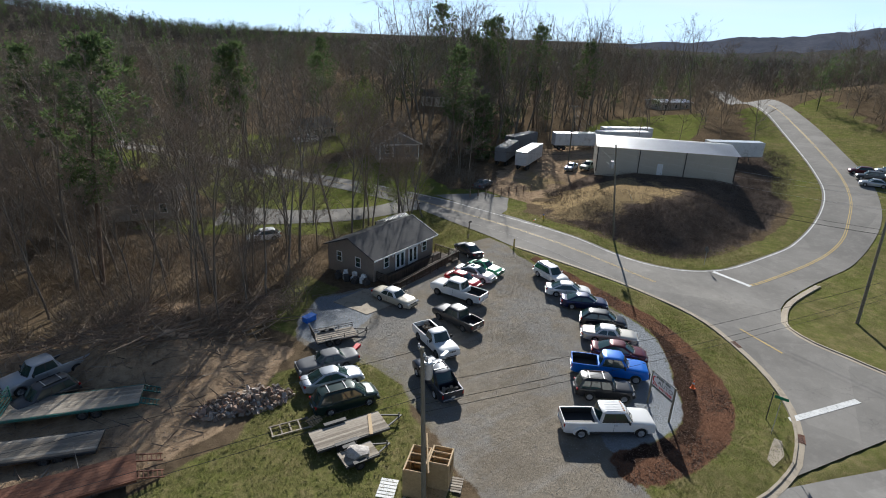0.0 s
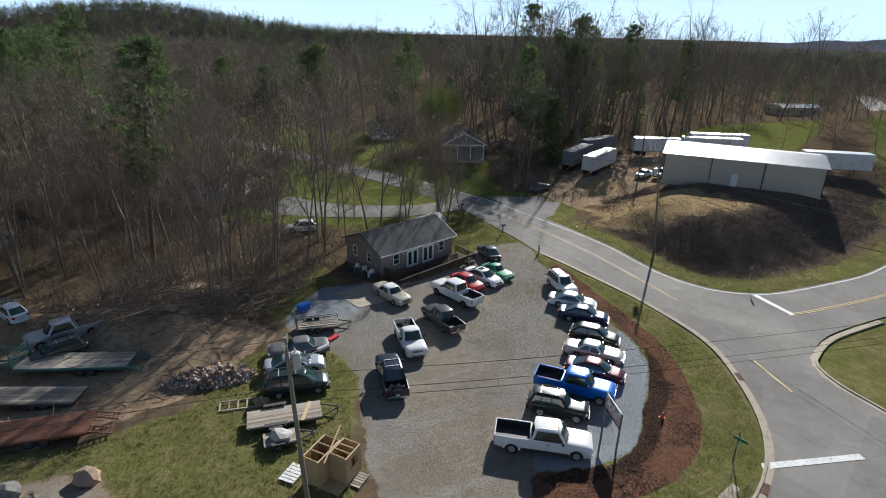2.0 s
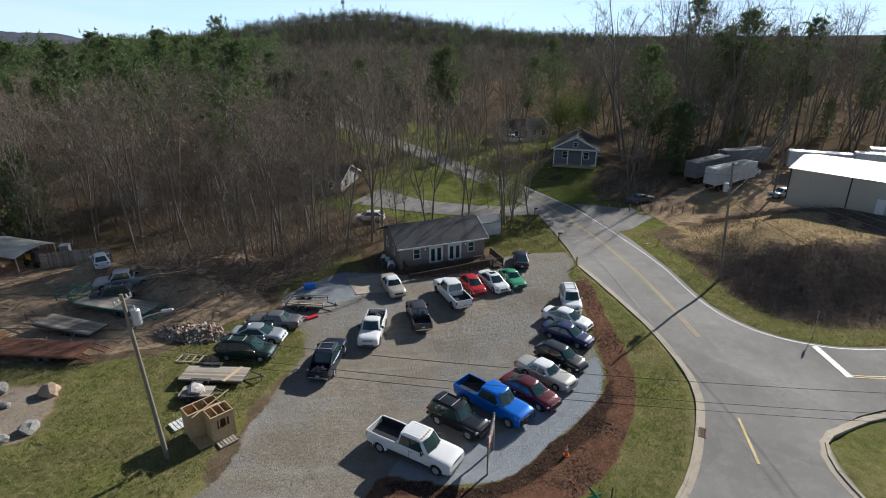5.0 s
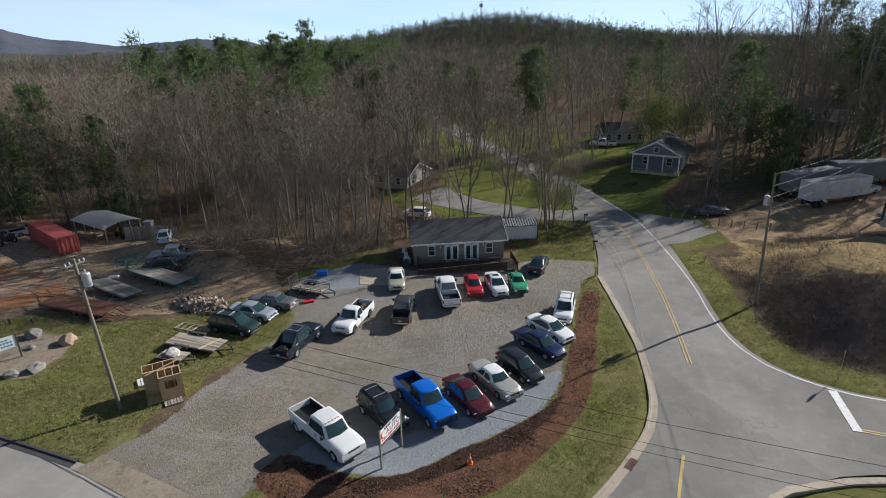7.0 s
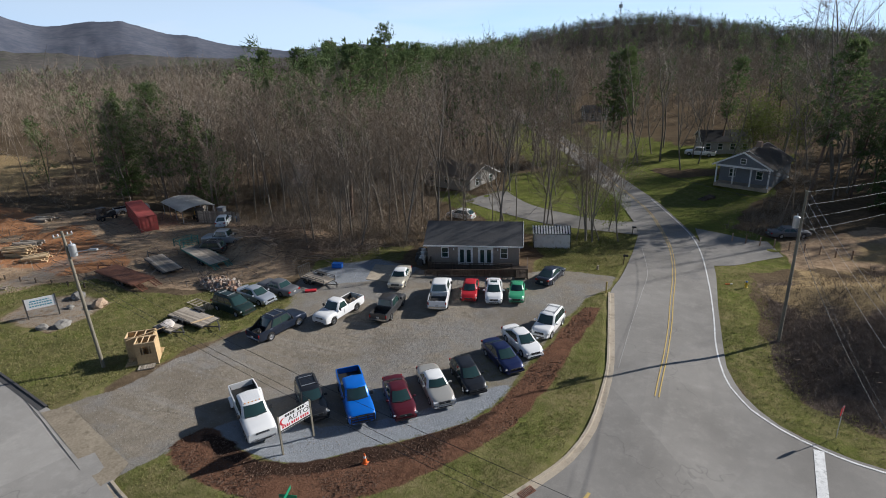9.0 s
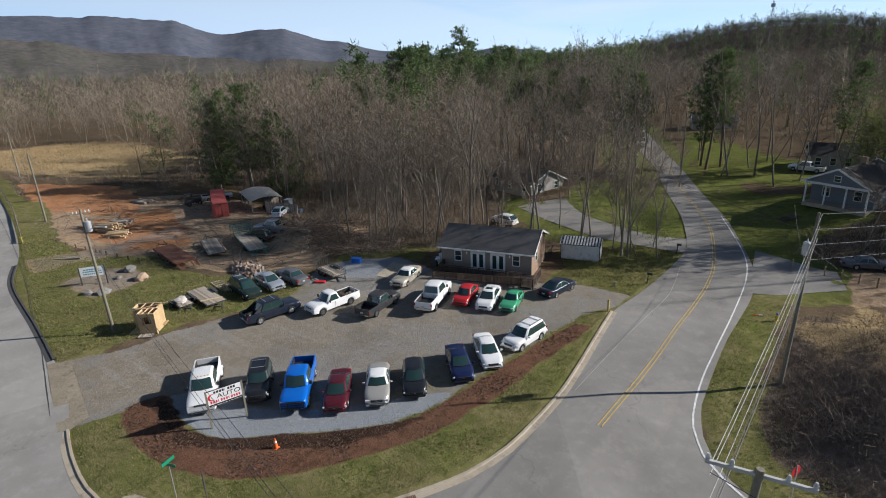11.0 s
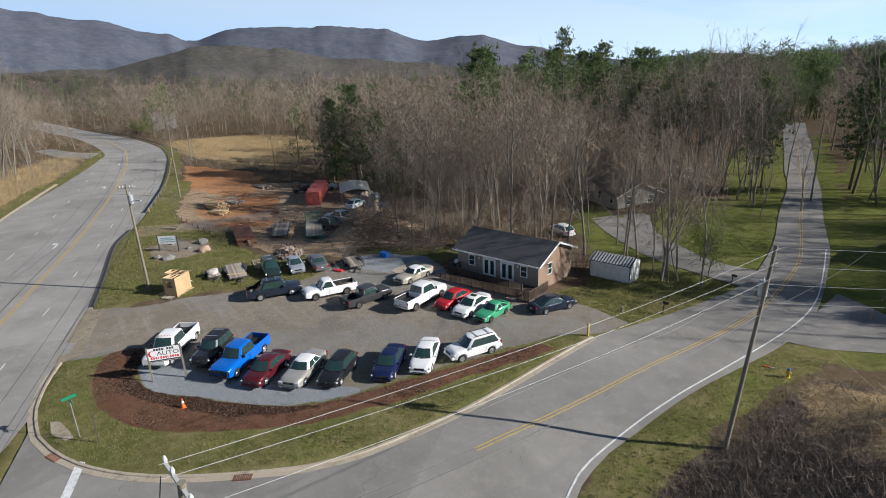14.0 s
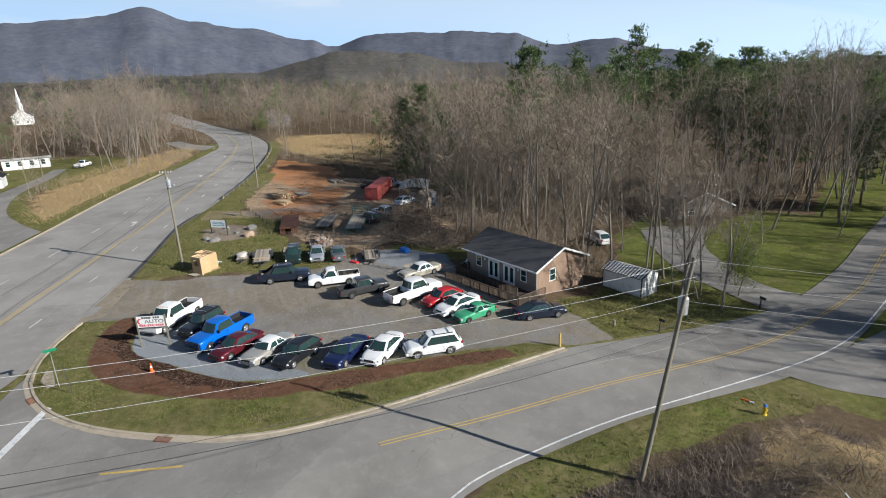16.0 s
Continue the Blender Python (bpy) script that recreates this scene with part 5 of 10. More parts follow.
            box(lb0, -0.1 - 0.4 * rg.random(), -0.12, -0.08, 0.1 + 0.4 * rg.random(), 0.12, 0.08, m_)
            part("load_piece", lb0, load, car)
    if bullbar:
        bb = bmesh.new()
        for z in (zb + 0.2, zb + 0.42, zb + 0.62):
            bar(bb, (front + 0.1, -w * 0.8, z), (front + 0.1, w * 0.8, z), 0.06)
        for s in (-0.8, -0.35, 0.35, 0.8):
            bar(bb, (front + 0.1, s * w, zb + 0.1), (front + 0.1, s * w, zb + 0.68), 0.07)
        part("bull_bar", bb, M_BLACK, car)
    return car


M_STICKER = mat("green sticker", (0.05, 0.55, 0.2), (0.08, 0.65, 0.25), 10, 1, 0.6, 0)
M_AMBER = mat("amber lens", (0.5, 0.2, 0.02), (0.6, 0.25, 0.03), 10, 1, 0.3, 0)
M_LOAD = mat("bed scrap", (0.10, 0.075, 0.05), (0.30, 0.25, 0.19), 6, 1.5, 0.9, 0.005, island=0.6)
WHITE = paint("white", (0.74, 0.74, 0.73))
BLACKP = paint("black", (0.012, 0.013, 0.016))
BLUEP = paint("bright blue", (0.006, 0.14, 0.58), 0.2)
MAROON = paint("maroon", (0.10, 0.012, 0.02), 0.3)
GOLD = paint("champagne", (0.52, 0.49, 0.43), 0.5)
NAVY = paint("navy", (0.012, 0.02, 0.075), 0.3)
GREYP = paint("dark grey", (0.075, 0.075, 0.078), 0.5)
DKBLUE = paint("dark blue grey", (0.018, 0.026, 0.045), 0.3)
REDP = paint("red", (0.42, 0.015, 0.02))
GREENP = paint("faded green", (0.05, 0.30, 0.15))
TAN = paint("tan", (0.50, 0.46, 0.37), 0.2)
DKGREEN = paint("dark green", (0.02, 0.04, 0.035), 0.3)
SILVER = paint("pale silver", (0.46, 0.49, 0.53), 0.5)
FADED = paint("faded grey", (0.11, 0.115, 0.125), 0.1, 0.6)

vehicle("pickup_truck", "long_truck", WHITE, 31.3, 18.4, -37, "white crew-cab pickup truck with dual rear wheels", "pickup truck", lower=GREYP, chrome=True, dually=True, tag=True, ribs=True)
vehicle("suv", "boxy_suv", BLACKP, 34.6, 21.0, -43, "black boxy SUV with roof rack", "SUV", rack=True, tag=True)
vehicle("pickup_truck", "crew_truck", BLUEP, 37.4, 22.6, -49, "bright blue crew-cab pickup truck with bull bar", "pickup truck", bullbar=True, lift=0.08, tag=True)
vehicle("sedan", "sedan", MAROON, 40.5, 23.7, -51, "dark maroon sedan parked on gravel", "car")
vehicle("sedan", "saloon_old", GOLD, 42.4, 26.1, -50, "champagne silver sedan with bright trim", "car", chrome=True, roof=WHITE)
vehicle("hatchback", "hatch", BLACKP, 44.3, 28.2, -50, "black hatchback car parked on gravel", "car")
vehicle("sedan", "sedan", NAVY, 46.0, 31.9, -46, "dark navy blue sedan on gravel", "car", tag=True)
vehicle("sedan", "sedan", WHITE, 46.9, 34.8, -46, "clean white sedan parked on gravel", "car")
vehicle("suv", "suv", WHITE, 48.4, 38.6, -98, "white compact SUV with roof rails", "SUV", rack=True)
vehicle("pickup_truck", "avalanche", DKBLUE, 24.6, 29.9, 78, "dark blue crew-cab pickup with black sail panels", "pickup truck", rack=True, load=M_LOAD)
vehicle("pickup_truck", "single_truck", WHITE, 28.3, 34.8, -99, "white single-cab pickup truck with loaded bed", "pickup truck", steel=True, load=M_LOAD)
vehicle("pickup_truck", "small_truck", GREYP, 32.7, 36.9, 96, "dark grey crew-cab pickup truck with open bed", "pickup truck", steel=True)
vehicle("pickup_truck", "crew_truck", WHITE, 36.5, 41.2, 107, "white lifted crew-cab pickup truck", "pickup truck", lift=0.12, steel=True)
vehicle("compact_car", "compact", REDP, 39.0, 43.4, -75, "small red compact car", "car")
vehicle("sedan", "sedan", WHITE, 41.4, 44.0, -72, "white sedan with dark sunroof", "car", sunroof=True)
vehicle("coupe", "coupe_old", GREENP, 43.7, 44.7, -76, "faded bright green old coupe", "car", steel=True)
vehicle("sedan", "sedan", DKBLUE, 46.0, 50.4, 80, "dark blue-grey sedan beside the grass", "car")
vehicle("sedan", "saloon_old", TAN, 30.3, 44.3, -76, "tan and white old sedan on the concrete slab", "car", roof=WHITE)
vehicle("minivan", "minivan", DKGREEN, 17.4, 32.0, -11, "dark green minivan with roof rails on grass", "minivan", rack=True)
vehicle("sedan", "sedan", SILVER, 17.9, 34.9, -12, "pale silver-white sedan on grass", "car")
vehicle("sedan", "saloon_old", FADED, 18.8, 37.4, 170, "faded dark grey old sedan", "car", steel=True)

# ---------------------------------------------------------------- buildings
M_SIDING = mat("tan siding", (0.20, 0.165, 0.135), (0.29, 0.245, 0.205), 8, 0.5, 0.8, 0.003)
M_BROWN_BOARD = mat("brown boards", (0.19, 0.125, 0.085), (0.33, 0.23, 0.16), 10, 0.6, 0.85, 0.003, island=0.5, stretch=(1, 1, 0.12))
M_SHINGLE = mat("charcoal shingles", (0.035, 0.036, 0.038), (0.085, 0.085, 0.088), 9, 0.5, 0.95, 0.006)
M_TRIM = mat("white trim", (0.66, 0.66, 0.64), (0.8, 0.8, 0.78), 20, 1, 0.6, 0)
M_DECK = mat("dark stained deck wood", (0.045, 0.032, 0.024), (0.115, 0.085, 0.062), 12, 0.8, 0.85, 0.003, island=0.3)
M_WINDOW = tinted_glass()
HX, HY, HA, HW, HD = 31.25, 49.85, 14.8, 10.9, 7.4
house_z = hs(33, 50)
EAVE, RIDGE = 1.52 - house_z, 3.05 - house_z
house = thing("house", "small tan-sided office building with charcoal gable roof", "house", pose(HX, HY, house_z, 0, 0, HA))


def gable(bm, x, y0, y1, z0, ze, zr, th):
    """A gable wall across y with thickness th in x."""
    pts = [(y0, z0), (y1, z0), (y1, ze), ((y0 + y1) / 2, zr), (y0, ze)]
    a, b = [bm.verts.new((x, p, q)) for p, q in pts], [bm.verts.new((x + th, p, q)) for p, q in pts]
    bm.faces.new(a[::-1]), bm.faces.new(b)
    for k in range(5):
        j = (k + 1) % 5
        bm.faces.new((a[k], a[j], b[j], b[k]))
    return bm


slope = (RIDGE - EAVE) / (HD / 2)
part("wall", boxes((0, 0, -0.8, HW, 0.15, EAVE)), M_SIDING, house, "tan-grey front wall")
part("wall", boxes((0, HD - 0.15, -1.2, HW, HD, EAVE)), M_SIDING, house)
part("wall", gable(bmesh.new(), 0, 0.15, HD - 0.15, -1.2, EAVE + 0.15 * slope, RIDGE - 0.02, 0.15), M_SIDING, house)
part("wall", gable(bmesh.new(), HW - 0.15, 0.15, HD - 0.15, -1.2, EAVE + 0.15 * slope, RIDGE - 0.02, 0.15), M_BROWN_BOARD, house, "brown board gable wall")
for s in (0, 1):
    rb = bmesh.new()
    y_e, y_r = (-0.45, HD / 2) if s == 0 else (HD + 0.45, HD / 2)
    ze = EAVE - 0.45 * slope + 0.06
    pts = [(-0.4, y_e, ze), (HW + 0.4, y_e, ze), (HW + 0.4, y_r, RIDGE + 0.06), (-0.4, y_r, RIDGE + 0.06)]
    lo, hi = [rb.verts.new(p) for p in pts], [rb.verts.new((p[0], p[1], p[2] + 0.14)) for p in pts]
    rb.faces.new(lo), rb.faces.new(hi)
    for k in range(4):
        rb.faces.new((lo[k], lo[(k + 1) % 4], hi[(k + 1) % 4], hi[k]))
    part("roof", rb, M_SHINGLE, house, "charcoal shingle roof slope")


def window(parent, x, z, w, h, y=-0.02, rows=2, cols=1, name="window"):
    fr = bmesh.new()
    t = 0.09
    for r in ((x - t, y - 0.04, z - t, x + w + t, y + 0.02, z), (x - t, y - 0.04, z + h, x + w + t, y + 0.02, z + h + t), (x - t, y - 0.04, z, x, y + 0.02, z + h), (x + w, y - 0.04, z, x + w + t, y + 0.02, z + h)):
        box(fr, *r)
    for k in range(1, rows):
        box(fr, x, y - 0.03, z + h * k / rows - 0.025, x + w, y + 0.015, z + h * k / rows + 0.025)
    for k in range(1, cols):
        box(fr, x + w * k / cols - 0.025, y - 0.028, z, x + w * k / cols + 0.025, y + 0.013, z + h)
    f = part(name, fr, M_TRIM, parent, "white framed window")
    part("pane", boxes((x + 0.005, y - 0.012, z + 0.005, x + w - 0.005, y + 0.008, z + h - 0.005)), M_WINDOW, f)
    return f


FZ = EAVE - 2.55
window(house, 1.75, FZ + 0.95, 0.72, 1.15)
window(house, 8.75, FZ + 0.95, 0.72, 1.15)
for dx in (3.75, 6.15):
    fr = boxes((dx - 0.09, -0.06, FZ, dx, 0.0, FZ + 2.1), (dx + 1.6, -0.06, FZ, dx + 1.69, 0.0, FZ + 2.1), (dx - 0.09, -0.06, FZ + 2.1, dx + 1.69, 0, FZ + 2.19))
    f = part("door_frame", fr, M_TRIM, house)
    for k in (0, 1):
        x0 = dx + 0.8 * k
        leaf = boxes((x0 + 0.01, -0.045, FZ + 0.02, x0 + 0.16, -0.005, FZ + 2.08), (x0 + 0.64, -0.045, FZ + 0.02, x0 + 0.79, -0.005, FZ + 2.08), (x0 + 0.16, -0.045, FZ + 0.02, x0 + 0.64, -0.005, FZ + 0.3), (x0 + 0.16, -0.045, FZ + 1.92, x0 + 0.64, -0.005, FZ + 2.08))
        d = part("door", leaf, M_TRIM, house, "white glazed door leaf")
        part("pane", boxes((x0 + 0.165, -0.032, FZ + 0.305, x0 + 0.635, -0.015, FZ + 1.915)), M_WINDOW, d)
for lx in (3.1, 8.3):
    part("wall_lamp", rounded(boxes((lx, -0.14, FZ + 1.85, lx + 0.14, -0.01, FZ + 2.1)), 0.03), M_TRIM, house, "white wall lamp")
part("fascia", boxes((-0.4, -0.50, EAVE - 0.45 * slope + 0.03, HW + 0.4, -0.452, EAVE - 0.45 * slope + 0.19)), M_TRIM, house, "white fascia board")
rake = bmesh.new()
for ya, yb in ((-0.47, HD / 2), (HD + 0.47, HD / 2)):
    za, zb_ = EAVE - 0.47 * slope + 0.12, RIDGE + 0.14
    bar(rake, (HW + 0.43, ya, za), (HW + 0.43, yb, zb_), 0.05, 0.2)
part("rake_board", rake, M_TRIM, house, "white gable rake boards")
# east gable: window and boards
m_e = pose(HW, 0, 0, 0, 0, 90)
fe = window(house, 2.0, FZ + 0.95, 0.75, 1.2, y=0)
fe.matrix_local = m_e
m_w = Matrix.Translation((0, HD, 0)) @ pose(0, 0, 0, 0, 0, -90)
for wx in (1.6, 4.6):
    fw = window(house, wx, FZ + 0.95, 0.7, 1.1, y=0)
    fw.matrix_local = m_w

# ---- shed
M_SHED = mat("white metal sheet", (0.62, 0.62, 0.6), (0.76, 0.76, 0.74), 12, 0.8, 0.45, 0.001, grime=(0.45, 0.42, 0.36))
M_DARK_TRIM = mat("dark green trim", (0.02, 0.03, 0.03), (0.04, 0.055, 0.05), 12, 1, 0.5, 0)
sx, sy = 41.4, 61.25
shed = thing("shed", "white metal garden shed with dark-striped white roof", "shed", pose(sx, sy, hs(43, 63) - 0.05, 0, 0, 15.5))
SL, SD, SE, SR = 4.7, 3.0, 2.15, 2.7
part("wall", boxes((0, 0, 0, SL, 0.06, SE)), M_SHED, shed)
part("wall", boxes((0, SD - 0.06, 0, SL, SD, SE)), M_SHED, shed)
part("wall", gable(bmesh.new(), 0, 0.06, SD - 0.06, 0, SE, SR - 0.02, 0.06), M_SHED, shed)
part("wall", gable(bmesh.new(), SL - 0.06, 0.06, SD - 0.06, 0, SE, SR - 0.02, 0.06), M_SHED, shed)
for s in (0, 1):
    ya = -0.12 if s == 0 else SD + 0.12
    yb = SD / 2
    za = SE - 0.05
    sheet = bmesh.new()
    vs = [sheet.verts.new(p) for p in ((-0.1, ya, za), (SL + 0.1, ya, za), (SL + 0.1, yb, SR), (-0.1, yb, SR))]
    sheet.faces.new(vs)
    bmesh.ops.solidify(sheet, geom=sheet.faces[:], thickness=0.03)
    rf_ = part("roof", sheet, M_DARK_TRIM, shed, "dark green and white striped metal roof")
    for k in range(14):
        xx = -0.05 + k * (SL + 0.1) / 13.5
        rbm = bmesh.new()
        bar(rbm, (xx, ya, za + 0.03), (xx, yb, SR + 0.03), 0.2, 0.03)
        part("roof_rib", rbm, M_SHED, rf_)
tb = bmesh.new()
for xx in (0, SL):
    for yy in (0, SD):
        bar(tb, (xx, yy, 0), (xx, yy, SE), 0.09)
    bar(tb, (xx, -0.1, SE - 0.03), (xx, SD / 2, SR + 0.02), 0.08)
    bar(tb, (xx, SD + 0.1, SE - 0.03), (xx, SD / 2, SR + 0.02), 0.08)
bar(tb, (-0.1, -0.12, SE - 0.04), (SL + 0.1, -0.12, SE - 0.04), 0.07)
part("corner_trim", tb, M_DARK_TRIM, shed, "dark trim along edges")
part("skid", boxes((0.1, 0.2, -0.25, SL - 0.1, 0.4, 0), (0.1, SD - 0.4, -0.25, SL - 0.1, SD - 0.2, 0)), M_WOOD_POLE, shed)
dl = boxes((SL + 0.004, 0.5, 0.1, SL + 0.04, 1.46, 1.95), (SL + 0.004, 1.5, 0.1, SL + 0.04, 2.46, 1.95))
part("door", dl, M_SHED, shed, "white double shed door")

# ---- warehouse on the mound
M_WH = mat("beige metal wall", (0.43, 0.39, 0.31), (0.52, 0.48, 0.39), 6, 0.3, 0.6, 0.001)
M_WH_ROOF = mat("white metal roof", (0.72, 0.72, 0.72), (0.85, 0.85, 0.85), 6, 0.3, 0.28, 0.0, metal=0.85)
wa, wb = Vector((88.3, 62.9)), Vector((103.4, 44.0))
wdir = (wb - wa).normalized()
wlen, wdep = (wb - wa).length, 13.0
wdeg = math.degrees(math.atan2(wdir.y, wdir.x))
wz = hs(93, 54) - 0.15
store = thing("warehouse", "long beige metal warehouse with low white roof", "warehouse", pose(wa.x, wa.y, wz, 0, 0, wdeg))
WE = 6.55 - wz
WR = WE + 0.9
for nm, r in (("wall", (0, 0, -0.8, wlen, 0.2, WE)), ("wall", (0, wdep - 0.2, -0.8, wlen, wdep, WE))):
    part(nm, boxes(r), M_WH, store)
part("wall", gable(bmesh.new(), 0, 0.2, wdep - 0.2, -0.8, WE, WR - 0.04, 0.2), M_WH, store)
part("wall", gable(bmesh.new(), wlen - 0.2, 0.2, wdep - 0.2, -0.8, WE, WR - 0.04, 0.2), M_WH, store)
for ya, yb in ((-0.3, wdep / 2), (wdep + 0.3, wdep / 2)):
    sheet = bmesh.new()
    sheet.faces.new([sheet.verts.new(p) for p in ((-0.3, ya, WE - 0.02), (wlen + 0.3, ya, WE - 0.02), (wlen + 0.3, yb, WR), (-0.3, yb, WR))])
    bmesh.ops.solidify(sheet, geom=sheet.faces[:], thickness=0.12)
    part("roof", sheet, M_WH_ROOF, store, "white metal roof slope")
for xx in (0.05, wlen * 0.31, wlen * 0.64, wlen - 0.15):
    part("downpipe", boxes((xx, -0.12, 0, xx + 0.14, -0.004, WE - 0.05)), M_BLACK, store)
part("door", boxes((wlen * 0.45, -0.06, 0.1, wlen * 0.45 + 1.0, -0.004, 2.2)), M_TRIM, store, "white steel door")
ribs = bmesh.new()
for k in range(int(wlen / 0.6)):
    box(ribs, k * 0.6 + 0.28, -0.035, -0.3, k * 0.6 + 0.32, -0.002, WE - 0.05)
part("wall_ribs", ribs, M_WH, store)

# ---------------------------------------------------------------- poles and wires
def utility_pole(x, y, top, lean=(0, 0), arms=(), transformer=None, lamp=None, label="tall weathered wooden utility pole", r=0.15, z0=None, arm_mat=None):
    z = hs(x, y) if z0 is None else z0
    p = thing("utility_pole", label, "utility pole", pose(x, y, z))
    h = top - z
    f = lambda t: Vector((lean[0] * t, lean[1] * t, h * t))
    bm = tube(bmesh.new(), [f(-0.06), f(0.25), f(0.5), f(0.75), f(1)], [r * 1.15, r * 1.05, r * 0.95, r * 0.85, r * 0.75], 10)
    part("pole", bm, M_WOOD_POLE, p, smooth=True)
    for t, ang, ln in arms:
        d = Vector((math.cos(radians(ang)), math.sin(radians(ang)), 0)) * ln / 2
        c = f(t)
        arm = part("crossarm", bar(bmesh.new(), c - d + Vector((0, 0, 0.02)), c + d + Vector((0, 0, 0.02)), 0.09, 0.11), arm_mat or M_WOOD_POLE, p)
        for s in (-0.95, 0.95, -0.5, 0.5):
            q = c + d * s
            part("insulator", tube(bmesh.new(), [q + Vector((0, 0, 0.06)), q + Vector((0, 0, 0.16)), q + Vector((0, 0, 0.28))], [0.05, 0.07, 0.035], 7), M_PORCELAIN, arm)
    if transformer:
        t, ang = transformer
        c = f(t) + Vector((math.cos(radians(ang)), math.sin(radians(ang)), 0)) * 0.45
        tr = part("transformer", tube(bmesh.new(), [c + Vector((0, 0, -0.5)), c + Vector((0, 0, -0.46)), c + Vector((0, 0, 0.42)), c + Vector((0, 0, 0.5))], [0.2, 0.27, 0.27, 0.2], 14), M_GALV, p, "grey cylindrical transformer", smooth=True)
        part("bushing", tube(bmesh.new(), [c + Vector((0, 0, 0.48)), c + Vector((0, 0, 0.75))], [0.06, 0.03], 6), M_PORCELAIN, tr)
        part("bracket", bar(bmesh.new(), f(t), c, 0.1), M_GALV, p)
    if lamp:
        t, ang, ln = lamp
        d = Vector((math.cos(radians(ang)), math.sin(radians(ang)), 0))
        a, b = f(t), f(t) + d * ln + Vector((0, 0, 0.5))
        part("lamp_arm", tube(bmesh.new(), [a, a + d * ln * 0.5 + Vector((0, 0, 0.38)), b], 0.035, 6), M_GALV, p)
        part("lamp_head", rounded(boxes((-0.35, -0.13, -0.06, 0.35, 0.13, 0.09)), 0.05), M_GALV, p, "grey street lamp head").matrix_local = Matrix.Translation(b + d * 0.2) @ pose(0, 0, 0, 0, 0, ang)
    return p


def wire(name, a, b, sag, material, r=0.009, group="overhead wires", label="thin overhead wire between poles"):
    pts = []
    for k in range(25):
        t = k / 24
        q = Vector(a).lerp(Vector(b), t)
        q.z -= sag * 4 * t * (1 - t)
        pts.append(q)
    ob = new(name, bm_mesh(name, tube(bmesh.new(), pts, r, 4), material))
    return tagged(ob, label, "cable", group)


utility_pole(15.15, 19.05, 11.35, r=0.135, lean=(-0.5, -0.05), arms=((0.965, 70, 1.3),), transformer=(0.87, 20), lamp=(0.83, 20, 1.9))
utility_pole(67.6, 43.5, 11.7, lean=(0.3, 2.0), transformer=(0.79, 130), r=0.13)
utility_pole(47.3, 66.4, 10.95, lean=(-1.0, 3.6), arms=((0.93, 10, 2.0), (0.86, 10, 2.0)), lamp=(0.72, 190, 2.0))
utility_pole(95.4, 74.9, 12.2, arms=((0.97, 150, 2.4),))
utility_pole(-37.6, 32.8, 10.2, transformer=None)
utility_pole(-88, 46, 9.5)
utility_pole(-150, 52, 9.0)
P2 = Vector((67.85, 45.4, 11.6))
for k in range(4):
    wire("wire", P2 - Vector((0, 0.15 * k, 1.1 * k)), Vector((95.4, 74.9, 12.0 - 0.9 * k)), 0.7, M_ALU_WIRE, 0.008)
for dz in (2.2, 2.8):
    wire("wire", (14.8, 19.0, 11.2 - dz), (-37.6, 32.8, 9.8 - dz), 0.8, M_CABLE, 0.016)
wire("wire", (14.9, 19.0, 11.2), (-37.6, 32.8, 10.1), 0.6, M_CABLE, 0.012)
wire("wire", P2 - Vector((0, 0.4, 1.2)), (46.6, 69.5, 10.2), 0.7, M_CABLE, 0.014)

# ---------------------------------------------------------------- house deck and ramp
deck = thing("deck", "dark stained wooden deck with ramp and railings", "deck", pose(HX, HY, house_z, 0, 0, HA))
for k in range(13):
    y0 = -1.95 + k * 0.15
    part("plank", boxes((0.35, y0 + 0.006, FZ - 0.06, HW + 1.0, y0 + 0.144, FZ - 0.015)), M_DECK, deck)
part("skirt", boxes((0.35, -1.98, -0.5, HW + 1.0, -1.953, FZ - 0.07)), M_DECK, deck)
part("skirt", boxes((HW + 0.97, -1.95, -0.5, HW + 1.0, 0.4, FZ - 0.07)), M_DECK, deck)


def railing(a, b, name="railing", height=0.95, every=1.5, boards=True):
    a, b = Vector(a), Vector(b)
    n = max(1, round((b - a).length / every))
    rail = part(name, bar(bmesh.new(), a + Vector((0, 0, height)), b + Vector((0, 0, height)), 0.09, 0.05), M_DECK, deck)
    for k in range(n + 1):
        q = a.lerp(b, k / n)
        part("post", bar(bmesh.new(), q - Vector((0, 0, 0.5)), q + Vector((0, 0, height - 0.03)), 0.09), M_DECK, rail)
    if boards:
        part("rail_board", bar(bmesh.new(), a + Vector((0, 0.05, 0.14)), b + Vector((0, 0.05, 0.14)), 0.03, 0.10), M_DECK, rail)
    m_ = int((b - a).length / 0.13)
    for k in range(m_):
        q = a.lerp(b, (k + 0.5) / m_)
        part("baluster", bar(bmesh.new(), q + Vector((0, 0, 0.05)), q + Vector((0, 0, height - 0.03)), 0.045), M_DECK, rail)


railing((0.4, -1.93, FZ), (HW - 0.8, -1.93, FZ))
railing((0.4, -1.93, FZ), (0.4, -0.06, FZ))
railing((HW + 0.95, -1.9, FZ), (HW + 0.95, 0.3, FZ), boards=False)
railing((HW + 0.95, -3.45, FZ), (HW + 0.95, -1.95, FZ), boards=False)
rp = bmesh.new()
ra, rb2 = Vector((0.2, -2.75, -0.12)), Vector((HW - 0.4, -2.75, FZ - 0.04))
bar(rp, ra, rb2, 0.06, 1.35)
part("ramp", rp, M_DECK, deck)
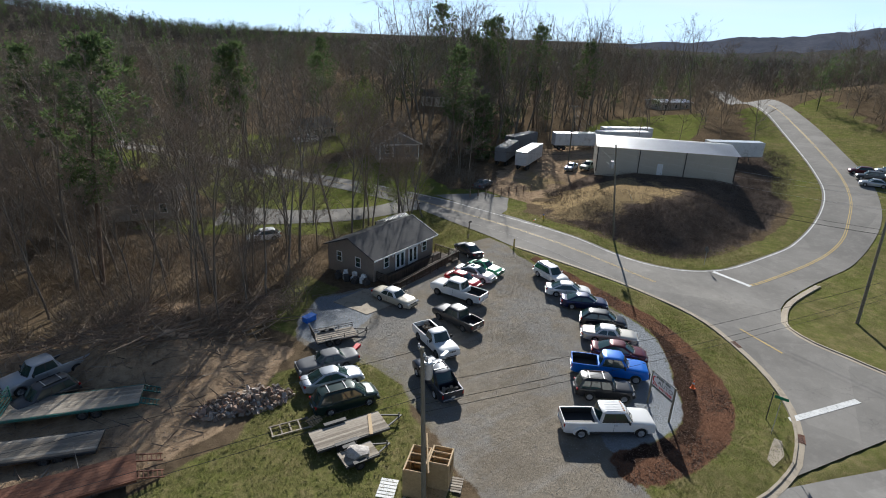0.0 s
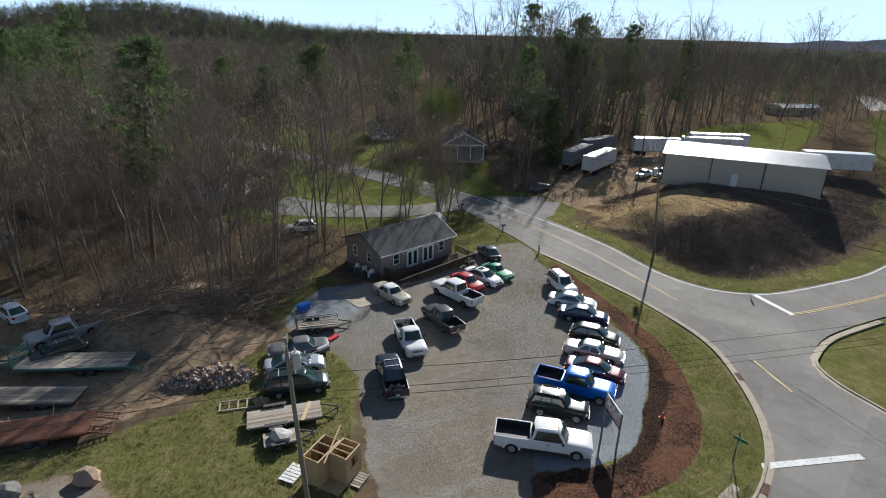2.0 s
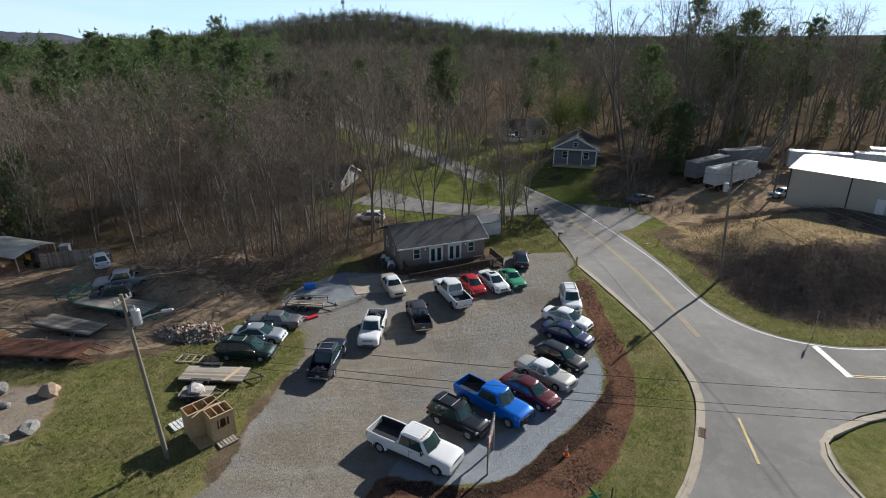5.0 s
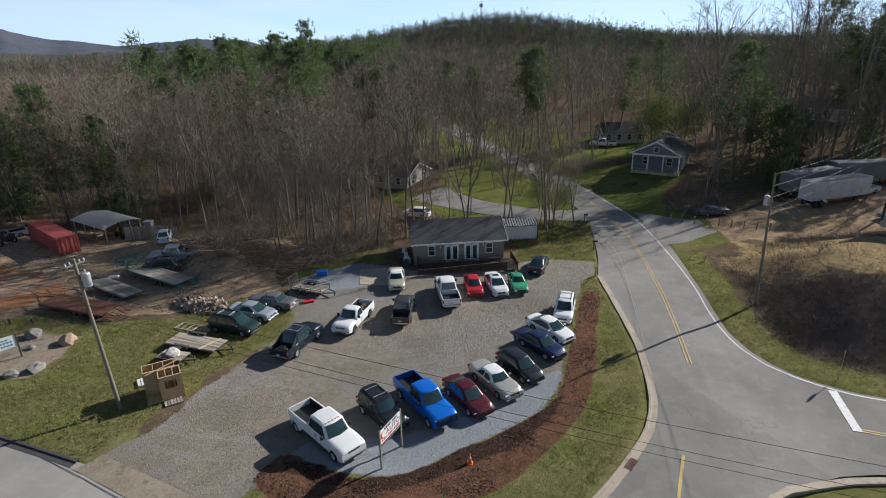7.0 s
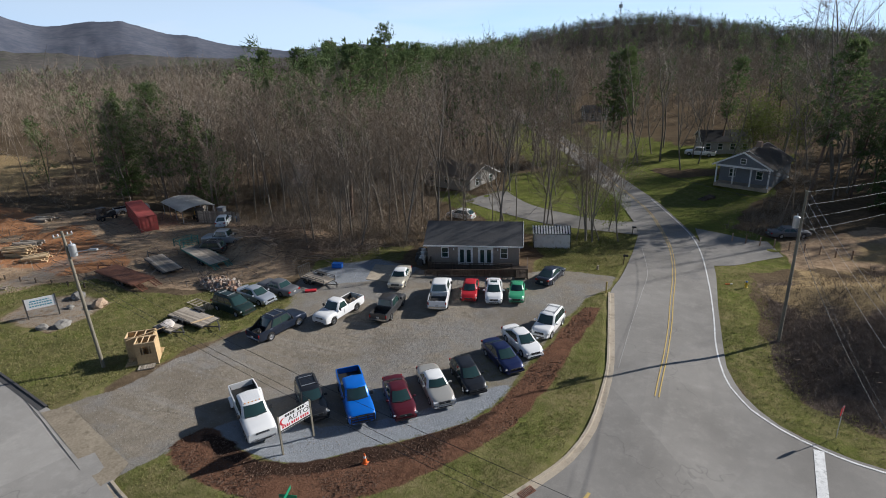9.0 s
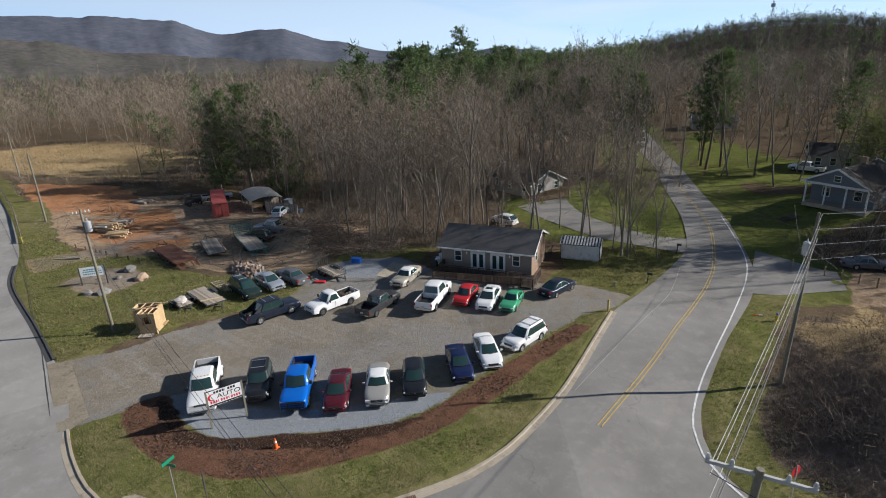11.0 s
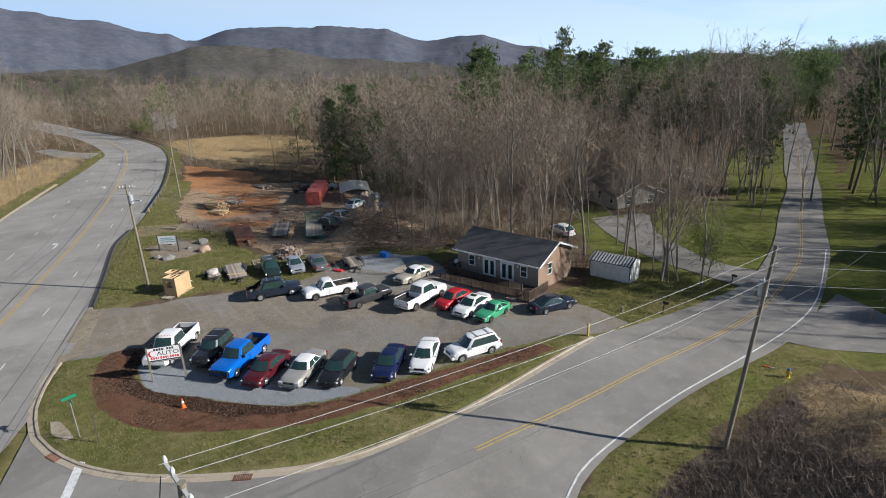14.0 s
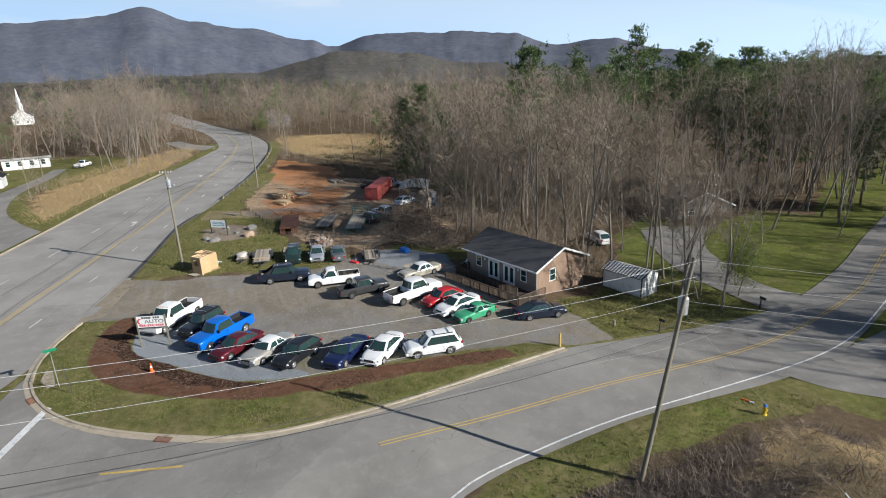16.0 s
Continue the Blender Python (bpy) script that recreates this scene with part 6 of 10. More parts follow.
part("landing", boxes((HW - 0.4, -3.5, FZ - 0.09, HW + 1.0, -1.985, FZ - 0.03)), M_DECK, deck)
railing((0.2, -3.42, -0.12), (HW - 0.4, -3.42, FZ))
railing((HW - 0.4, -3.42, FZ), (HW + 0.9, -3.42, FZ), boards=False)

slab_pts = [(26.35, 43.42), (30.89, 43.85), (29.59, 48.82), (25.06, 47.95)]
sb = bmesh.new()
sv = [sb.verts.new((a, b, hs(a, b) + 0.05)) for a, b in slab_pts]
sb.faces.new(sv)
ext = bmesh.ops.extrude_face_region(sb, geom=sb.faces[:])
bmesh.ops.translate(sb, verts=[v for v in ext["geom"] if isinstance(v, bmesh.types.BMVert)], vec=(0, 0, -0.12))
tagged(new("pavement_slab", bm_mesh("slab", sb, M_CONCRETE)), "pale concrete slab beside the deck", "slab", kind="structure")

# ---------------------------------------------------------------- signs and street furniture
M_SIGN_WHITE = mat("sign white", (0.72, 0.72, 0.72), (0.82, 0.82, 0.82), 10, 1, 0.45, 0)
M_SIGN_RED = mat("sign red", (0.5, 0.02, 0.03), (0.6, 0.03, 0.04), 10, 1, 0.5, 0)
M_SIGN_BLACK = mat("sign black", (0.01, 0.01, 0.01), (0.03, 0.03, 0.03), 10, 1, 0.5, 0)
M_SIGN_GREEN = mat("sign green", (0.01, 0.16, 0.08), (0.015, 0.22, 0.11), 10, 1, 0.4, 0)
M_ORANGE = mat("cone orange", (0.75, 0.12, 0.02), (0.85, 0.18, 0.03), 10, 1, 0.5, 0)
M_YELLOWP = mat("yellow paint", (0.6, 0.42, 0.03), (0.75, 0.52, 0.05), 10, 1, 0.5, 0)
M_RAW = mat("weathered planks", (0.22, 0.185, 0.145), (0.42, 0.365, 0.295), 10, 0.8, 0.9, 0.004, island=0.5, stretch=(0.3, 1, 1))
M_PLY = mat("plywood", (0.37, 0.255, 0.13), (0.54, 0.39, 0.215), 6, 0.7, 0.85, 0.002)
M_LUMBER = mat("fresh lumber", (0.40, 0.285, 0.155), (0.58, 0.43, 0.26), 10, 0.9, 0.85, 0.002, island=0.4)
M_RUST = mat("rusty orange steel", (0.09, 0.04, 0.025), (0.22, 0.09, 0.05), 7, 0.7, 0.8, 0.003, grime=(0.09, 0.05, 0.035))
M_TEAL = mat("teal green paint", (0.02, 0.10, 0.085), (0.05, 0.19, 0.16), 8, 0.8, 0.6, 0.002, grime=(0.1, 0.07, 0.05))
M_DARKSTEEL = mat("dark steel", (0.03, 0.03, 0.03), (0.09, 0.085, 0.08), 10, 1, 0.6, 0.002)
M_ROCK = mat("grey rock", (0.12, 0.115, 0.105), (0.30, 0.285, 0.26), 5, 0.9, 0.95, 0.03)
M_TANROCK = mat("tan rock", (0.26, 0.18, 0.12), (0.42, 0.31, 0.22), 5, 0.9, 0.95, 0.03)
M_CONTAINER = mat("red container paint", (0.28, 0.05, 0.045), (0.40, 0.09, 0.075), 6, 0.5, 0.6, 0.002, grime=(0.2, 0.08, 0.06))
M_TRAILER = mat("white trailer sheet", (0.55, 0.55, 0.54), (0.7, 0.7, 0.69), 6, 0.4, 0.5, 0.001, grime=(0.38, 0.36, 0.33))

ux = Vector((33.98 - 33.25, 17.04 - 14.93, 0)).normalized()
sign_deg = math.degrees(math.atan2(ux.y, ux.x))
sg = thing("sign_board", "white dealer sign with red crescent on wooden posts", "sign", pose(35.85, 15.95, hs(35.85, 15.95), 0, 0, sign_deg))
part("panel", boxes((0, -0.03, 1.75, 2.45, 0.03, 2.98)), M_SIGN_WHITE, sg)
part("panel_frame", boxes((-0.02, -0.04, 2.96, 2.47, 0.04, 3.0), (-0.02, -0.04, 1.72, 2.47, 0.04, 1.76)), M_SIGN_BLACK, sg)
for q in (0.0, 2.45):
    part("post", boxes((q - 0.06, -0.05, -0.3, q + 0.06, 0.05, 3.02)), M_WOOD_POLE, sg)


def lettering(word, size, material, parent, m, depth=0.004):
    cu = bpy.data.curves.new("word", "FONT")
    cu.body, cu.size, cu.extrude, cu.align_x = word, size, depth, "CENTER"
    tmp = bpy.data.objects.new("word", cu)
    me = bpy.data.meshes.new_from_object(tmp)
    bpy.data.objects.remove(tmp)
    me.materials.clear()
    me.materials.append(material)
    ob = part("lettering", me, None, parent)
    ob.matrix_local = m
    return ob


for face in (1, -1):
    base = pose(1.225, -0.034, 0, 90, 0, 0) if face == 1 else pose(1.225, 0.034, 0, 90, 0, 180)
    at = lambda x, z: base @ Matrix.Translation((x, z, 0.003))
    o = lettering("AUTO", 0.47, M_SIGN_BLACK, sg, at(0.28, 2.28))
    o.scale = (1.25, 1, 1)
    for k in range(8):
        part("name_bar", boxes((-0.72 + k * 0.19, 2.70, 0.001, -0.72 + k * 0.19 + (0.14 if k != 4 else 0.02), 2.88, 0.006)), M_SIGN_BLACK, sg).matrix_local = base
    for k in range(12):
        part("number_bar", boxes((-1.02 + k * 0.175, 1.98, 0.001, -1.02 + k * 0.175 + (0.12 if k not in (3, 7) else 0.06), 2.17, 0.006)), M_SIGN_RED, sg).matrix_local = base
    part("foot_bar", boxes((-1.15, 1.79, 0.001, 1.15, 1.90, 0.006)), M_SIGN_BLACK, sg).matrix_local = base
    cres = bmesh.new()
    outer = [(0.27 * math.cos(a), 0.27 * math.sin(a)) for a in np.linspace(0.9, 5.38, 14)]
    inner = [(0.09 + 0.22 * math.cos(a), 0.22 * math.sin(a)) for a in np.linspace(5.2, 1.08, 14)]
    lo = [cres.verts.new((a - 0.88, b + 2.46, 0.002)) for a, b in outer]
    hi = [cres.verts.new((a - 0.88, b + 2.46, 0.002)) for a, b in inner[::-1]]
    for k in range(13):
        cres.faces.new((lo[k], lo[k + 1], hi[k + 1], hi[k]))
    part("crescent", cres, M_SIGN_RED, sg, "red crescent").matrix_local = base @ Matrix.Translation((0, 0, 0.003))

bx, by = 0.3, 23.1
bd = thing("sign_board", "small white business board on dark posts", "sign", pose(bx - 0.5, by - 0.3, hs(bx, by), 0, 0, 55))
part("panel", boxes((0, -0.03, 1.0, 2.5, 0.03, 2.1)), M_SIGN_WHITE, bd)
for q in (-0.05, 2.55):
    part("post", boxes((q - 0.06, -0.06, -0.2, q + 0.06, 0.06, 2.2)), M_DARKSTEEL, bd)
M_TEAL_INK = mat("teal sign ink", (0.03, 0.22, 0.3), (0.05, 0.3, 0.4), 10, 1, 0.5, 0)
for zz, x0, x1 in ((1.75, 0.4, 2.0), (1.5, 0.3, 2.2), (1.22, 0.3, 2.2)):
    k = x0
    while k < x1:
        w_ = 0.12 + 0.1 * ((k * 7.3) % 1)
        part("text_bar", boxes((k, -0.036, zz, min(k + w_, x1), -0.032, zz + 0.13)), M_TEAL_INK, bd)
        k += w_ + 0.06

cone = thing("traffic_cone", "orange traffic cone with white band on mulch", "traffic cone", pose(41.4, 17.1, hs(41.4, 17.1) + 0.1))
part("base", rounded(boxes((-0.2, -0.2, 0, 0.2, 0.2, 0.04)), 0.015), M_ORANGE, cone)
part("body", tube(bmesh.new(), [(0, 0, 0.04), (0, 0, 0.4), (0, 0, 0.75)], [0.15, 0.09, 0.035], 14), M_ORANGE, cone, smooth=True)
part("band", tube(bmesh.new(), [(0, 0, 0.42), (0, 0, 0.56)], [0.094, 0.073], 14), M_SIGN_WHITE, cone)

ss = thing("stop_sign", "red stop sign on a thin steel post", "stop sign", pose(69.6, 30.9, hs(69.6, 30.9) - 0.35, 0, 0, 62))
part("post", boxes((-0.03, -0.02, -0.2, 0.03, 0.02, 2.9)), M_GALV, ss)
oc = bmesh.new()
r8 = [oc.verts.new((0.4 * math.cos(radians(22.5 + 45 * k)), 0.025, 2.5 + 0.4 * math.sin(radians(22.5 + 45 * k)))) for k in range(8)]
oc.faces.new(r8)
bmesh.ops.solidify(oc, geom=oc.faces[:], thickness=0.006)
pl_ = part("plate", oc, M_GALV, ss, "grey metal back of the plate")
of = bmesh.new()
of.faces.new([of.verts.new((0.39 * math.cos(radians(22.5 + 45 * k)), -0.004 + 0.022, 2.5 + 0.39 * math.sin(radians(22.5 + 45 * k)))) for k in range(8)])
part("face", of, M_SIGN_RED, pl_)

st = thing("street_sign", "green street name blades on a steel post", "street sign", pose(40.7, 10.6, hs(40.7, 10.6), 0, 0, 15))
part("post", tube(bmesh.new(), [(0, 0, -0.2), (0, 0, 2.9)], 0.026, 8), M_GALV, st)
part("name_blade", boxes((-0.5, -0.012, 2.9, 0.5, 0.012, 3.12)), M_SIGN_GREEN, st)
part("name_blade", boxes((-0.012, -0.45, 3.13, 0.012, 0.45, 3.35)), M_SIGN_GREEN, st)
sp_ = thing("steel_post", "thin bare steel sign post in the grass", "post", pose(42.2, 11.6, hs(42.2, 11.6)))
part("post", boxes((-0.03, -0.03, -0.2, 0.03, 0.03, 2.6)), M_DARKSTEEL, sp_)

mk = thing("marker_post", "yellow-brown square marker post at the kerb end", "post", pose(52.3, 48.4, hs(52.3, 48.4)))
part("post", rounded(boxes((-0.08, -0.08, -0.2, 0.08, 0.08, 1.35)), 0.012), mat("yellow wood", (0.38, 0.27, 0.08), (0.5, 0.38, 0.14), 8, 1, 0.9, 0.002), mk)


def mailbox(x, y, deg, lean=0):
    mb = thing("mailbox", "black mailbox on a dark wooden post", "mailbox", pose(x, y, hs(x, y), 0, lean, deg), "mailboxes")
    part("post", boxes((-0.05, -0.05, -0.2, 0.05, 0.05, 1.1)), M_DECK, mb)
    arch = bmesh.new()
    prof = [(-0.09, 1.1), (0.09, 1.1), (0.09, 1.24), (0.06, 1.31), (0, 1.34), (-0.06, 1.31), (-0.09, 1.24)]
    a, b = [arch.verts.new((-0.15, p, q)) for p, q in prof], [arch.verts.new((0.4, p, q)) for p, q in prof]
    arch.faces.new(a[::-1]), arch.faces.new(b)
    for k in range(7):
        arch.faces.new((a[k], a[(k + 1) % 7], b[(k + 1) % 7], b[k]))
    part("box", arch, M_SIGN_BLACK, mb)


for mx, my, ma in [(53.03, 58.32, 10.8), (52.92, 70.85, 10.8)]:
    mailbox(mx, my, ma, 4)
stp = thing("stump", "small weathered wooden stump in the grass", "stump", pose(50.4, 55.5, hs(50.4, 55.5)))
part("trunk", tube(bmesh.new(), [(0, 0, -0.1), (0.02, 0, 0.3), (0.06, 0, 0.55)], [0.16, 0.12, 0.11], 9), M_RAW, stp)
hy = thing("hydrant", "yellow fire hydrant with blue cap", "hydrant", pose(65.9, 55.3, hs(65.9, 55.3)))
part("barrel", tube(bmesh.new(), [(0, 0, -0.1), (0, 0, 0.05), (0, 0, 0.08), (0, 0, 0.6), (0, 0, 0.66)], [0.17, 0.17, 0.11, 0.11, 0.14], 12), M_YELLOWP, hy, smooth=True)
part("cap", tube(bmesh.new(), [(0, 0, 0.66), (0, 0, 0.76), (0, 0, 0.82)], [0.14, 0.10, 0.03], 12), mat("blue cap", (0.03, 0.12, 0.4), (0.05, 0.16, 0.5), 10, 1, 0.4, 0), hy)
part("nozzle", tube(bmesh.new(), [(-0.2, 0, 0.45), (0.2, 0, 0.45)], 0.06, 10), M_YELLOWP, hy)
bo = thing("marker_tube", "orange and white plastic marker lying on grass", "marker", pose(64.3, 55.7, hs(64.3, 55.7) + 0.06, 0, 90, 20))
part("tube", tube(bmesh.new(), [(0, 0, -0.4), (0, 0, 0.1)], 0.06, 10), M_ORANGE, bo)
part("band", tube(bmesh.new(), [(0, 0, 0.1), (0, 0, 0.4)], 0.06, 10), M_SIGN_WHITE, bo)
# storm drain grates in the gutter
for gx_, gy_, ga in [(51.62, 18.35, 62.64), (42.0, 9.05, 27)]:
    dg = thing("drain_grate", "rusty iron drain grate in the gutter", "drain", pose(gx_, gy_, hs(gx_, gy_) + 0.085, 0, 0, ga / 1.08), "drain grates")
    part("frame", boxes((-0.55, -0.28, -0.03, 0.55, -0.22, 0.01), (-0.55, 0.22, -0.03, 0.55, 0.28, 0.01), (-0.55, -0.22, -0.03, -0.5, 0.22, 0.01), (0.5, -0.22, -0.03, 0.55, 0.22, 0.01)), M_RUST, dg)
    for k in range(9):
        part("bar", boxes((-0.46 + k * 0.108, -0.22, -0.03, -0.41 + k * 0.108, 0.22, 0.006)), M_RUST, dg)

# guardrail along the main road
GR = [(-25.92, 25.49), (-38.88, 29.16), (-54, 33.26), (-75.6, 38.12), (-98.28, 42.55), (-118.8, 44.93), (-133.92, 45.36), (-151.2, 44.06), (-178.2, 40.5), (-205.2, 35.64)]
grp = dense([(q, q) for q in GR], 2.0)[:, 0]
guard = thing("guardrail", "dark weathered steel guardrail on posts along the bend", "guardrail")
gd = np.gradient(grp, axis=0)
gn = np.stack([-gd[:, 1], gd[:, 0]], -1) / np.hypot(gd[:, 0], gd[:, 1])[:, None]
prof = [(0, 0.45), (0.05, 0.5), (0.05, 0.55), (0, 0.6), (0.05, 0.66), (0.05, 0.72), (0, 0.77)]
vv = [(q[0] + n_[0] * o, q[1] + n_[1] * o, hs(q[0], q[1]) + z) for q, n_ in zip(grp, gn) for o, z in prof]
ff = [(i * 7 + j, i * 7 + j + 1, (i + 1) * 7 + j + 1, (i + 1) * 7 + j) for i in range(len(grp) - 1) for j in range(6)]
rail_me = mesh_of("rail", vv, ff, mat("dark weathered rail", (0.05, 0.055, 0.065), (0.13, 0.135, 0.15), 6, 0.5, 0.6, 0.002, metal=0.3))
part("rail", rail_me, None, guard)
for k, q in enumerate(grp[::2]):
    part("post", boxes((q[0] - 0.08, q[1] - 0.08, hs(q[0], q[1]) - 0.3, q[0] + 0.08, q[1] + 0.08, hs(q[0], q[1]) + 0.75)), M_WOOD_POLE, guard)
part("end_marker", boxes((grp[0][0] - 0.3, grp[0][1] - 0.06, hs(*grp[0]) + 0.35, grp[0][0] + 0.3, grp[0][1] + 0.02, hs(*grp[0]) + 0.9)), M_YELLOWP, guard, "yellow end marker")
for q in (grp[28], grp[31]):
    part("marker", boxes((q[0] - 0.25, q[1] - 0.06, hs(*q) + 0.35, q[0] + 0.25, q[1] + 0.07, hs(*q) + 0.95)), M_YELLOWP, guard, "yellow marker")

# ---------------------------------------------------------------- trailers
def trailer(x, y, deg, length, width, label, deck_mat, frame_mat, height=0.65, planks=8, hitch=1.6, ramp=False, rack=False, wheels=2, r=0.36, loose=False, along=True):
    t = thing("flatbed_trailer", label, "trailer", pose(x, y, hs(x, y), 0, 0, deg), "trailers in the yard")
    L2, w2 = length / 2, width / 2
    fr = bmesh.new()
    for s in (-1, 1):
        box(fr, -L2, s * w2 - 0.05, height - 0.2, L2, s * w2 + 0.05, height - 0.02)
    for k in range(5):
        q = -L2 + (length - 0.08) * k / 4
        box(fr, q, -w2 + 0.05, height - 0.17, q + 0.08, w2 - 0.05, height - 0.05)
    part("frame", fr, frame_mat, t)
    n = planks
    for k in range(n):
        if along:
            a = -w2 + 0.06 + k * (width - 0.12) / n
            part("plank", boxes((-L2, a + 0.006, height - 0.045, L2, a + (width - 0.12) / n - 0.006, height)), deck_mat, t)
        else:
            a = -L2 + k * length / n
            part("plank", boxes((a + 0.006, -w2 + 0.06, height - 0.045, a + length / n - 0.006, w2 - 0.06, height)), deck_mat, t)
    hb = bmesh.new()
    for s in (-1, 1):
        bar(hb, (L2, s * w2 * 0.7, height - 0.12), (L2 + hitch, 0, height - 0.15), 0.09)
    bar(hb, (L2 + hitch - 0.2, 0, 0), (L2 + hitch - 0.2, 0, height + 0.15), 0.07)
    part("hitch", hb, frame_mat, t)
    key = (round(r, 2), True)
    if key not in WHEELS:
        WHEELS[key] = wheel_mesh(r, 0.24, True)
    for s in (-1, 1):
        for k in range(wheels):
            q = -0.12 * length + (k - (wheels - 1) / 2) * (2 * r + 0.12)
            wh = part("wheel", WHEELS[key][0], None, t)
            wh.location = (q, s * (w2 + (0.14 if width < 2.2 else -0.2)), r)
            part("rim", WHEELS[key][1], None, wh)
        if width < 2.2:
            f = boxes((-0.12 * length - wheels * r - 0.15, min(s * w2, s * (w2 + 0.3)), 2 * r + 0.05, -0.12 * length + wheels * r + 0.15, max(s * w2, s * (w2 + 0.3)), 2 * r + 0.1))
            part("fender", f, frame_mat, t)
    if ramp:
        for s in (-1, 1):
            rp = part("ramp", bar(bmesh.new(), (-L2, s * (w2 - 0.1), height - 0.05), (-L2 - 1.5, s * (w2 - 0.1), 0.35), 0.08), frame_mat, t, "slatted loading ramp")
            part("ramp_rail", bar(bmesh.new(), (-L2, s * (w2 - 0.75), height - 0.05), (-L2 - 1.5, s * (w2 - 0.75), 0.35), 0.08), frame_mat, rp)
            for k in range(6):
                f_ = (k + 0.5) / 6
                z_ = height - 0.05 - (height - 0.4) * f_
                part("ramp_slat", bar(bmesh.new(), (-L2 - 1.5 * f_, s * (w2 - 0.14), z_), (-L2 - 1.5 * f_, s * (w2 - 0.71), z_), 0.06), frame_mat, rp)
    if rack:
        for s in (-1, 1):
            part("rack_post", bar(bmesh.new(), (L2, s * w2, height), (L2, s * w2, height + 1.3), 0.09), frame_mat, t, "teal steel post")
            part("rack_post", bar(bmesh.new(), (L2 + 2.2, s * w2, height - 0.1), (L2 + 2.2, s * w2, height + 0.9), 0.09), frame_mat, t, "teal steel post")
            for z in (0.45, 0.9):
                part("rack_rail", bar(bmesh.new(), (L2 + 0.05, s * w2, height + z), (L2 + 2.15, s * w2, height + z), 0.06), frame_mat, t)
        for z in (0.15, 0.45, 0.75, 1.05, 1.3):
            part("rack_rail", bar(bmesh.new(), (L2, -w2 + 0.04, height + z), (L2, w2 - 0.04, height + z), 0.06), frame_mat, t)
        for z in (0.45, 0.9):
            part("rack_rail", bar(bmesh.new(), (L2 + 2.2, -w2 + 0.04, height + z), (L2 + 2.2, w2 - 0.04, height + z), 0.06), frame_mat, t)
    return t


trailer(1.4, 44.3, 158, 9.0, 2.5, "teal green gooseneck flatbed trailer with slatted rack", M_RAW, M_TEAL, 0.95, 9, 2.4, True, True, 2, 0.4)
trailer(-1.2, 40.0, 156, 7.2, 2.3, "brown plank flatbed trailer on dark frame", M_RAW, M_DARKSTEEL, 0.8, 9, 2.6, False, False, 2, 0.38)
trailer(-0.8, 34.2, 169, 8.4, 2.5, "rusty orange equipment trailer with loading ramps", M_RUST, M_RUST, 0.85, 9, 2.0, True, False, 2, 0.4)
trailer(15.7, 28.4, -9, 5.2, 2.0, "grey plank car trailer with black fenders", M_RAW, M_DARKSTEEL, 0.6, 9, 1.4, False, False, 2, 0.33)
lp = thing("loose_plank", "pale new plank lying across the trailer deck", "plank", pose(17.2, 28.1, hs(15.7, 28.4) + 0.63, 0, 0, 62))
part("board", boxes((-1.1, -0.12, -0.025, 1.1, 0.12, 0.025)), M_LUMBER, lp)
ut = trailer(21.5, 41.0, -12, 3.8, 1.7, "black utility trailer with mesh tailgate", M_RAW, M_DARKSTEEL, 0.55, 7, 1.3, False, False, 2, 0.32)
for s in (-0.85, 0.85):
    for z in (0.75, 0.95):
        part("side_rail", bar(bmesh.new(), (-1.9, s, z), (1.9, s, z), 0.05), M_DARKSTEEL, ut)
    for q in (-1.9, -0.6, 0.6, 1.9):
        part("side_post", bar(bmesh.new(), (q, s, 0.5), (q, s, 0.95), 0.05), M_DARKSTEEL, ut)
gate = part("tailgate", bar(bmesh.new(), (-2.15, -0.87, 1.7), (-2.15, 0.87, 1.7), 0.05), M_DARKSTEEL, ut)
for k in range(7):
    part("gate_bar", bar(bmesh.new(), (-1.95, -0.85 + k * 0.28, 0.5), (-2.15, -0.85 + k * 0.28, 1.7), 0.04), M_DARKSTEEL, gate)
trailer(15.0, 26.0, -6, 2.4, 1.4, "small trailer heaped with scrap under a tarp", M_RAW, M_DARKSTEEL, 0.5, 5, 1.1, False, False, 1, 0.3)


def boulder(name, label, x, y, size, material, seed, flat=0.7, category="rock", group="rocks by the board", z=None):
    rg = random.Random(seed)
    bm = bmesh.new()
    bmesh.ops.create_icosphere(bm, subdivisions=2, radius=size)
    o = Vector((rg.random() * 50, rg.random() * 50, 0))
    for v in bm.verts:
        v.co *= 1 + 0.45 * noise.noise(v.co * (1.3 / size) + o)
        v.co.z *= flat
        v.co.x *= 1.25
    ob = new(name, bm_mesh(name, bm, material))
    ob.matrix_world = pose(x, y, (hs(x, y) if z is None else z) + size * flat * 0.45, 0, 0, rg.random() * 360)
    return tagged(ob, label, category, group)


for k, (rx, ry, rs) in enumerate([(3.35, 27.76, 0.81), (4.43, 23.11, 0.65), (3.13, 21.92, 0.54), (-0.86, 28.51, 0.76), (0.97, 26.24, 0.38), (9.07, 48.17, 0.65), (10.15, 47.74, 0.43), (-2.59, 24.84, 0.43)]):
    boulder("boulder", "large tan landscaping boulder on grass" if k in (0, 5) else "grey angular landscaping boulder", rx, ry, rs / 1.08, M_TANROCK if k in (0, 5, 6) else M_ROCK, k)
boulder("scrap_heap", "heap of pale scrap boards and tarp on trailer", 15.0, 26.0, 0.62, mat("pale tarp", (0.3, 0.26, 0.23), (0.62, 0.58, 0.54), 9, 2.5, 0.8, 0.02), 31, 0.55, "scrap", "scrap", hs(15, 26) + 0.5)

# ---------------------------------------------------------------- plywood playhouse
pz = hs(17, 21.5)
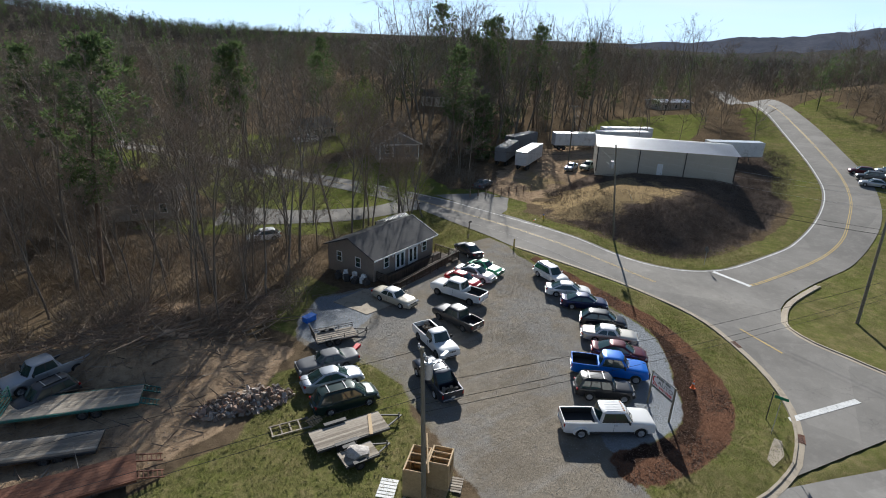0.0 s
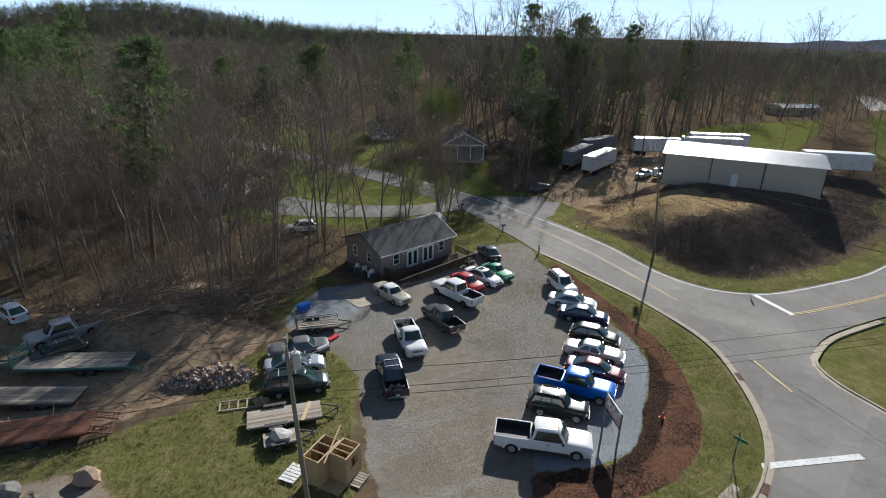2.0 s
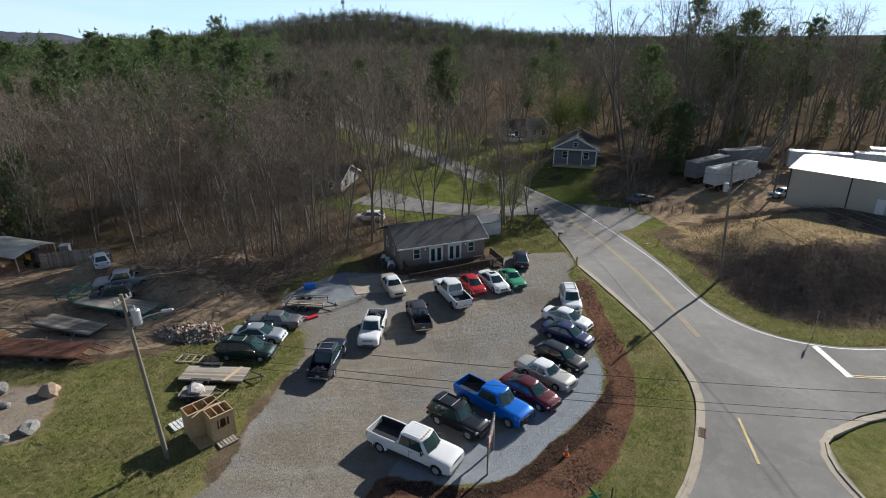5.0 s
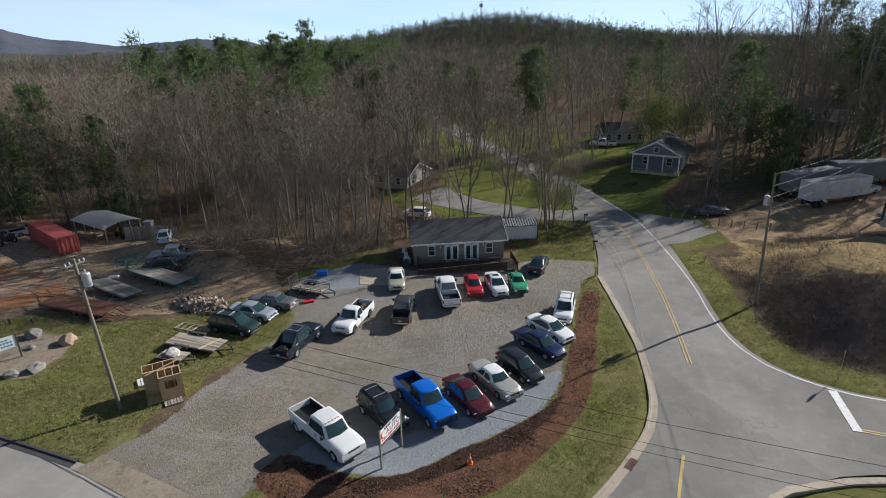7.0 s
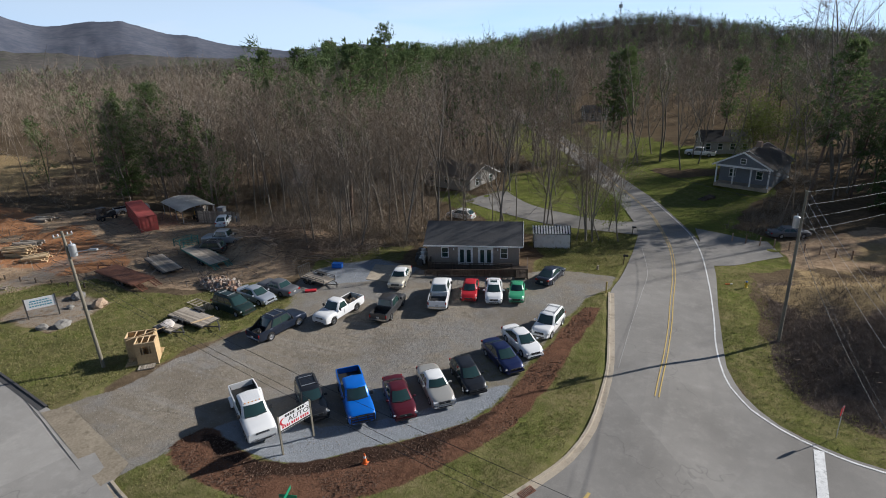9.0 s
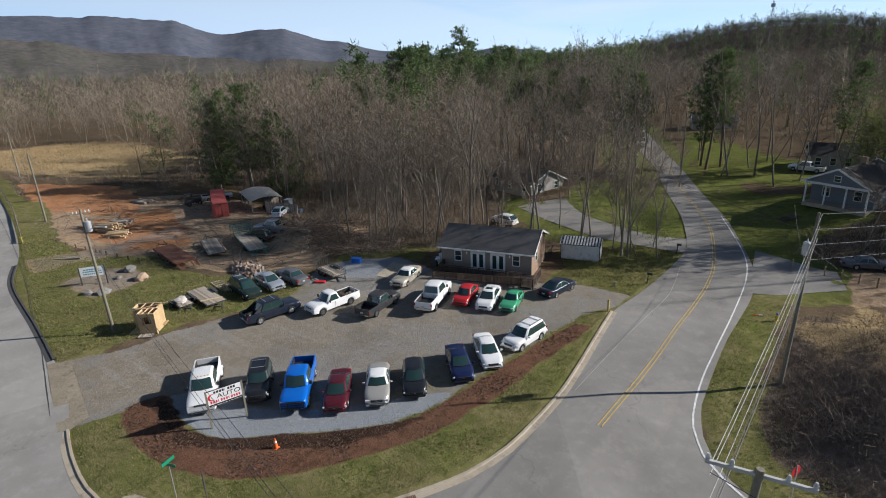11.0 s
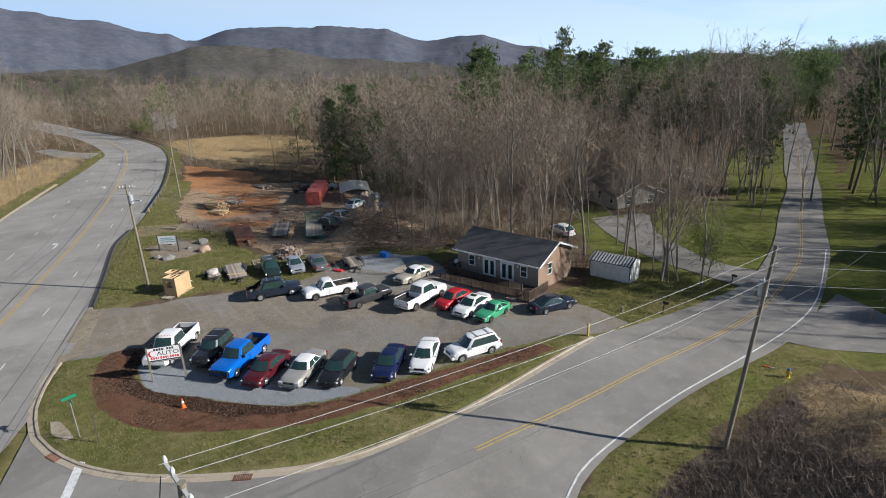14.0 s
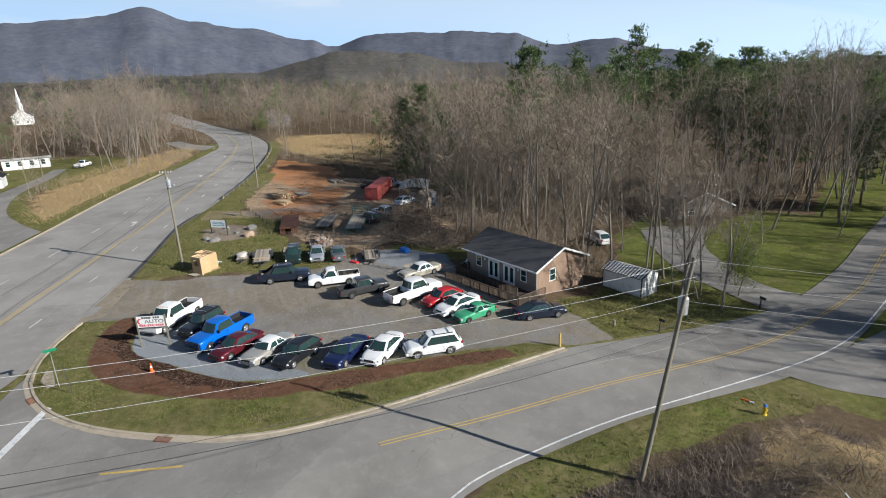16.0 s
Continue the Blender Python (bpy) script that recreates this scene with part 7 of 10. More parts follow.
ph = thing("plywood_shed", "unfinished open-top plywood shed with framing", "shed", pose(16.2, 20.65, pz, 0, 0, 38))


def framed_box(x0, y0, x1, y1, h, openings):
    for nm, r in (("w", (x0, y0, 0.12, x1, y0 + 0.02, h)), ("e", (x0, y1 - 0.02, 0.12, x1, y1, h)), ("s", (x0, y0 + 0.02, 0.12, x0 + 0.02, y1 - 0.02, h)), ("n", (x1 - 0.02, y0 + 0.02, 0.12, x1, y1 - 0.02, h))):
        if nm in openings:
            a, b, lo, hi = openings[nm]
            X0, Y0, Z0, X1, Y1, Z1 = r
            if nm in "we":
                pcs = ((X0, Y0, Z0, a, Y1, Z1), (b, Y0, Z0, X1, Y1, Z1), (a, Y0, Z0, b, Y1, lo), (a, Y0, hi, b, Y1, Z1))
            else:
                pcs = ((X0, Y0, Z0, X1, a, Z1), (X0, b, Z0, X1, Y1, Z1), (X0, a, Z0, X1, b, lo), (X0, a, hi, X1, b, Z1))
            part("panel", boxes(*[q for q in pcs if q[5] - q[2] > 0.01]), M_PLY, ph)
        else:
            part("panel", boxes(r), M_PLY, ph)
    for xx in np.linspace(x0 + 0.06, x1 - 0.06, 4):
        for yy in (y0 + 0.055, y1 - 0.055):
            part("stud", boxes((xx - 0.03, yy - 0.03, 0.12, xx + 0.03, yy + 0.03, h - 0.02)), M_LUMBER, ph)
    for yy in (y0 + 0.05, y1 - 0.05):
        part("top_plate", boxes((x0, yy - 0.045, h, x1, yy + 0.045, h + 0.05)), M_LUMBER, ph)
    for xx in np.linspace(x0 + 0.05, x1 - 0.05, 4):
        part("joist", boxes((xx - 0.02, y0 + 0.1, h, xx + 0.02, y1 - 0.1, h + 0.09)), M_LUMBER, ph)


framed_box(0, 0, 2.3, 1.25, 2.0, {})
framed_box(1.0, -1.35, 2.6, -0.02, 2.0, {"w": (1.4, 2.2, 1.0, 1.7)})
part("floor", boxes((0, -1.35, 0.04, 2.6, 1.25, 0.12)), M_PLY, ph)
for bx_, by_ in ((0.1, 0.1), (2.2, 0.1), (0.1, 1.1), (2.2, 1.1), (1.2, -1.2), (2.4, -1.2)):
    part("block", boxes((bx_ - 0.2, by_ - 0.1, -0.15, bx_ + 0.2, by_ + 0.1, 0.04)), M_CONCRETE, ph)
pb_ = bmesh.new()
bar(pb_, (0.2, -0.3, 2.0), (3.2, 0.6, 2.35), 0.09, 0.04)
part("loose_stud", pb_, M_LUMBER, ph)


def pallet(x, y, deg, label, material=M_RAW, w=1.0, l=1.2, tilt=0):
    p = thing("pallet", label, "pallet", pose(x, y, hs(x, y) + 0.02, tilt, 0, deg), "pallets and frames")
    for k in range(6):
        part("slat", boxes((-l / 2 + k * l / 6 + 0.01, -w / 2, 0.1, -l / 2 + k * l / 6 + l / 6 - 0.05, w / 2, 0.125)), material, p)
    for q in (-w / 2 + 0.05, 0, w / 2 - 0.05):
        part("runner", boxes((-l / 2, q - 0.03, 0, l / 2, q + 0.03, 0.1)), material, p)


pallet(15.0, 22.6, 42, "white painted wooden pallet on grass", M_TRIM, 1.1, 1.6)
pallet(18.6, 20.4, 40, "grey plank step beside the plywood shed", M_RAW, 0.9, 1.3)
pallet(14.6, 31.4, 20, "red and white slatted pallets leaning on the van", M_LUMBER, 1.0, 1.2, 35)
lad = thing("wooden_frame", "pale wooden ladder-like frame lying on grass", "frame", pose(12.9, 31.9, hs(12.9, 31.9) + 0.05, 0, 0, -12))
for s in (-0.55, 0.55):
    part("rail", boxes((-1.4, s - 0.05, 0, 1.4, s + 0.05, 0.09)), M_RAW, lad)
for k in range(5):
    part("rung", boxes((-1.35 + k * 0.65, -0.5, 0.01, -1.26 + k * 0.65, 0.5, 0.08)), M_RAW, lad)

# rubble heap
rub = random.Random(9)
rv, rf2, rn = [], [], 0
for k in range(900):
    a, rr = rub.random() * 6.283, rub.random() ** 0.7
    cx, cy = 11.4 + 3.4 * rr * math.cos(a) - 0.6 * rr * math.sin(a), 36.6 + 1.7 * rr * math.sin(a) - 0.5 * rr * math.cos(a)
    cz = hs(cx, cy) + 0.42 * (1 - rr * rr) + rub.random() * 0.12
    s_ = 0.06 + 0.15 * rub.random() ** 2
    rot = Euler((rub.random() * 6, rub.random() * 6, rub.random() * 6)).to_matrix()
    ln_ = 1 + 2.0 * (rub.random() ** 3)
    for c in ((-1, -1, -1), (1, -1, -1), (1, 1, -1), (-1, 1, -1), (-1, -1, 1), (1, -1, 1), (1, 1, 1), (-1, 1, 1)):
        q = rot @ Vector((c[0] * s_ * ln_, c[1] * s_ * 0.8, c[2] * s_ * 0.55))
        rv.append((cx + q.x, cy + q.y, cz + q.z))
    rf2 += [tuple(rn + i for i in f) for f in ((0, 3, 2, 1), (4, 5, 6, 7), (0, 1, 5, 4), (1, 2, 6, 5), (2, 3, 7, 6), (3, 0, 4, 7))]
    rn += 8


def island_mat(name, cols, rough=0.9):
    m, n, l, p = nodes_of(name)
    r = n.new("ShaderNodeNewGeometry").outputs["Random Per Island"]
    c = ramp_node(n, l, r, [(k / (len(cols) - 1), c) for k, c in enumerate(cols)])
    pos = n.new("ShaderNodeNewGeometry").outputs["Position"]
    g = noise_node(n, l, pos, 9, 4)
    c = mix_node(n, l, math_node(n, l, "MULTIPLY", g, 0.5), c, (0.12, 0.09, 0.07))
    l.new(c, p.inputs["Base Color"])
    p.inputs["Roughness"].default_value = rough
    return m


tagged(new("rubble_heap", mesh_of("rubble_heap", rv, rf2, island_mat("rubble", [(0.12, 0.10, 0.085), (0.42, 0.36, 0.3), (0.3, 0.15, 0.09), (0.55, 0.5, 0.45), (0.22, 0.17, 0.13), (0.48, 0.3, 0.18)]))), "heap of broken stone, bricks and split wood", "rubble", kind="stuff")

# ---------------------------------------------------------------- back of the yard
vehicle("pickup_truck", "crew_truck", paint("silver grey", (0.42, 0.43, 0.45), 0.4), 0.1, 49.7, 197, "silver-white crew-cab pickup in the dirt yard", "pickup truck", group="yard vehicles")
vehicle("suv", "suv", GREYP, -0.4, 46.9, 197, "dark grey SUV parked behind the trailer", "SUV", rack=True, group="yard vehicles")
vehicle("hatchback", "compact", paint("white blue", (0.6, 0.63, 0.66)), -4.6, 54.6, 120, "white hatchback parked by the bank", "car", group="yard vehicles")
CL, CW_, CH = 12.1, 2.44, 2.6
ct = thing("shipping_container", "red corrugated steel shipping container", "container", pose(-22.6, 55.2, hs(-22.6, 55.2), 0, 0, -31))


def corrugated(p0, p1, z0, z1, depth=0.05, pitch=0.28):
    """A corrugated sheet between two points."""
    bm = bmesh.new()
    a, b = Vector(p0), Vector(p1)
    d = (b - a).normalized()
    nn = Vector((-d.y, d.x, 0))
    n = int((b - a).length / pitch * 4)
    prev = None
    for k in range(n + 1):
        q = a + (b - a) * (k / n) + nn * (depth if k % 4 in (1, 2) else 0)
        row = [bm.verts.new((q.x, q.y, z0)), bm.verts.new((q.x, q.y, z1))]
        if prev:
            bm.faces.new((prev[0], row[0], row[1], prev[1]))
        prev = row
    return bm


h2 = CW_ / 2
for a, b in (((-CL / 2, -h2), (CL / 2, -h2)), ((CL / 2, h2), (-CL / 2, h2)), ((-CL / 2, h2), (-CL / 2, -h2))):
    part("side_panel", corrugated((*a, 0), (*b, 0), 0.12, CH - 0.1), M_CONTAINER, ct)
part("roof", boxes((-CL / 2, -h2, CH - 0.08, CL / 2, h2, CH - 0.02)), M_CONTAINER, ct)
part("floor", boxes((-CL / 2, -h2, 0.1, CL / 2, h2, 0.2)), M_CONTAINER, ct)
for s in (-1, 1):
    d_ = part("door", boxes((CL / 2 - 0.02, min(0.02 * s, s * (h2 - 0.08)), 0.2, CL / 2 + 0.04, max(0.02 * s, s * (h2 - 0.08)), CH - 0.14)), M_CONTAINER, ct)
    for q in (0.3, 0.85):
        part("lock_rod", boxes((CL / 2 + 0.045, s * q - 0.02, 0.22, CL / 2 + 0.085, s * q + 0.02, CH - 0.16)), M_CONTAINER, d_)
for xx in (-CL / 2, CL / 2):
    for yy in (-h2, h2):
        part("corner_post", boxes((xx - 0.08, yy - 0.08, 0, xx + 0.08, yy + 0.08, CH)), M_CONTAINER, ct)

sh = thing("carport", "open metal carport with pale arched roof", "carport", pose(-19.0, 61.6, hs(-19, 61.6), 0, 0, -24))
for xx in (-4.5, -1.5, 1.5, 4.5):
    for yy in (-2.6, 2.6):
        part("post", boxes((xx - 0.05, yy - 0.05, -0.2, xx + 0.05, yy + 0.05, 2.5)), M_GALV, sh)
ar = bmesh.new()
prev = None
for k in range(9):
    y_ = -2.9 + 5.8 * k / 8
    z_ = 2.5 + 0.7 * math.cos((k - 4) / 4 * 1.35) - 0.15
    row = [ar.verts.new((-4.8, y_, z_)), ar.verts.new((4.8, y_, z_))]
    if prev:
        ar.faces.new((prev[0], prev[1], row[1], row[0]))
    prev = row
bmesh.ops.solidify(ar, geom=ar.faces[:], thickness=0.04)
part("roof", ar, M_SHED, sh, "pale metal arched roof")


def wood_fence(a, b, h, label):
    a, b = Vector((*a, 0)), Vector((*b, 0))
    f = thing("fence", label, "fence")
    n = int((b - a).length / 0.2)
    for k in range(n):
        q0, q1 = a.lerp(b, (k + 0.06) / n), a.lerp(b, (k + 0.94) / n)
        z = hs(q0.x, q0.y)
        bm = bmesh.new()
        m = Matrix.Translation((q0.x, q0.y, z)) @ Matrix.Rotation(math.atan2(b.y - a.y, b.x - a.x), 4, "Z")
        box(bm, 0, 0, -0.1, (q1 - q0).length, 0.025, h + 0.06 * math.sin(k * 1.7), m)
        part("board", bm, M_RAW, f)
    bm = bmesh.new()
    for z in (0.4, h - 0.4):
        bar(bm, (a.x, a.y, hs(a.x, a.y) + z), (b.x, b.y, hs(b.x, b.y) + z), 0.06)
    part("rail", bm, M_RAW, f)


for fa, fb in ([(-14.04, 58.75), (-8.42, 61.13)], [(-7.99, 60.91), (-5.18, 58.54)], [(-15.12, 60.48), (-19.44, 65.88)]):
    wood_fence(fa, fb, 2.0, "tall weathered board fence panel")


def crates(name, label, x, y, deg, rows, material, category="scrap", group="yard clutter"):
    t = thing(name, label, category, pose(x, y, hs(x, y), 0, 0, deg), group)
    for r in rows:
        part("piece", rounded(boxes(r), 0.03), material, t)
    return t


def machine(x, y, deg, paint_m, label):
    """A small yard tractor."""
    t = thing("tractor", label, "tractor", pose(x, y, hs(x, y), 0, 0, deg), "yard machines")
    part("hood", rounded(boxes((0.2, -0.4, 0.75, 1.8, 0.4, 1.35)), 0.08, 2), paint_m, t)
    part("chassis", boxes((-1.2, -0.35, 0.5, 1.7, 0.35, 0.8)), M_DARKSTEEL, t)
    part("cab", boxes((-1.0, -0.6, 0.8, -0.95, 0.6, 2.2), (0.15, -0.6, 0.8, 0.2, 0.6, 2.2), (-1.0, -0.6, 2.15, 0.2, 0.6, 2.25)), M_DARKSTEEL, t)
    for q, r_, s in ((1.3, 0.41, 1), (1.3, 0.41, -1), (-0.7, 0.41, 1), (-0.7, 0.41, -1)):
        w_ = part("wheel", WHEELS[(0.41, False)][0] if (0.41, False) in WHEELS else wheel_mesh(0.41, 0.28, False)[0], None, t)
        w_.location = (q, s * 0.65, r_)


machine(-30.5, 54.5, 80, M_DARKSTEEL, "dark skid loader in the dirt yard")
machine(-15.2, 60.2, 150, M_YELLOWP, "yellow small loader under the carport")
vehicle("flatbed_truck", "single_truck", SILVER, -31.5, 60.5, 60, "old flatbed truck with white cab", "truck", steel=True, group="yard vehicles")
crates("equipment_pile", "pile of blue and grey machine parts", -11.0, 62.5, 20, ((-1, -0.6, 0, 0.2, 0.5, 1.0), (0.3, -0.5, 0, 1.4, 0.6, 0.7), (-0.6, -0.3, 1.0, 0.1, 0.4, 1.4)), mat("blue steel", (0.03, 0.07, 0.14), (0.07, 0.13, 0.22), 8, 1, 0.6, 0.002))
crates("portable_toilet", "grey portable toilet by the fence", -13.2, 63.2, 10, ((-0.55, -0.55, 0, 0.55, 0.55, 2.1), (-0.6, -0.6, 2.1, 0.6, 0.6, 2.3)), mat("grey plastic", (0.2, 0.22, 0.24), (0.32, 0.34, 0.36), 8, 1, 0.6, 0.001), "toilet")
crates("storage_tote", "bright blue plastic box on gravel", 21.2, 45.6, 15, ((-0.6, -0.35, 0, 0.6, 0.35, 0.5), (-0.64, -0.39, 0.5, 0.64, 0.39, 0.58)), mat("blue plastic", (0.02, 0.12, 0.5), (0.03, 0.18, 0.62), 8, 1, 0.45, 0.001), "box")
crates("red_ramp", "red plastic wheelbarrow tray on gravel", 22.2, 38.6, 30, ((-0.6, -0.25, 0, 0.6, 0.25, 0.2),), M_SIGN_RED, "barrow")
jr = random.Random(4)
for k in range(7):
    q = Vector((HX, HY, 0)) + Matrix.Rotation(radians(HA), 3, "Z") @ Vector((-0.8 - 0.9 * jr.random(), 0.2 + 4.5 * k / 7, 0))
    crates("scrap_bundle", "pale bags and scrap heaped by the wall" if k % 2 else "dark bins and scrap heaped by the wall", q.x, q.y, jr.random() * 90, ((-0.35, -0.3, 0, 0.35, 0.3, 0.4 + 0.4 * jr.random()), (-0.2, -0.25, 0.3, 0.25, 0.2, 0.7 + 0.4 * jr.random())), M_TRIM if k % 2 else M_DARKSTEEL)


def timber_stack(x, y, deg, n, length, label, material, seed):
    rg = random.Random(seed)
    t = thing("timber_stack", label, "timber", pose(x, y, hs(x, y), 0, 0, deg), "timber stacks")
    for k in range(n):
        lay = k // 6
        a = (k % 6) * 0.32 - 0.8 + rg.uniform(-0.08, 0.08)
        bm = bmesh.new()
        m = pose(rg.uniform(-0.4, 0.4), a, 0.14 + lay * 0.24, 0, 0, rg.uniform(-14, 14))
        box(bm, -length / 2, -0.12, -0.1, length / 2, 0.12, 0.1, m)
        part("beam", bm, material, t)


timber_stack(-22.6, 36.0, 25, 34, 3.4, "loose stack of pale sawn beams", M_LUMBER, 1)
timber_stack(-18.6, 35.2, 40, 18, 2.8, "low pile of pale sawn beams", M_LUMBER, 2)
timber_stack(-28.5, 40.5, 10, 12, 3.6, "stack of grey sawn timber on dirt", M_RAW, 3)
timber_stack(-40.0, 50.0, 15, 12, 4.0, "stack of weathered logs on clay", M_RAW, 4)
timber_stack(-36.0, 57.5, 70, 10, 4.0, "dark weathered beams by the loader", M_DECK, 5)
timber_stack(-12.6, 26.5, 40, 3, 2.8, "grey log section lying on grass", M_RAW, 6)
for k in range(9):
    q = np.array([(-21.6, 28.3), (-3.24, 30.89)][0]) * (1 - k / 8) + np.array([(-21.6, 28.3), (-3.24, 30.89)][1]) * k / 8
    pt = thing("fence_post", "short dark wooden post beside the drive", "post", pose(q[0], q[1], hs(*q)), "short posts along the drive")
    part("post", boxes((-0.07, -0.07, -0.2, 0.07, 0.07, 0.55)), M_DECK, pt)

# ---------------------------------------------------------------- trailers and cars behind the warehouse
# tree shade over the rear trailers is painted in as dark grey
M_SHADED_TRAILER = mat("shade-greyed old trailer sheet", (0.13, 0.135, 0.14), (0.24, 0.245, 0.25), 6, 0.4, 0.7, 0.001)


def semi_trailer(x, y, deg, length, label, z=None, skin=None):
    t = thing("semi_trailer", label, "semi trailer", pose(x, y, hs(x, y) if z is None else z, 0, 0, deg), "semi trailers on the mound")
    part("box", rounded(boxes((-length / 2, -1.28, 1.15, length / 2, 1.28, 4.05)), 0.04), skin or M_TRAILER, t)
    part("roof", boxes((-length / 2 + 0.05, -1.22, 4.054, length / 2 - 0.05, 1.22, 4.08)), skin or M_WH_ROOF, t)
    fr = bmesh.new()
    for s in (-0.45, 0.45):
        box(fr, -length / 2, s - 0.07, 0.95, length / 2, s + 0.07, 1.146)
    part("frame", fr, M_DARKSTEEL, t)
    for s in (-1, 1):
        part("landing_leg", boxes((length / 2 - 2.6, s * 0.8 - 0.06, 0, length / 2 - 2.45, s * 0.8 + 0.06, 1.1)), M_DARKSTEEL, t)
        for q in (-length / 2 + 1.2, -length / 2 + 2.4):
            if (0.5, True) not in WHEELS:
                WHEELS[(0.5, True)] = wheel_mesh(0.5, 0.5, True)
            w_ = part("wheel", WHEELS[(0.5, True)][0], None, t)
            w_.location = (q, s * 0.98, 0.5)
            part("rim", WHEELS[(0.5, True)][1], None, w_)
    for k in range(int(length / 0.6)):
        part("side_post", boxes((-length / 2 + 0.3 + k * 0.6, -1.30, 1.2, -length / 2 + 0.35 + k * 0.6, -1.281, 3.98)), skin or M_TRAILER, t)


for sx_, sy_, sa, sl, slb in [(92.66, 83.59, 28.08, 12.96, 0), (91.26, 89.1, 32.4, 11.88, 1.08), (102.06, 95.04, 12.96, 11.88, 1.08), (113.4, 86.94, -32.4, 13.5, 0), (122.04, 80.46, -33.48, 14.04, 0), (126.9, 82.62, -33.48, 14.04, 0), (121.5, 53.14, -39.96, 12.42, 0)]:
    semi_trailer(sx_, sy_, sa / 1.08, sl / 1.08, "white box semi trailer parked on gravel" if slb < 0.5 else "weathered box semi trailer greyed for the shade of the trees", skin=None if slb < 0.5 else M_SHADED_TRAILER)
vehicle("sedan", "sedan", SILVER, 97.2, 75.4, 200, "pale car parked among trailers", "car", group="cars behind the warehouse")
vehicle("pickup_truck", "small_truck", paint("pale green", (0.3, 0.38, 0.3)), 100.4, 73.2, 190, "pale green pickup by the warehouse", "pickup truck", group="cars behind the warehouse")
vehicle("flatbed_truck", "single_truck", WHITE, 99.5, 88.5, 210, "white box-nosed truck among trailers", "truck", group="cars behind the warehouse")
vehicle("sedan", "saloon_old", FADED, 72.5, 76.5, 20, "derelict grey car under the trees", "car", group="cars behind the warehouse")
for cx_, cy_, ca, ck in [(126.36, 28.73, 21.6, 0), (130.14, 30.67, 27, 1.08), (133.49, 33.05, 27, 2.16), (129.06, 24.3, 27, 3.24), (133.38, 27, 27, 1.08), (137.16, 29.48, 27, 0), (122.04, 22.14, 32.4, 2.16)]:
    k_ = int(ck / 1.08 + 0.5)
    vehicle("sedan" if k_ != 1 else "suv", ("sedan", "suv", "hatch", "sedan")[k_], (SILVER, GREYP, MAROON, BLACKP)[k_], cx_, cy_, ca + 90, ("pale silver sedan parked beside the lane", "dark grey SUV parked beside the lane", "maroon hatchback parked beside the lane", "black sedan parked beside the lane")[k_], "car", group="cars beside the lane")

# ---------------------------------------------------------------- neighbouring houses
M_BUNGALOW = mat("blue-grey siding", (0.13, 0.15, 0.17), (0.2, 0.22, 0.24), 8, 0.5, 0.8, 0.003)
M_TANWALL = mat("tan house wall", (0.36, 0.33, 0.28), (0.48, 0.45, 0.39), 8, 0.5, 0.8, 0.003)
M_PALEWALL = mat("pale grey siding", (0.26, 0.245, 0.22), (0.36, 0.34, 0.31), 8, 0.5, 0.8, 0.003)
M_BROWNROOF = mat("brown shingles", (0.12, 0.102, 0.088), (0.21, 0.185, 0.16), 8, 0.5, 0.95, 0.006)


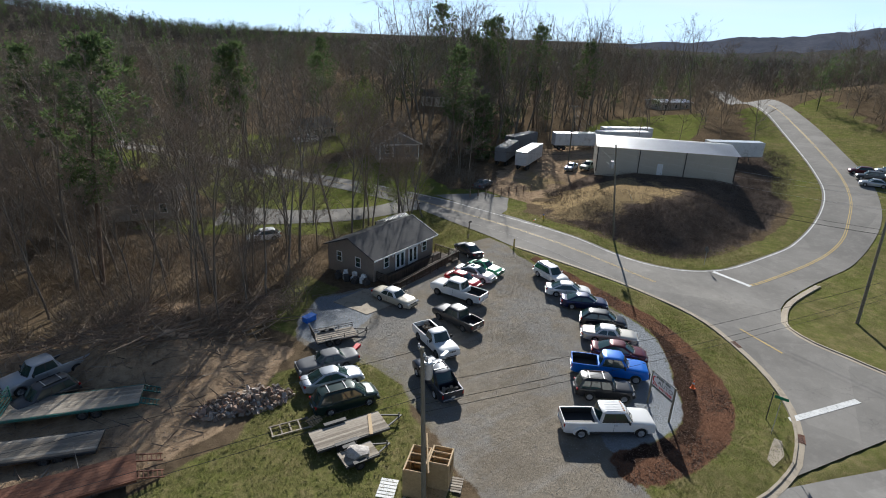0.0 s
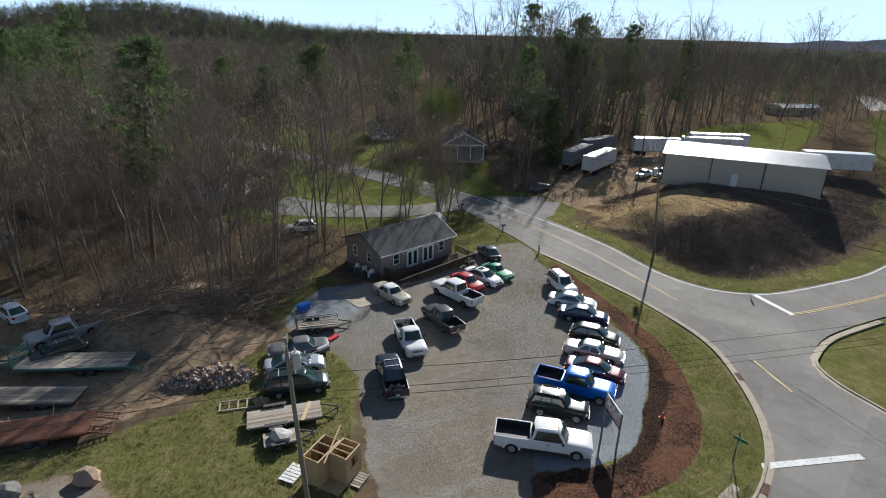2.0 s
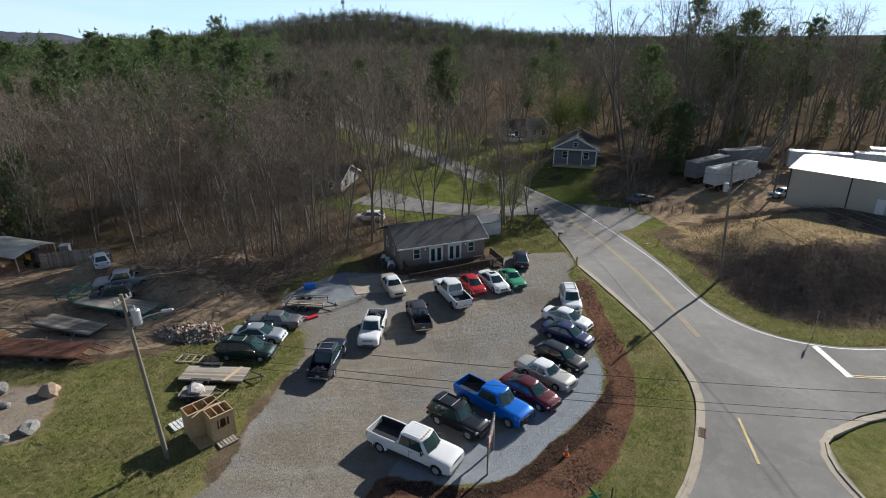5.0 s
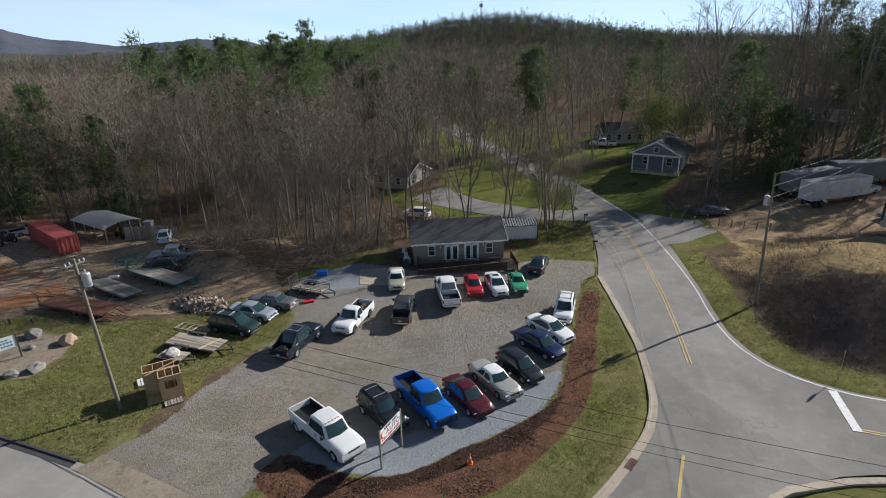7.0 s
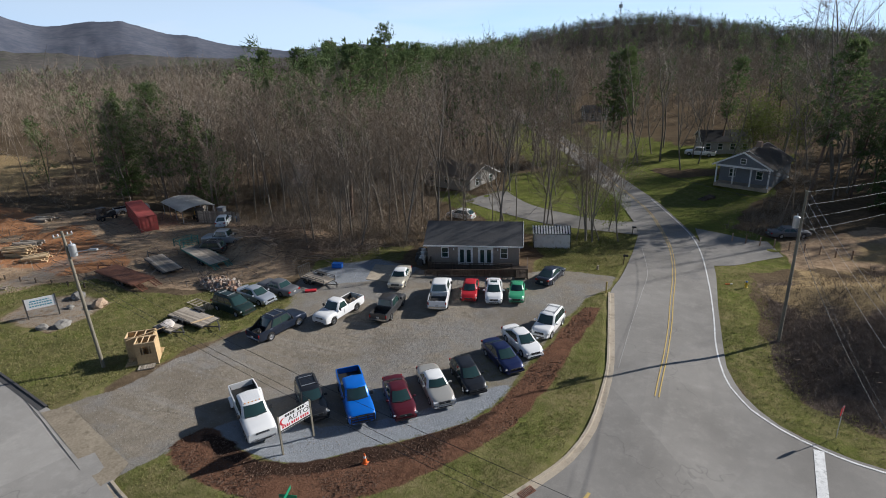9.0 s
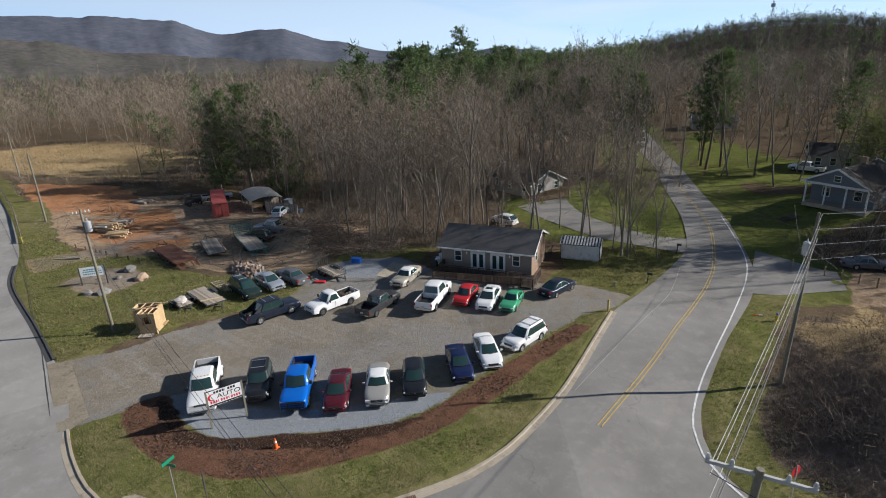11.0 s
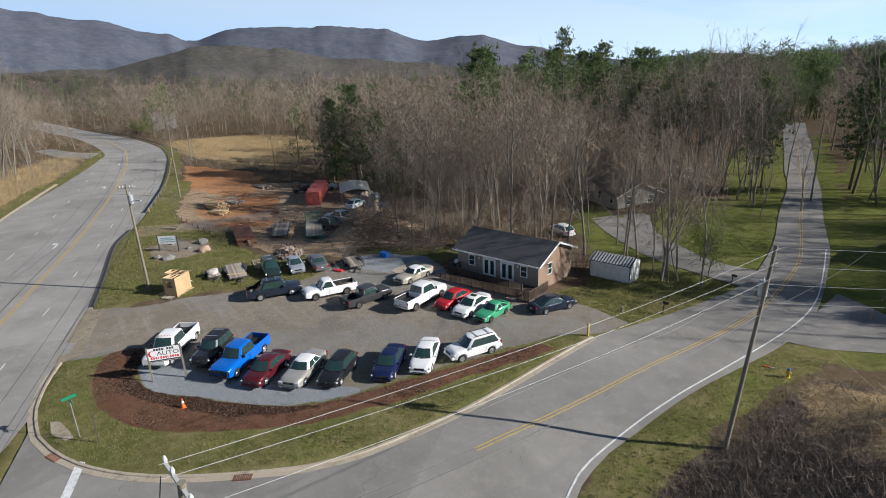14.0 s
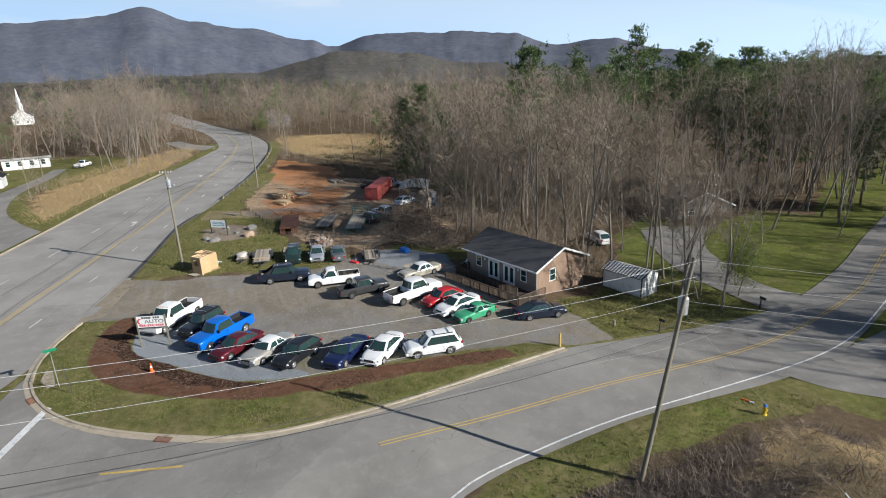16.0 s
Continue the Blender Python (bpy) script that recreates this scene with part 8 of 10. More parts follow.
def cottage(x, y, deg, w, d, eave, ridge_, wall, roof, label, windows=3, porch=False, z=None):
    """A gabled house; the front faces -y, the ridge runs along its length w."""
    h = thing("house", label, "house", pose(x, y, (hs(x, y) if z is None else z), 0, 0, deg), "houses up the road")
    part("wall", boxes((-w / 2, -d / 2, -0.8, w / 2, -d / 2 + 0.2, eave)), wall, h)
    part("wall", boxes((-w / 2, d / 2 - 0.2, -0.8, w / 2, d / 2, eave)), wall, h)
    for xx in (-w / 2, w / 2 - 0.2):
        part("wall", gable(bmesh.new(), xx, -d / 2 + 0.2, d / 2 - 0.2, -0.8, eave, ridge_ - 0.05, 0.2), wall, h)
    for s in (-1, 1):
        bm = bmesh.new()
        k = (ridge_ - eave) / (d / 2)
        bm.faces.new([bm.verts.new(q) for q in ((-w / 2 - 0.4, s * (d / 2 + 0.5), eave - 0.5 * k + 0.05), (w / 2 + 0.4, s * (d / 2 + 0.5), eave - 0.5 * k + 0.05), (w / 2 + 0.4, 0, ridge_ + 0.05), (-w / 2 - 0.4, 0, ridge_ + 0.05))])
        bmesh.ops.solidify(bm, geom=bm.faces[:], thickness=0.15)
        part("roof", bm, roof, h)
    for xx in (-w / 2 - 0.42, w / 2 + 0.42):
        for s in (-1, 1):
            part("rake_board", bar(bmesh.new(), (xx, s * (d / 2 + 0.5), eave - 0.35), (xx, 0, ridge_ + 0.02), 0.06, 0.22), M_TRIM, h)
    for k in range(windows):
        xx = -w / 2 + w * (k + 0.5) / windows - 0.45
        window(h, xx, 0.9, 0.9, 1.3, y=-d / 2 - 0.02)
    for s, dg, xx in ((1, 90, w / 2), (-1, -90, -w / 2)):
        for q in (-d / 4, d / 4):
            f = window(h, 0, 0.9, 0.9, 1.3, y=0)
            f.matrix_local = Matrix.Translation((xx + 0.02 * s, q - 0.45 * s, 0)) @ pose(0, 0, 0, 0, 0, dg)
    if porch:
        f = boxes((w / 2, -d / 2, -0.6, w / 2 + 2.2, d / 2, 0.0))
        part("porch_floor", f, M_CONCRETE, h)
        for k in range(4):
            q = -d / 2 + 0.15 + (d - 0.3) * k / 3
            part("porch_post", boxes((w / 2 + 1.95, q - 0.1, 0, w / 2 + 2.15, q + 0.1, eave - 0.3)), M_TRIM, h)
        part("porch_beam", boxes((w / 2 + 1.95, -d / 2, eave - 0.3, w / 2 + 2.2, d / 2, eave + 0.05)), M_TRIM, h)
        g = gable(bmesh.new(), w / 2 + 2.05, -d / 2 - 0.1, d / 2 + 0.1, eave + 0.05, eave + 0.1, ridge_ - 0.1, 0.12)
        part("porch_gable", g, M_BUNGALOW, h)
        for s in (-1, 1):
            bm = bmesh.new()
            bm.faces.new([bm.verts.new(q) for q in ((w / 2 + 0.4, s * (d / 2 + 0.5), eave - 0.1), (w / 2 + 2.6, s * (d / 2 + 0.5), eave - 0.1), (w / 2 + 2.6, 0, ridge_ + 0.05), (w / 2 + 0.4, 0, ridge_ + 0.05))])
            bmesh.ops.solidify(bm, geom=bm.faces[:], thickness=0.14)
            part("porch_roof", bm, roof, h)
            bm = bar(bmesh.new(), (w / 2 + 2.66, s * (d / 2 + 0.5), eave - 0.05), (w / 2 + 2.66, 0, ridge_ + 0.1), 0.06, 0.25)
            part("rake_board", bm, M_TRIM, h)
        window(h, 0, 0, 0.8, 0.8, y=0).matrix_local = Matrix.Translation((w / 2 + 2.2, -0.4, eave + 0.5)) @ pose(0, 0, 0, 0, 0, 90)
        part("chimney", boxes((-1, -0.5, ridge_ - 0.6, -0.2, 0.3, ridge_ + 0.9)), M_BROWN_BOARD, h)
    return h


cottage(70.4, 104.0, -112, 9.5, 8.6, 3.2, 5.5, M_BUNGALOW, M_BROWNROOF, "grey craftsman bungalow with white gable trim and porch", 3, True)
cottage(66.5, 136, 10, 10, 8, 2.8, 4.6, M_TANWALL, M_SHINGLE, "low tan ranch house with dark roof among trees", 4)
cottage(17.3, 97.5, -20, 12, 8.5, 2.6, 4.5, M_PALEWALL, M_BROWNROOF, "low grey-beige house with brown roof among trees", 3, z=-3.3)
cottage(222, 127, -22, 15, 10, 3.2, 3.9, M_TANWALL, M_WH_ROOF, "far house with gleaming white metal roof", 3)
cottage(33, 186, 20, 12, 8, 2.8, 4.6, M_TANWALL, M_SHINGLE, "far grey house on the hillside", 3)
cottage(120, 150, -30, 12, 8, 2.8, 4.6, M_TRIM, M_SHINGLE, "far white house on the hillside", 3)
cottage(-105.5, -23.5, 98, 11, 2.8, 2.7, 2.95, M_TRIM, M_TRIM, "old white camper trailer home by the road", 4)
cottage(-72, -22.5, 5, 6, 4, 2.6, 3.6, M_TRIM, M_SHINGLE, "small white outbuilding by the drive", 1)
ch = cottage(-338, -76, 10, 20, 10, 5, 9, M_TRIM, M_SHINGLE, "white country church with steeple", 4)
part("steeple", tube(bmesh.new(), [(8, 0, 7), (8, 0, 12), (8, 0, 12.1), (8, 0, 21)], [1.6, 1.6, 1.3, 0.05], 4), M_TRIM, ch)
vehicle("pickup_truck", "single_truck", WHITE, -97, -8.5, 160, "white pickup parked on the lawn across the road", "pickup truck", group="cars at the houses")
vehicle("hatchback", "hatch", WHITE, 27.2, 71.6, 170, "white hatchback on the neighbour's drive", "car", group="cars at the houses")
vehicle("pickup_truck", "crew_truck", WHITE, 62, 129.5, 170, "white pickup at the ranch house", "pickup truck", group="cars at the houses")

# garden steps below the bungalow
stp2 = thing("garden_steps", "dark timber garden steps on the lawn", "steps", pose(61.8, 92, hs(61.8, 92) - 0.1, 0, 0, 40))
for k in range(6):
    part("step", boxes((k * 0.4, -0.7, 0, k * 0.4 + 0.4, 0.7, 0.15 + 0.1 * k)), M_DECK, stp2)
# rail fence by the drive
for k in range(9):
    q = Vector((65.5 + k * 1.6, 72.2 - k * 0.35, 0))
    fp = thing("fence_post", "brown wooden fence post by the drive", "post", pose(q.x, q.y, hs(q.x, q.y)), "fence posts by the drive")
    part("post", boxes((-0.07, -0.07, -0.2, 0.07, 0.07, 1.15)), M_BROWN_BOARD, fp)

# radio mast on the hill
mast = thing("radio_mast", "thin lattice radio mast on the hilltop", "mast", pose(-5, 560, hs(-5, 560)))
mb_ = bmesh.new()
for k in range(3):
    a = k * 2.094
    bar(mb_, (1.1 * math.cos(a), 1.1 * math.sin(a), 0), (0.5 * math.cos(a), 0.5 * math.sin(a), 38), 0.16)
for z in range(0, 38, 2):
    for k in range(3):
        a, b = k * 2.094, (k + 1) * 2.094
        r_ = 1.1 - 0.6 * z / 38
        bar(mb_, (r_ * math.cos(a), r_ * math.sin(a), z), (r_ * math.cos(b), r_ * math.sin(b), z + 2), 0.1)
part("lattice", mb_, M_DARKSTEEL, mast)
part("antennas", boxes((-1.6, -0.3, 33, 1.6, 0.3, 36), (-0.3, -1.6, 28, 0.3, 1.6, 31)), M_GALV, mast)

# corner pole at the junction and its wires
utility_pole(67.9, 13.1, 12.6, lean=(0.75, 0.65), arms=((0.985, 7, 2.7),), label="grey weathered utility pole with a pale crossarm at the junction", r=0.15, arm_mat=M_RAW_GREY)
P3 = Vector((67.5, 13.4, 12.6))
for dz, dz3 in ((0.0, 0.0), (0.85, 0.45), (1.7, 1.7)):
    wire("wire", Vector((68.1, 45.6, 11.55 - dz)), P3 - Vector((0, 0, dz3 + 0.05)), 0.5, M_ALU_WIRE, 0.008)
wire("wire", Vector((67.9, 44.7, 7.6)), P3 - Vector((0.2, 0, 4.2)), 0.7, M_CABLE, 0.022, label="black telephone cable between poles")
wire("wire", Vector((67.9, 44.7, 8.2)), P3 - Vector((0.2, 0, 3.7)), 0.7, M_CABLE, 0.012)
for dz in (0.0, 0.5, -1.2):
    wire("wire", (14.9, 19.0, 7.9 - dz), (79.2, 2.0, 9.6 - dz), 1.2, M_CABLE, 0.013, label="thin dark cable slung over the lot")
for dz in (0.4, 1.4):
    wire("wire", P3 - Vector((0, 0, dz)), (130, 0, 12), 1.2, M_CABLE, 0.014)
wire("wire", P2 - Vector((0, 0.6, 2.4)), P2 + Vector((10, 2.2, -10.2)), 0.0, M_ALU_WIRE, 0.004, label="slanting steel guy wire of the pole")
ga_, gb_ = P2 - Vector((0, 0.6, 2.4)), P2 + Vector((10, 2.2, -10.2))
tagged(new("guy_guard", bm_mesh("guy_guard", tube(bmesh.new(), [ga_.lerp(gb_, 0.8), gb_], 0.03, 6), M_TRIM)), "white plastic guard on the guy wire", "cable guard")
wire("wire", P2 - Vector((0, 0.6, 4.0)), (64.5, 74.5, 5.0), 0.5, M_CABLE, 0.014)
wire("wire", (46.4, 70, 9.5), (40.2, 56, 2.4), 0.4, M_CABLE, 0.012)
wire("wire", (46.4, 70, 9.8), (44, 112, 10.5), 1.0, M_CABLE, 0.012)
utility_pole(42, 115, 10.5)

# ---------------------------------------------------------------- trees
class Soup:
    """Collects vertices and faces."""
    def __init__(self):
        self.v, self.f, self.n = [], [], 0

    def add(self, v, f):
        self.v.append(np.asarray(v, float))
        self.f += [tuple(k + self.n for k in q) for q in f]
        self.n += len(v)

    def mesh(self, name, material, smooth=False):
        return mesh_of(name, np.concatenate(self.v), self.f, material, smooth)


def limb(soup, pts, r0, r1, sides):
    """A tapered limb along pts."""
    p = np.asarray(pts, float)
    n = len(p)
    d = np.gradient(p, axis=0)
    d /= np.maximum(np.linalg.norm(d, axis=1)[:, None], 1e-6)
    u = np.cross(d, (0.31, 0.87, 0.11))
    u /= np.maximum(np.linalg.norm(u, axis=1)[:, None], 1e-6)
    w = np.cross(d, u)
    r = np.linspace(r0, r1, n)[:, None, None]
    a = np.arange(sides) * 6.28318 / sides
    v = p[:, None] + r * (np.cos(a)[None, :, None] * u[:, None] + np.sin(a)[None, :, None] * w[:, None])
    f = [(i * sides + j, i * sides + (j + 1) % sides, (i + 1) * sides + (j + 1) % sides, (i + 1) * sides + j) for i in range(n - 1) for j in range(sides)]
    soup.add(v.reshape(-1, 3), f)


def spikes(soup, base, tip, r):
    """Many thin three-sided twigs."""
    base, tip = np.asarray(base, float), np.asarray(tip, float)
    d = tip - base
    u = np.cross(d, (0.2, 0.5, 0.9))
    u /= np.maximum(np.linalg.norm(u, axis=1)[:, None], 1e-6)
    w = np.cross(d, u)
    w /= np.maximum(np.linalg.norm(w, axis=1)[:, None], 1e-6)
    r = np.asarray(r, float).reshape(-1, 1) * np.ones((len(base), 1))
    v = np.stack([base + u * r, base - 0.5 * u * r + 0.87 * w * r, base - 0.5 * u * r - 0.87 * w * r, tip], 1).reshape(-1, 3)
    f = [q for k in range(len(base)) for q in ((4 * k, 4 * k + 1, 4 * k + 3), (4 * k + 1, 4 * k + 2, 4 * k + 3), (4 * k + 2, 4 * k, 4 * k + 3))]
    soup.add(v, f)


def blades(soup, base, tip, w, rg):
    """Many hair-thin twigs, one narrow triangle each."""
    base, tip = np.asarray(base, float), np.asarray(tip, float)
    u = np.cross(tip - base, rg.normal(0, 1, base.shape))
    u /= np.maximum(np.linalg.norm(u, axis=1)[:, None], 1e-6)
    w = np.asarray(w, float).reshape(-1, 1) * np.ones((len(base), 1))
    v = np.stack([base + u * w, base - u * w, tip], 1).reshape(-1, 3)
    soup.add(v, [(3 * k, 3 * k + 1, 3 * k + 2) for k in range(len(base))])


def bend(rng, a, d, length, n, wob, up):
    pts = [np.array(a, float)]
    d = np.array(d, float)
    for k in range(n):
        d = d + rng.normal(0, wob, 3) + np.array((0, 0, up))
        d /= np.linalg.norm(d)
        pts.append(pts[-1] + d * length / n)
    return np.array(pts)


def bare_tree(seed, H, r0, spread=0.22, first=0.4, limbs=24, subs=7, twigs=14, fork=0):
    """A leafless tree: crooked stems, rising limbs, a fine haze of twigs."""
    rng = np.random.default_rng(seed)
    wood, fine = Soup(), Soup()
    stems = [bend(rng, (0, 0, -0.3), (rng.normal(0, 0.07), rng.normal(0, 0.07), 1), H + 0.3, 9, 0.06, 0.03)]
    limb(wood, stems[0], r0, 0.03, 6)
    for q in range(fork):
        k = rng.integers(2, 6)
        a = rng.uniform(0, 6.28)
        st = bend(rng, stems[0][k], (0.45 * math.cos(a), 0.45 * math.sin(a), 1), H * (0.95 - k / 9), 7, 0.07, 0.07)
        limb(wood, st, r0 * 0.55, 0.025, 5)
        stems.append(st)
    sb, st_, b_list, t_list = [], [], [], []
    for i in range(limbs):
        st = stems[i % len(stems)]
        t = first + (0.97 - first) * (i / limbs) ** 0.85
        if st is not stems[0]:
            t = 0.25 + 0.7 * i / limbs
        q = t * (len(st) - 1)
        k = min(int(q), len(st) - 2)
        a = st[k] + (st[k + 1] - st[k]) * (q - k)
        ang = i * 2.4 + rng.uniform(-0.6, 0.6)
        lean = rng.uniform(0.55, 1.25)
        ln = H * spread * min(1.0, 1.9 * (1.12 - t)) * rng.uniform(0.55, 1.3)
        pts = bend(rng, a, (math.cos(ang) * lean, math.sin(ang) * lean, 0.75), ln, 4, 0.17, 0.12)
        limb(wood, pts, max(r0 * 0.32 * (1.1 - t), 0.028), 0.01, 3)
        for s in range(subs):
            q2 = rng.uniform(0.2, 1.0) * 4
            k2 = min(int(q2), 3)
            b = pts[k2] + (pts[k2 + 1] - pts[k2]) * (q2 - k2)
            dd = (pts[k2 + 1] - pts[k2])
            dd = dd / np.linalg.norm(dd) + rng.normal(0, 0.6, 3)
            dd = dd / np.linalg.norm(dd) * ln * rng.uniform(0.3, 0.65)
            sb.append(b), st_.append(b + dd)
            for w in range(twigs):
                c = b + dd * rng.uniform(0.1, 1.0)
                td = dd / np.linalg.norm(dd) + rng.normal(0, 0.7, 3) + np.array((0, 0, 0.25))
                b_list.append(c)
                t_list.append(c + td / np.linalg.norm(td) * rng.uniform(0.4, 1.3))
    spikes(fine, sb, st_, 0.019)
    blades(fine, b_list, t_list, 0.0115, rng)
    return wood.mesh("trunk", M_BARK, True), fine.mesh("crown", M_TWIG)


def pine_tree(seed, H, r0, width=0.2, first=0.3, whorls=17, boughs=6, tufts=5, n=11, size=0.62, blade=0.095, bare=0.12):
    """A pine: ragged boughs that carry fans of needles, a rounded top."""
    rng = np.random.default_rng(seed)
    wood, fine = Soup(), Soup()
    st = bend(rng, (0, 0, -0.3), (rng.normal(0, 0.03), rng.normal(0, 0.03), 1), H + 0.3, 9, 0.025, 0.03)
    limb(wood, st, r0, 0.03, 6)
    b0, b1, bl, tl = [], [], [], []
    for i in range(whorls):
        t = first + (0.99 - first) * i / (whorls - 1)
        q = t * 9
        k = min(int(q), 8)
        a = st[k] + (st[k + 1] - st[k]) * (q - k)
        u = (t - first) / (1 - first)
        reach = H * width * min(1.0, 2.1 * (1.04 - u)) ** 0.75 * min(1.0, 0.55 + 1.6 * u) * rng.uniform(0.6, 1.25) + 0.4
        for b in range(boughs):
            if rng.random() < bare:
                continue
            ang = b * 6.28 / boughs + i * 0.9 + rng.uniform(-0.4, 0.4)
            o = np.array((math.cos(ang), math.sin(ang), 0.05 + 0.5 * u))
            e = a + o * reach * rng.uniform(0.55, 1.2) + np.array((0, 0, rng.uniform(-0.3, 0.3)))
            b0.append(a), b1.append(e)
            for m in range(tufts):
                f = 0.3 + 0.72 * (m + rng.uniform(0, 1)) / tufts
                c = a + (e - a) * f + rng.normal(0, 0.22, 3) * (0.4 + f)
                v = rng.normal(0, 1, (n, 3)) + o * 0.7 + np.array((0, 0, 0.35))
                v /= np.linalg.norm(v, axis=1)[:, None]
                v0 = c + rng.normal(0, size * 0.22, (n, 3))
                bl.append(v0), tl.append(v0 + v * rng.uniform(0.5, 1.15, (n, 1)) * size)
    spikes(wood, b0, b1, 0.05)
    blades(fine, np.concatenate(bl), np.concatenate(tl), blade, rng)
    return wood.mesh("trunk", M_PINE_BARK, True), fine.mesh("crown", M_NEEDLE)


rng = np.random.default_rng(5)
BARE = [bare_tree(s, h, r * 0.7, sp * 1.2, fi * 0.55, twigs=16, fork=fk) for s, h, r, sp, fi, fk in ((1, 18, 0.21, 0.24, 0.40, 1), (2, 21, 0.25, 0.24, 0.45, 2), (3, 16, 0.17, 0.28, 0.33, 1), (4, 23, 0.28, 0.24, 0.42, 2), (5, 14, 0.14, 0.30, 0.3, 0), (6, 19, 0.2, 0.2, 0.5, 0), (7, 20, 0.22, 0.27, 0.38, 3))]
LITE = [bare_tree(s, h, r * 0.7, sp * 1.2, fi * 0.7, 18, 5, 10, fk) for s, h, r, sp, fi, fk in ((21, 18, 0.21, 0.24, 0.40, 1), (22, 21, 0.25, 0.24, 0.45, 2), (23, 16, 0.17, 0.28, 0.33, 1), (24, 22, 0.24, 0.24, 0.42, 2))]
PINES = [pine_tree(s, h, r, w, f) for s, h, r, w, f in ((11, 17, 0.22, 0.25, 0.1), (12, 22, 0.27, 0.19, 0.28), (13, 14, 0.17, 0.27, 0.08), (14, 25, 0.3, 0.16, 0.42))]
LONE_PINE = pine_tree(15, 31, 0.34, 0.125, 0.4, 16, 6, 4, 10, 0.75, bare=0.3)


def plant(kind, meshes, x, y, scale, turn, label, category, group, dz=0.0):
    t = thing(kind, label, category, Matrix.Translation((x, y, hs(x, y) + dz)) @ Matrix.Rotation(turn, 4, "Z") @ Matrix.Scale(scale, 4), group)
    part("trunk", meshes[0], None, t)
    part("crown", meshes[1], None, t)
    return t


# open land where no tree stands
KEEP_OUT = [LOT, CORNER, outline(ROADS["n"]), outline(ROADS["e"]), outline(ROADS["w"]), outline(ROADS["v"]), *DIRT, *CLAY, *CLEARED, *GRASS[:1], GRASS[2], GRASS[4], DRYGRASS[0], [(a * PLAN, b * PLAN) for a, b in MOUND]]
LAWN = GRASS[5:]
# gardens and lawns up the road, with few trees
OPEN = [(28.08, 69.12), (38.88, 64.8), (54, 64.8), (61.56, 73.44), (73.44, 92.88), (83.16, 112.32), (84.24, 136.08), (64.8, 149.04), (43.2, 157.68), (25.92, 162), (15.12, 157.68), (19.44, 138.24), (25.92, 112.32), (14.04, 108), (12.96, 92.88), (21.6, 77.76)]
KEEP_OUT.append(OPEN)
# clear ground in front of the church
KEEP_OUT.append([(-118, -22), (-340, -52), (-345, -100), (-128, -40)])


def free(x, y, margin=1.5, lawn=2.0):
    x, y = np.atleast_1d(x), np.atleast_1d(y)
    d = np.minimum(union_sdf(KEEP_OUT, x, y), road_sdf(x, y, "abc") - 1.5)
    return (d > margin) & (union_sdf(LAWN, x, y) > -lawn) & ~((np.abs(x - 36.5) < 9) & (np.abs(y - 54) < 7)) & ~((np.abs(x - 43.5) < 4) & (np.abs(y - 63) < 3.5))


def scatter(n, x0, x1, y0, y1, gap, margin=1.5, keep=None):
    out = []
    cand = np.column_stack([rng.uniform(x0, x1, n), rng.uniform(y0, y1, n)])
    ok = free(cand[:, 0], cand[:, 1], margin)
    if keep is not None:
        ok &= keep(cand[:, 0], cand[:, 1])
    grid = {}
    for (x, y) in cand[ok]:
        key = (int(x // gap), int(y // gap))
        if any((x - a) ** 2 + (y - b) ** 2 < gap * gap for i in (-1, 0, 1) for j in (-1, 0, 1) for a, b in grid.get((key[0] + i, key[1] + j), ())):
            continue
        grid.setdefault(key, []).append((x, y))
        out.append((x, y))
    return out


near_spots = scatter(900, -45, 48, 50, 96, 4.3)
for x, y in [q for q in near_spots[:84] if q[0] > 14 or q[1] > 66]:
    plant("bare_tree", BARE[rng.integers(len(BARE))], x, y, rng.uniform(0.8, 1.25), rng.uniform(0, 6.28), "tall leafless grey-brown tree in the woods", "tree", "leafless trees near the lot")


def quads(s):
    return np.concatenate(s.v), np.array([f if len(f) == 4 else (*f, f[2]) for f in s.f])


def far_bare(seed, n=26, m=235, thin=0.025):
    """A leafless tree for the woods: stem, rising limbs and a haze of twigs."""
    rg = np.random.default_rng(seed)
    s = Soup()
    H = rg.uniform(12, 20)
    st = bend(rg, (0, 0, 0), (rg.normal(0, 0.08), rg.normal(0, 0.08), 1), H * 0.95, 3, 0.07, 0.03)
    limb(s, st, 0.095, 0.02, 3)
    t = rg.uniform(0.16, 0.97, n)
    q = t * 3
    k = np.minimum(q.astype(int), 2)
    base = st[k] + (st[k + 1] - st[k]) * (q - k)[:, None]
    a = rg.uniform(0, 6.28, n)
    ln = H * 0.30 * np.minimum(1.0, 1.9 * (1.1 - t)) * rg.uniform(0.6, 1.3, n)
    tip = base + np.column_stack([np.cos(a) * 0.72, np.sin(a) * 0.72, rg.uniform(0.2, 0.9, n)]) * ln[:, None]
    blades(s, base, tip, thin * 1.3, rg)
    k = rg.integers(0, n, m)
    u = rg.uniform(0.25, 1.0, (m, 1))
    b2 = base[k] + (tip[k] - base[k]) * u
    d = (tip[k] - base[k]) / ln[k][:, None] + rg.normal(0, 0.7, (m, 3)) + np.array((0, 0, 0.2))
    blades(s, b2, b2 + d * rg.uniform(0.7, 2.0, (m, 1)), thin, rg)
    return quads(s)


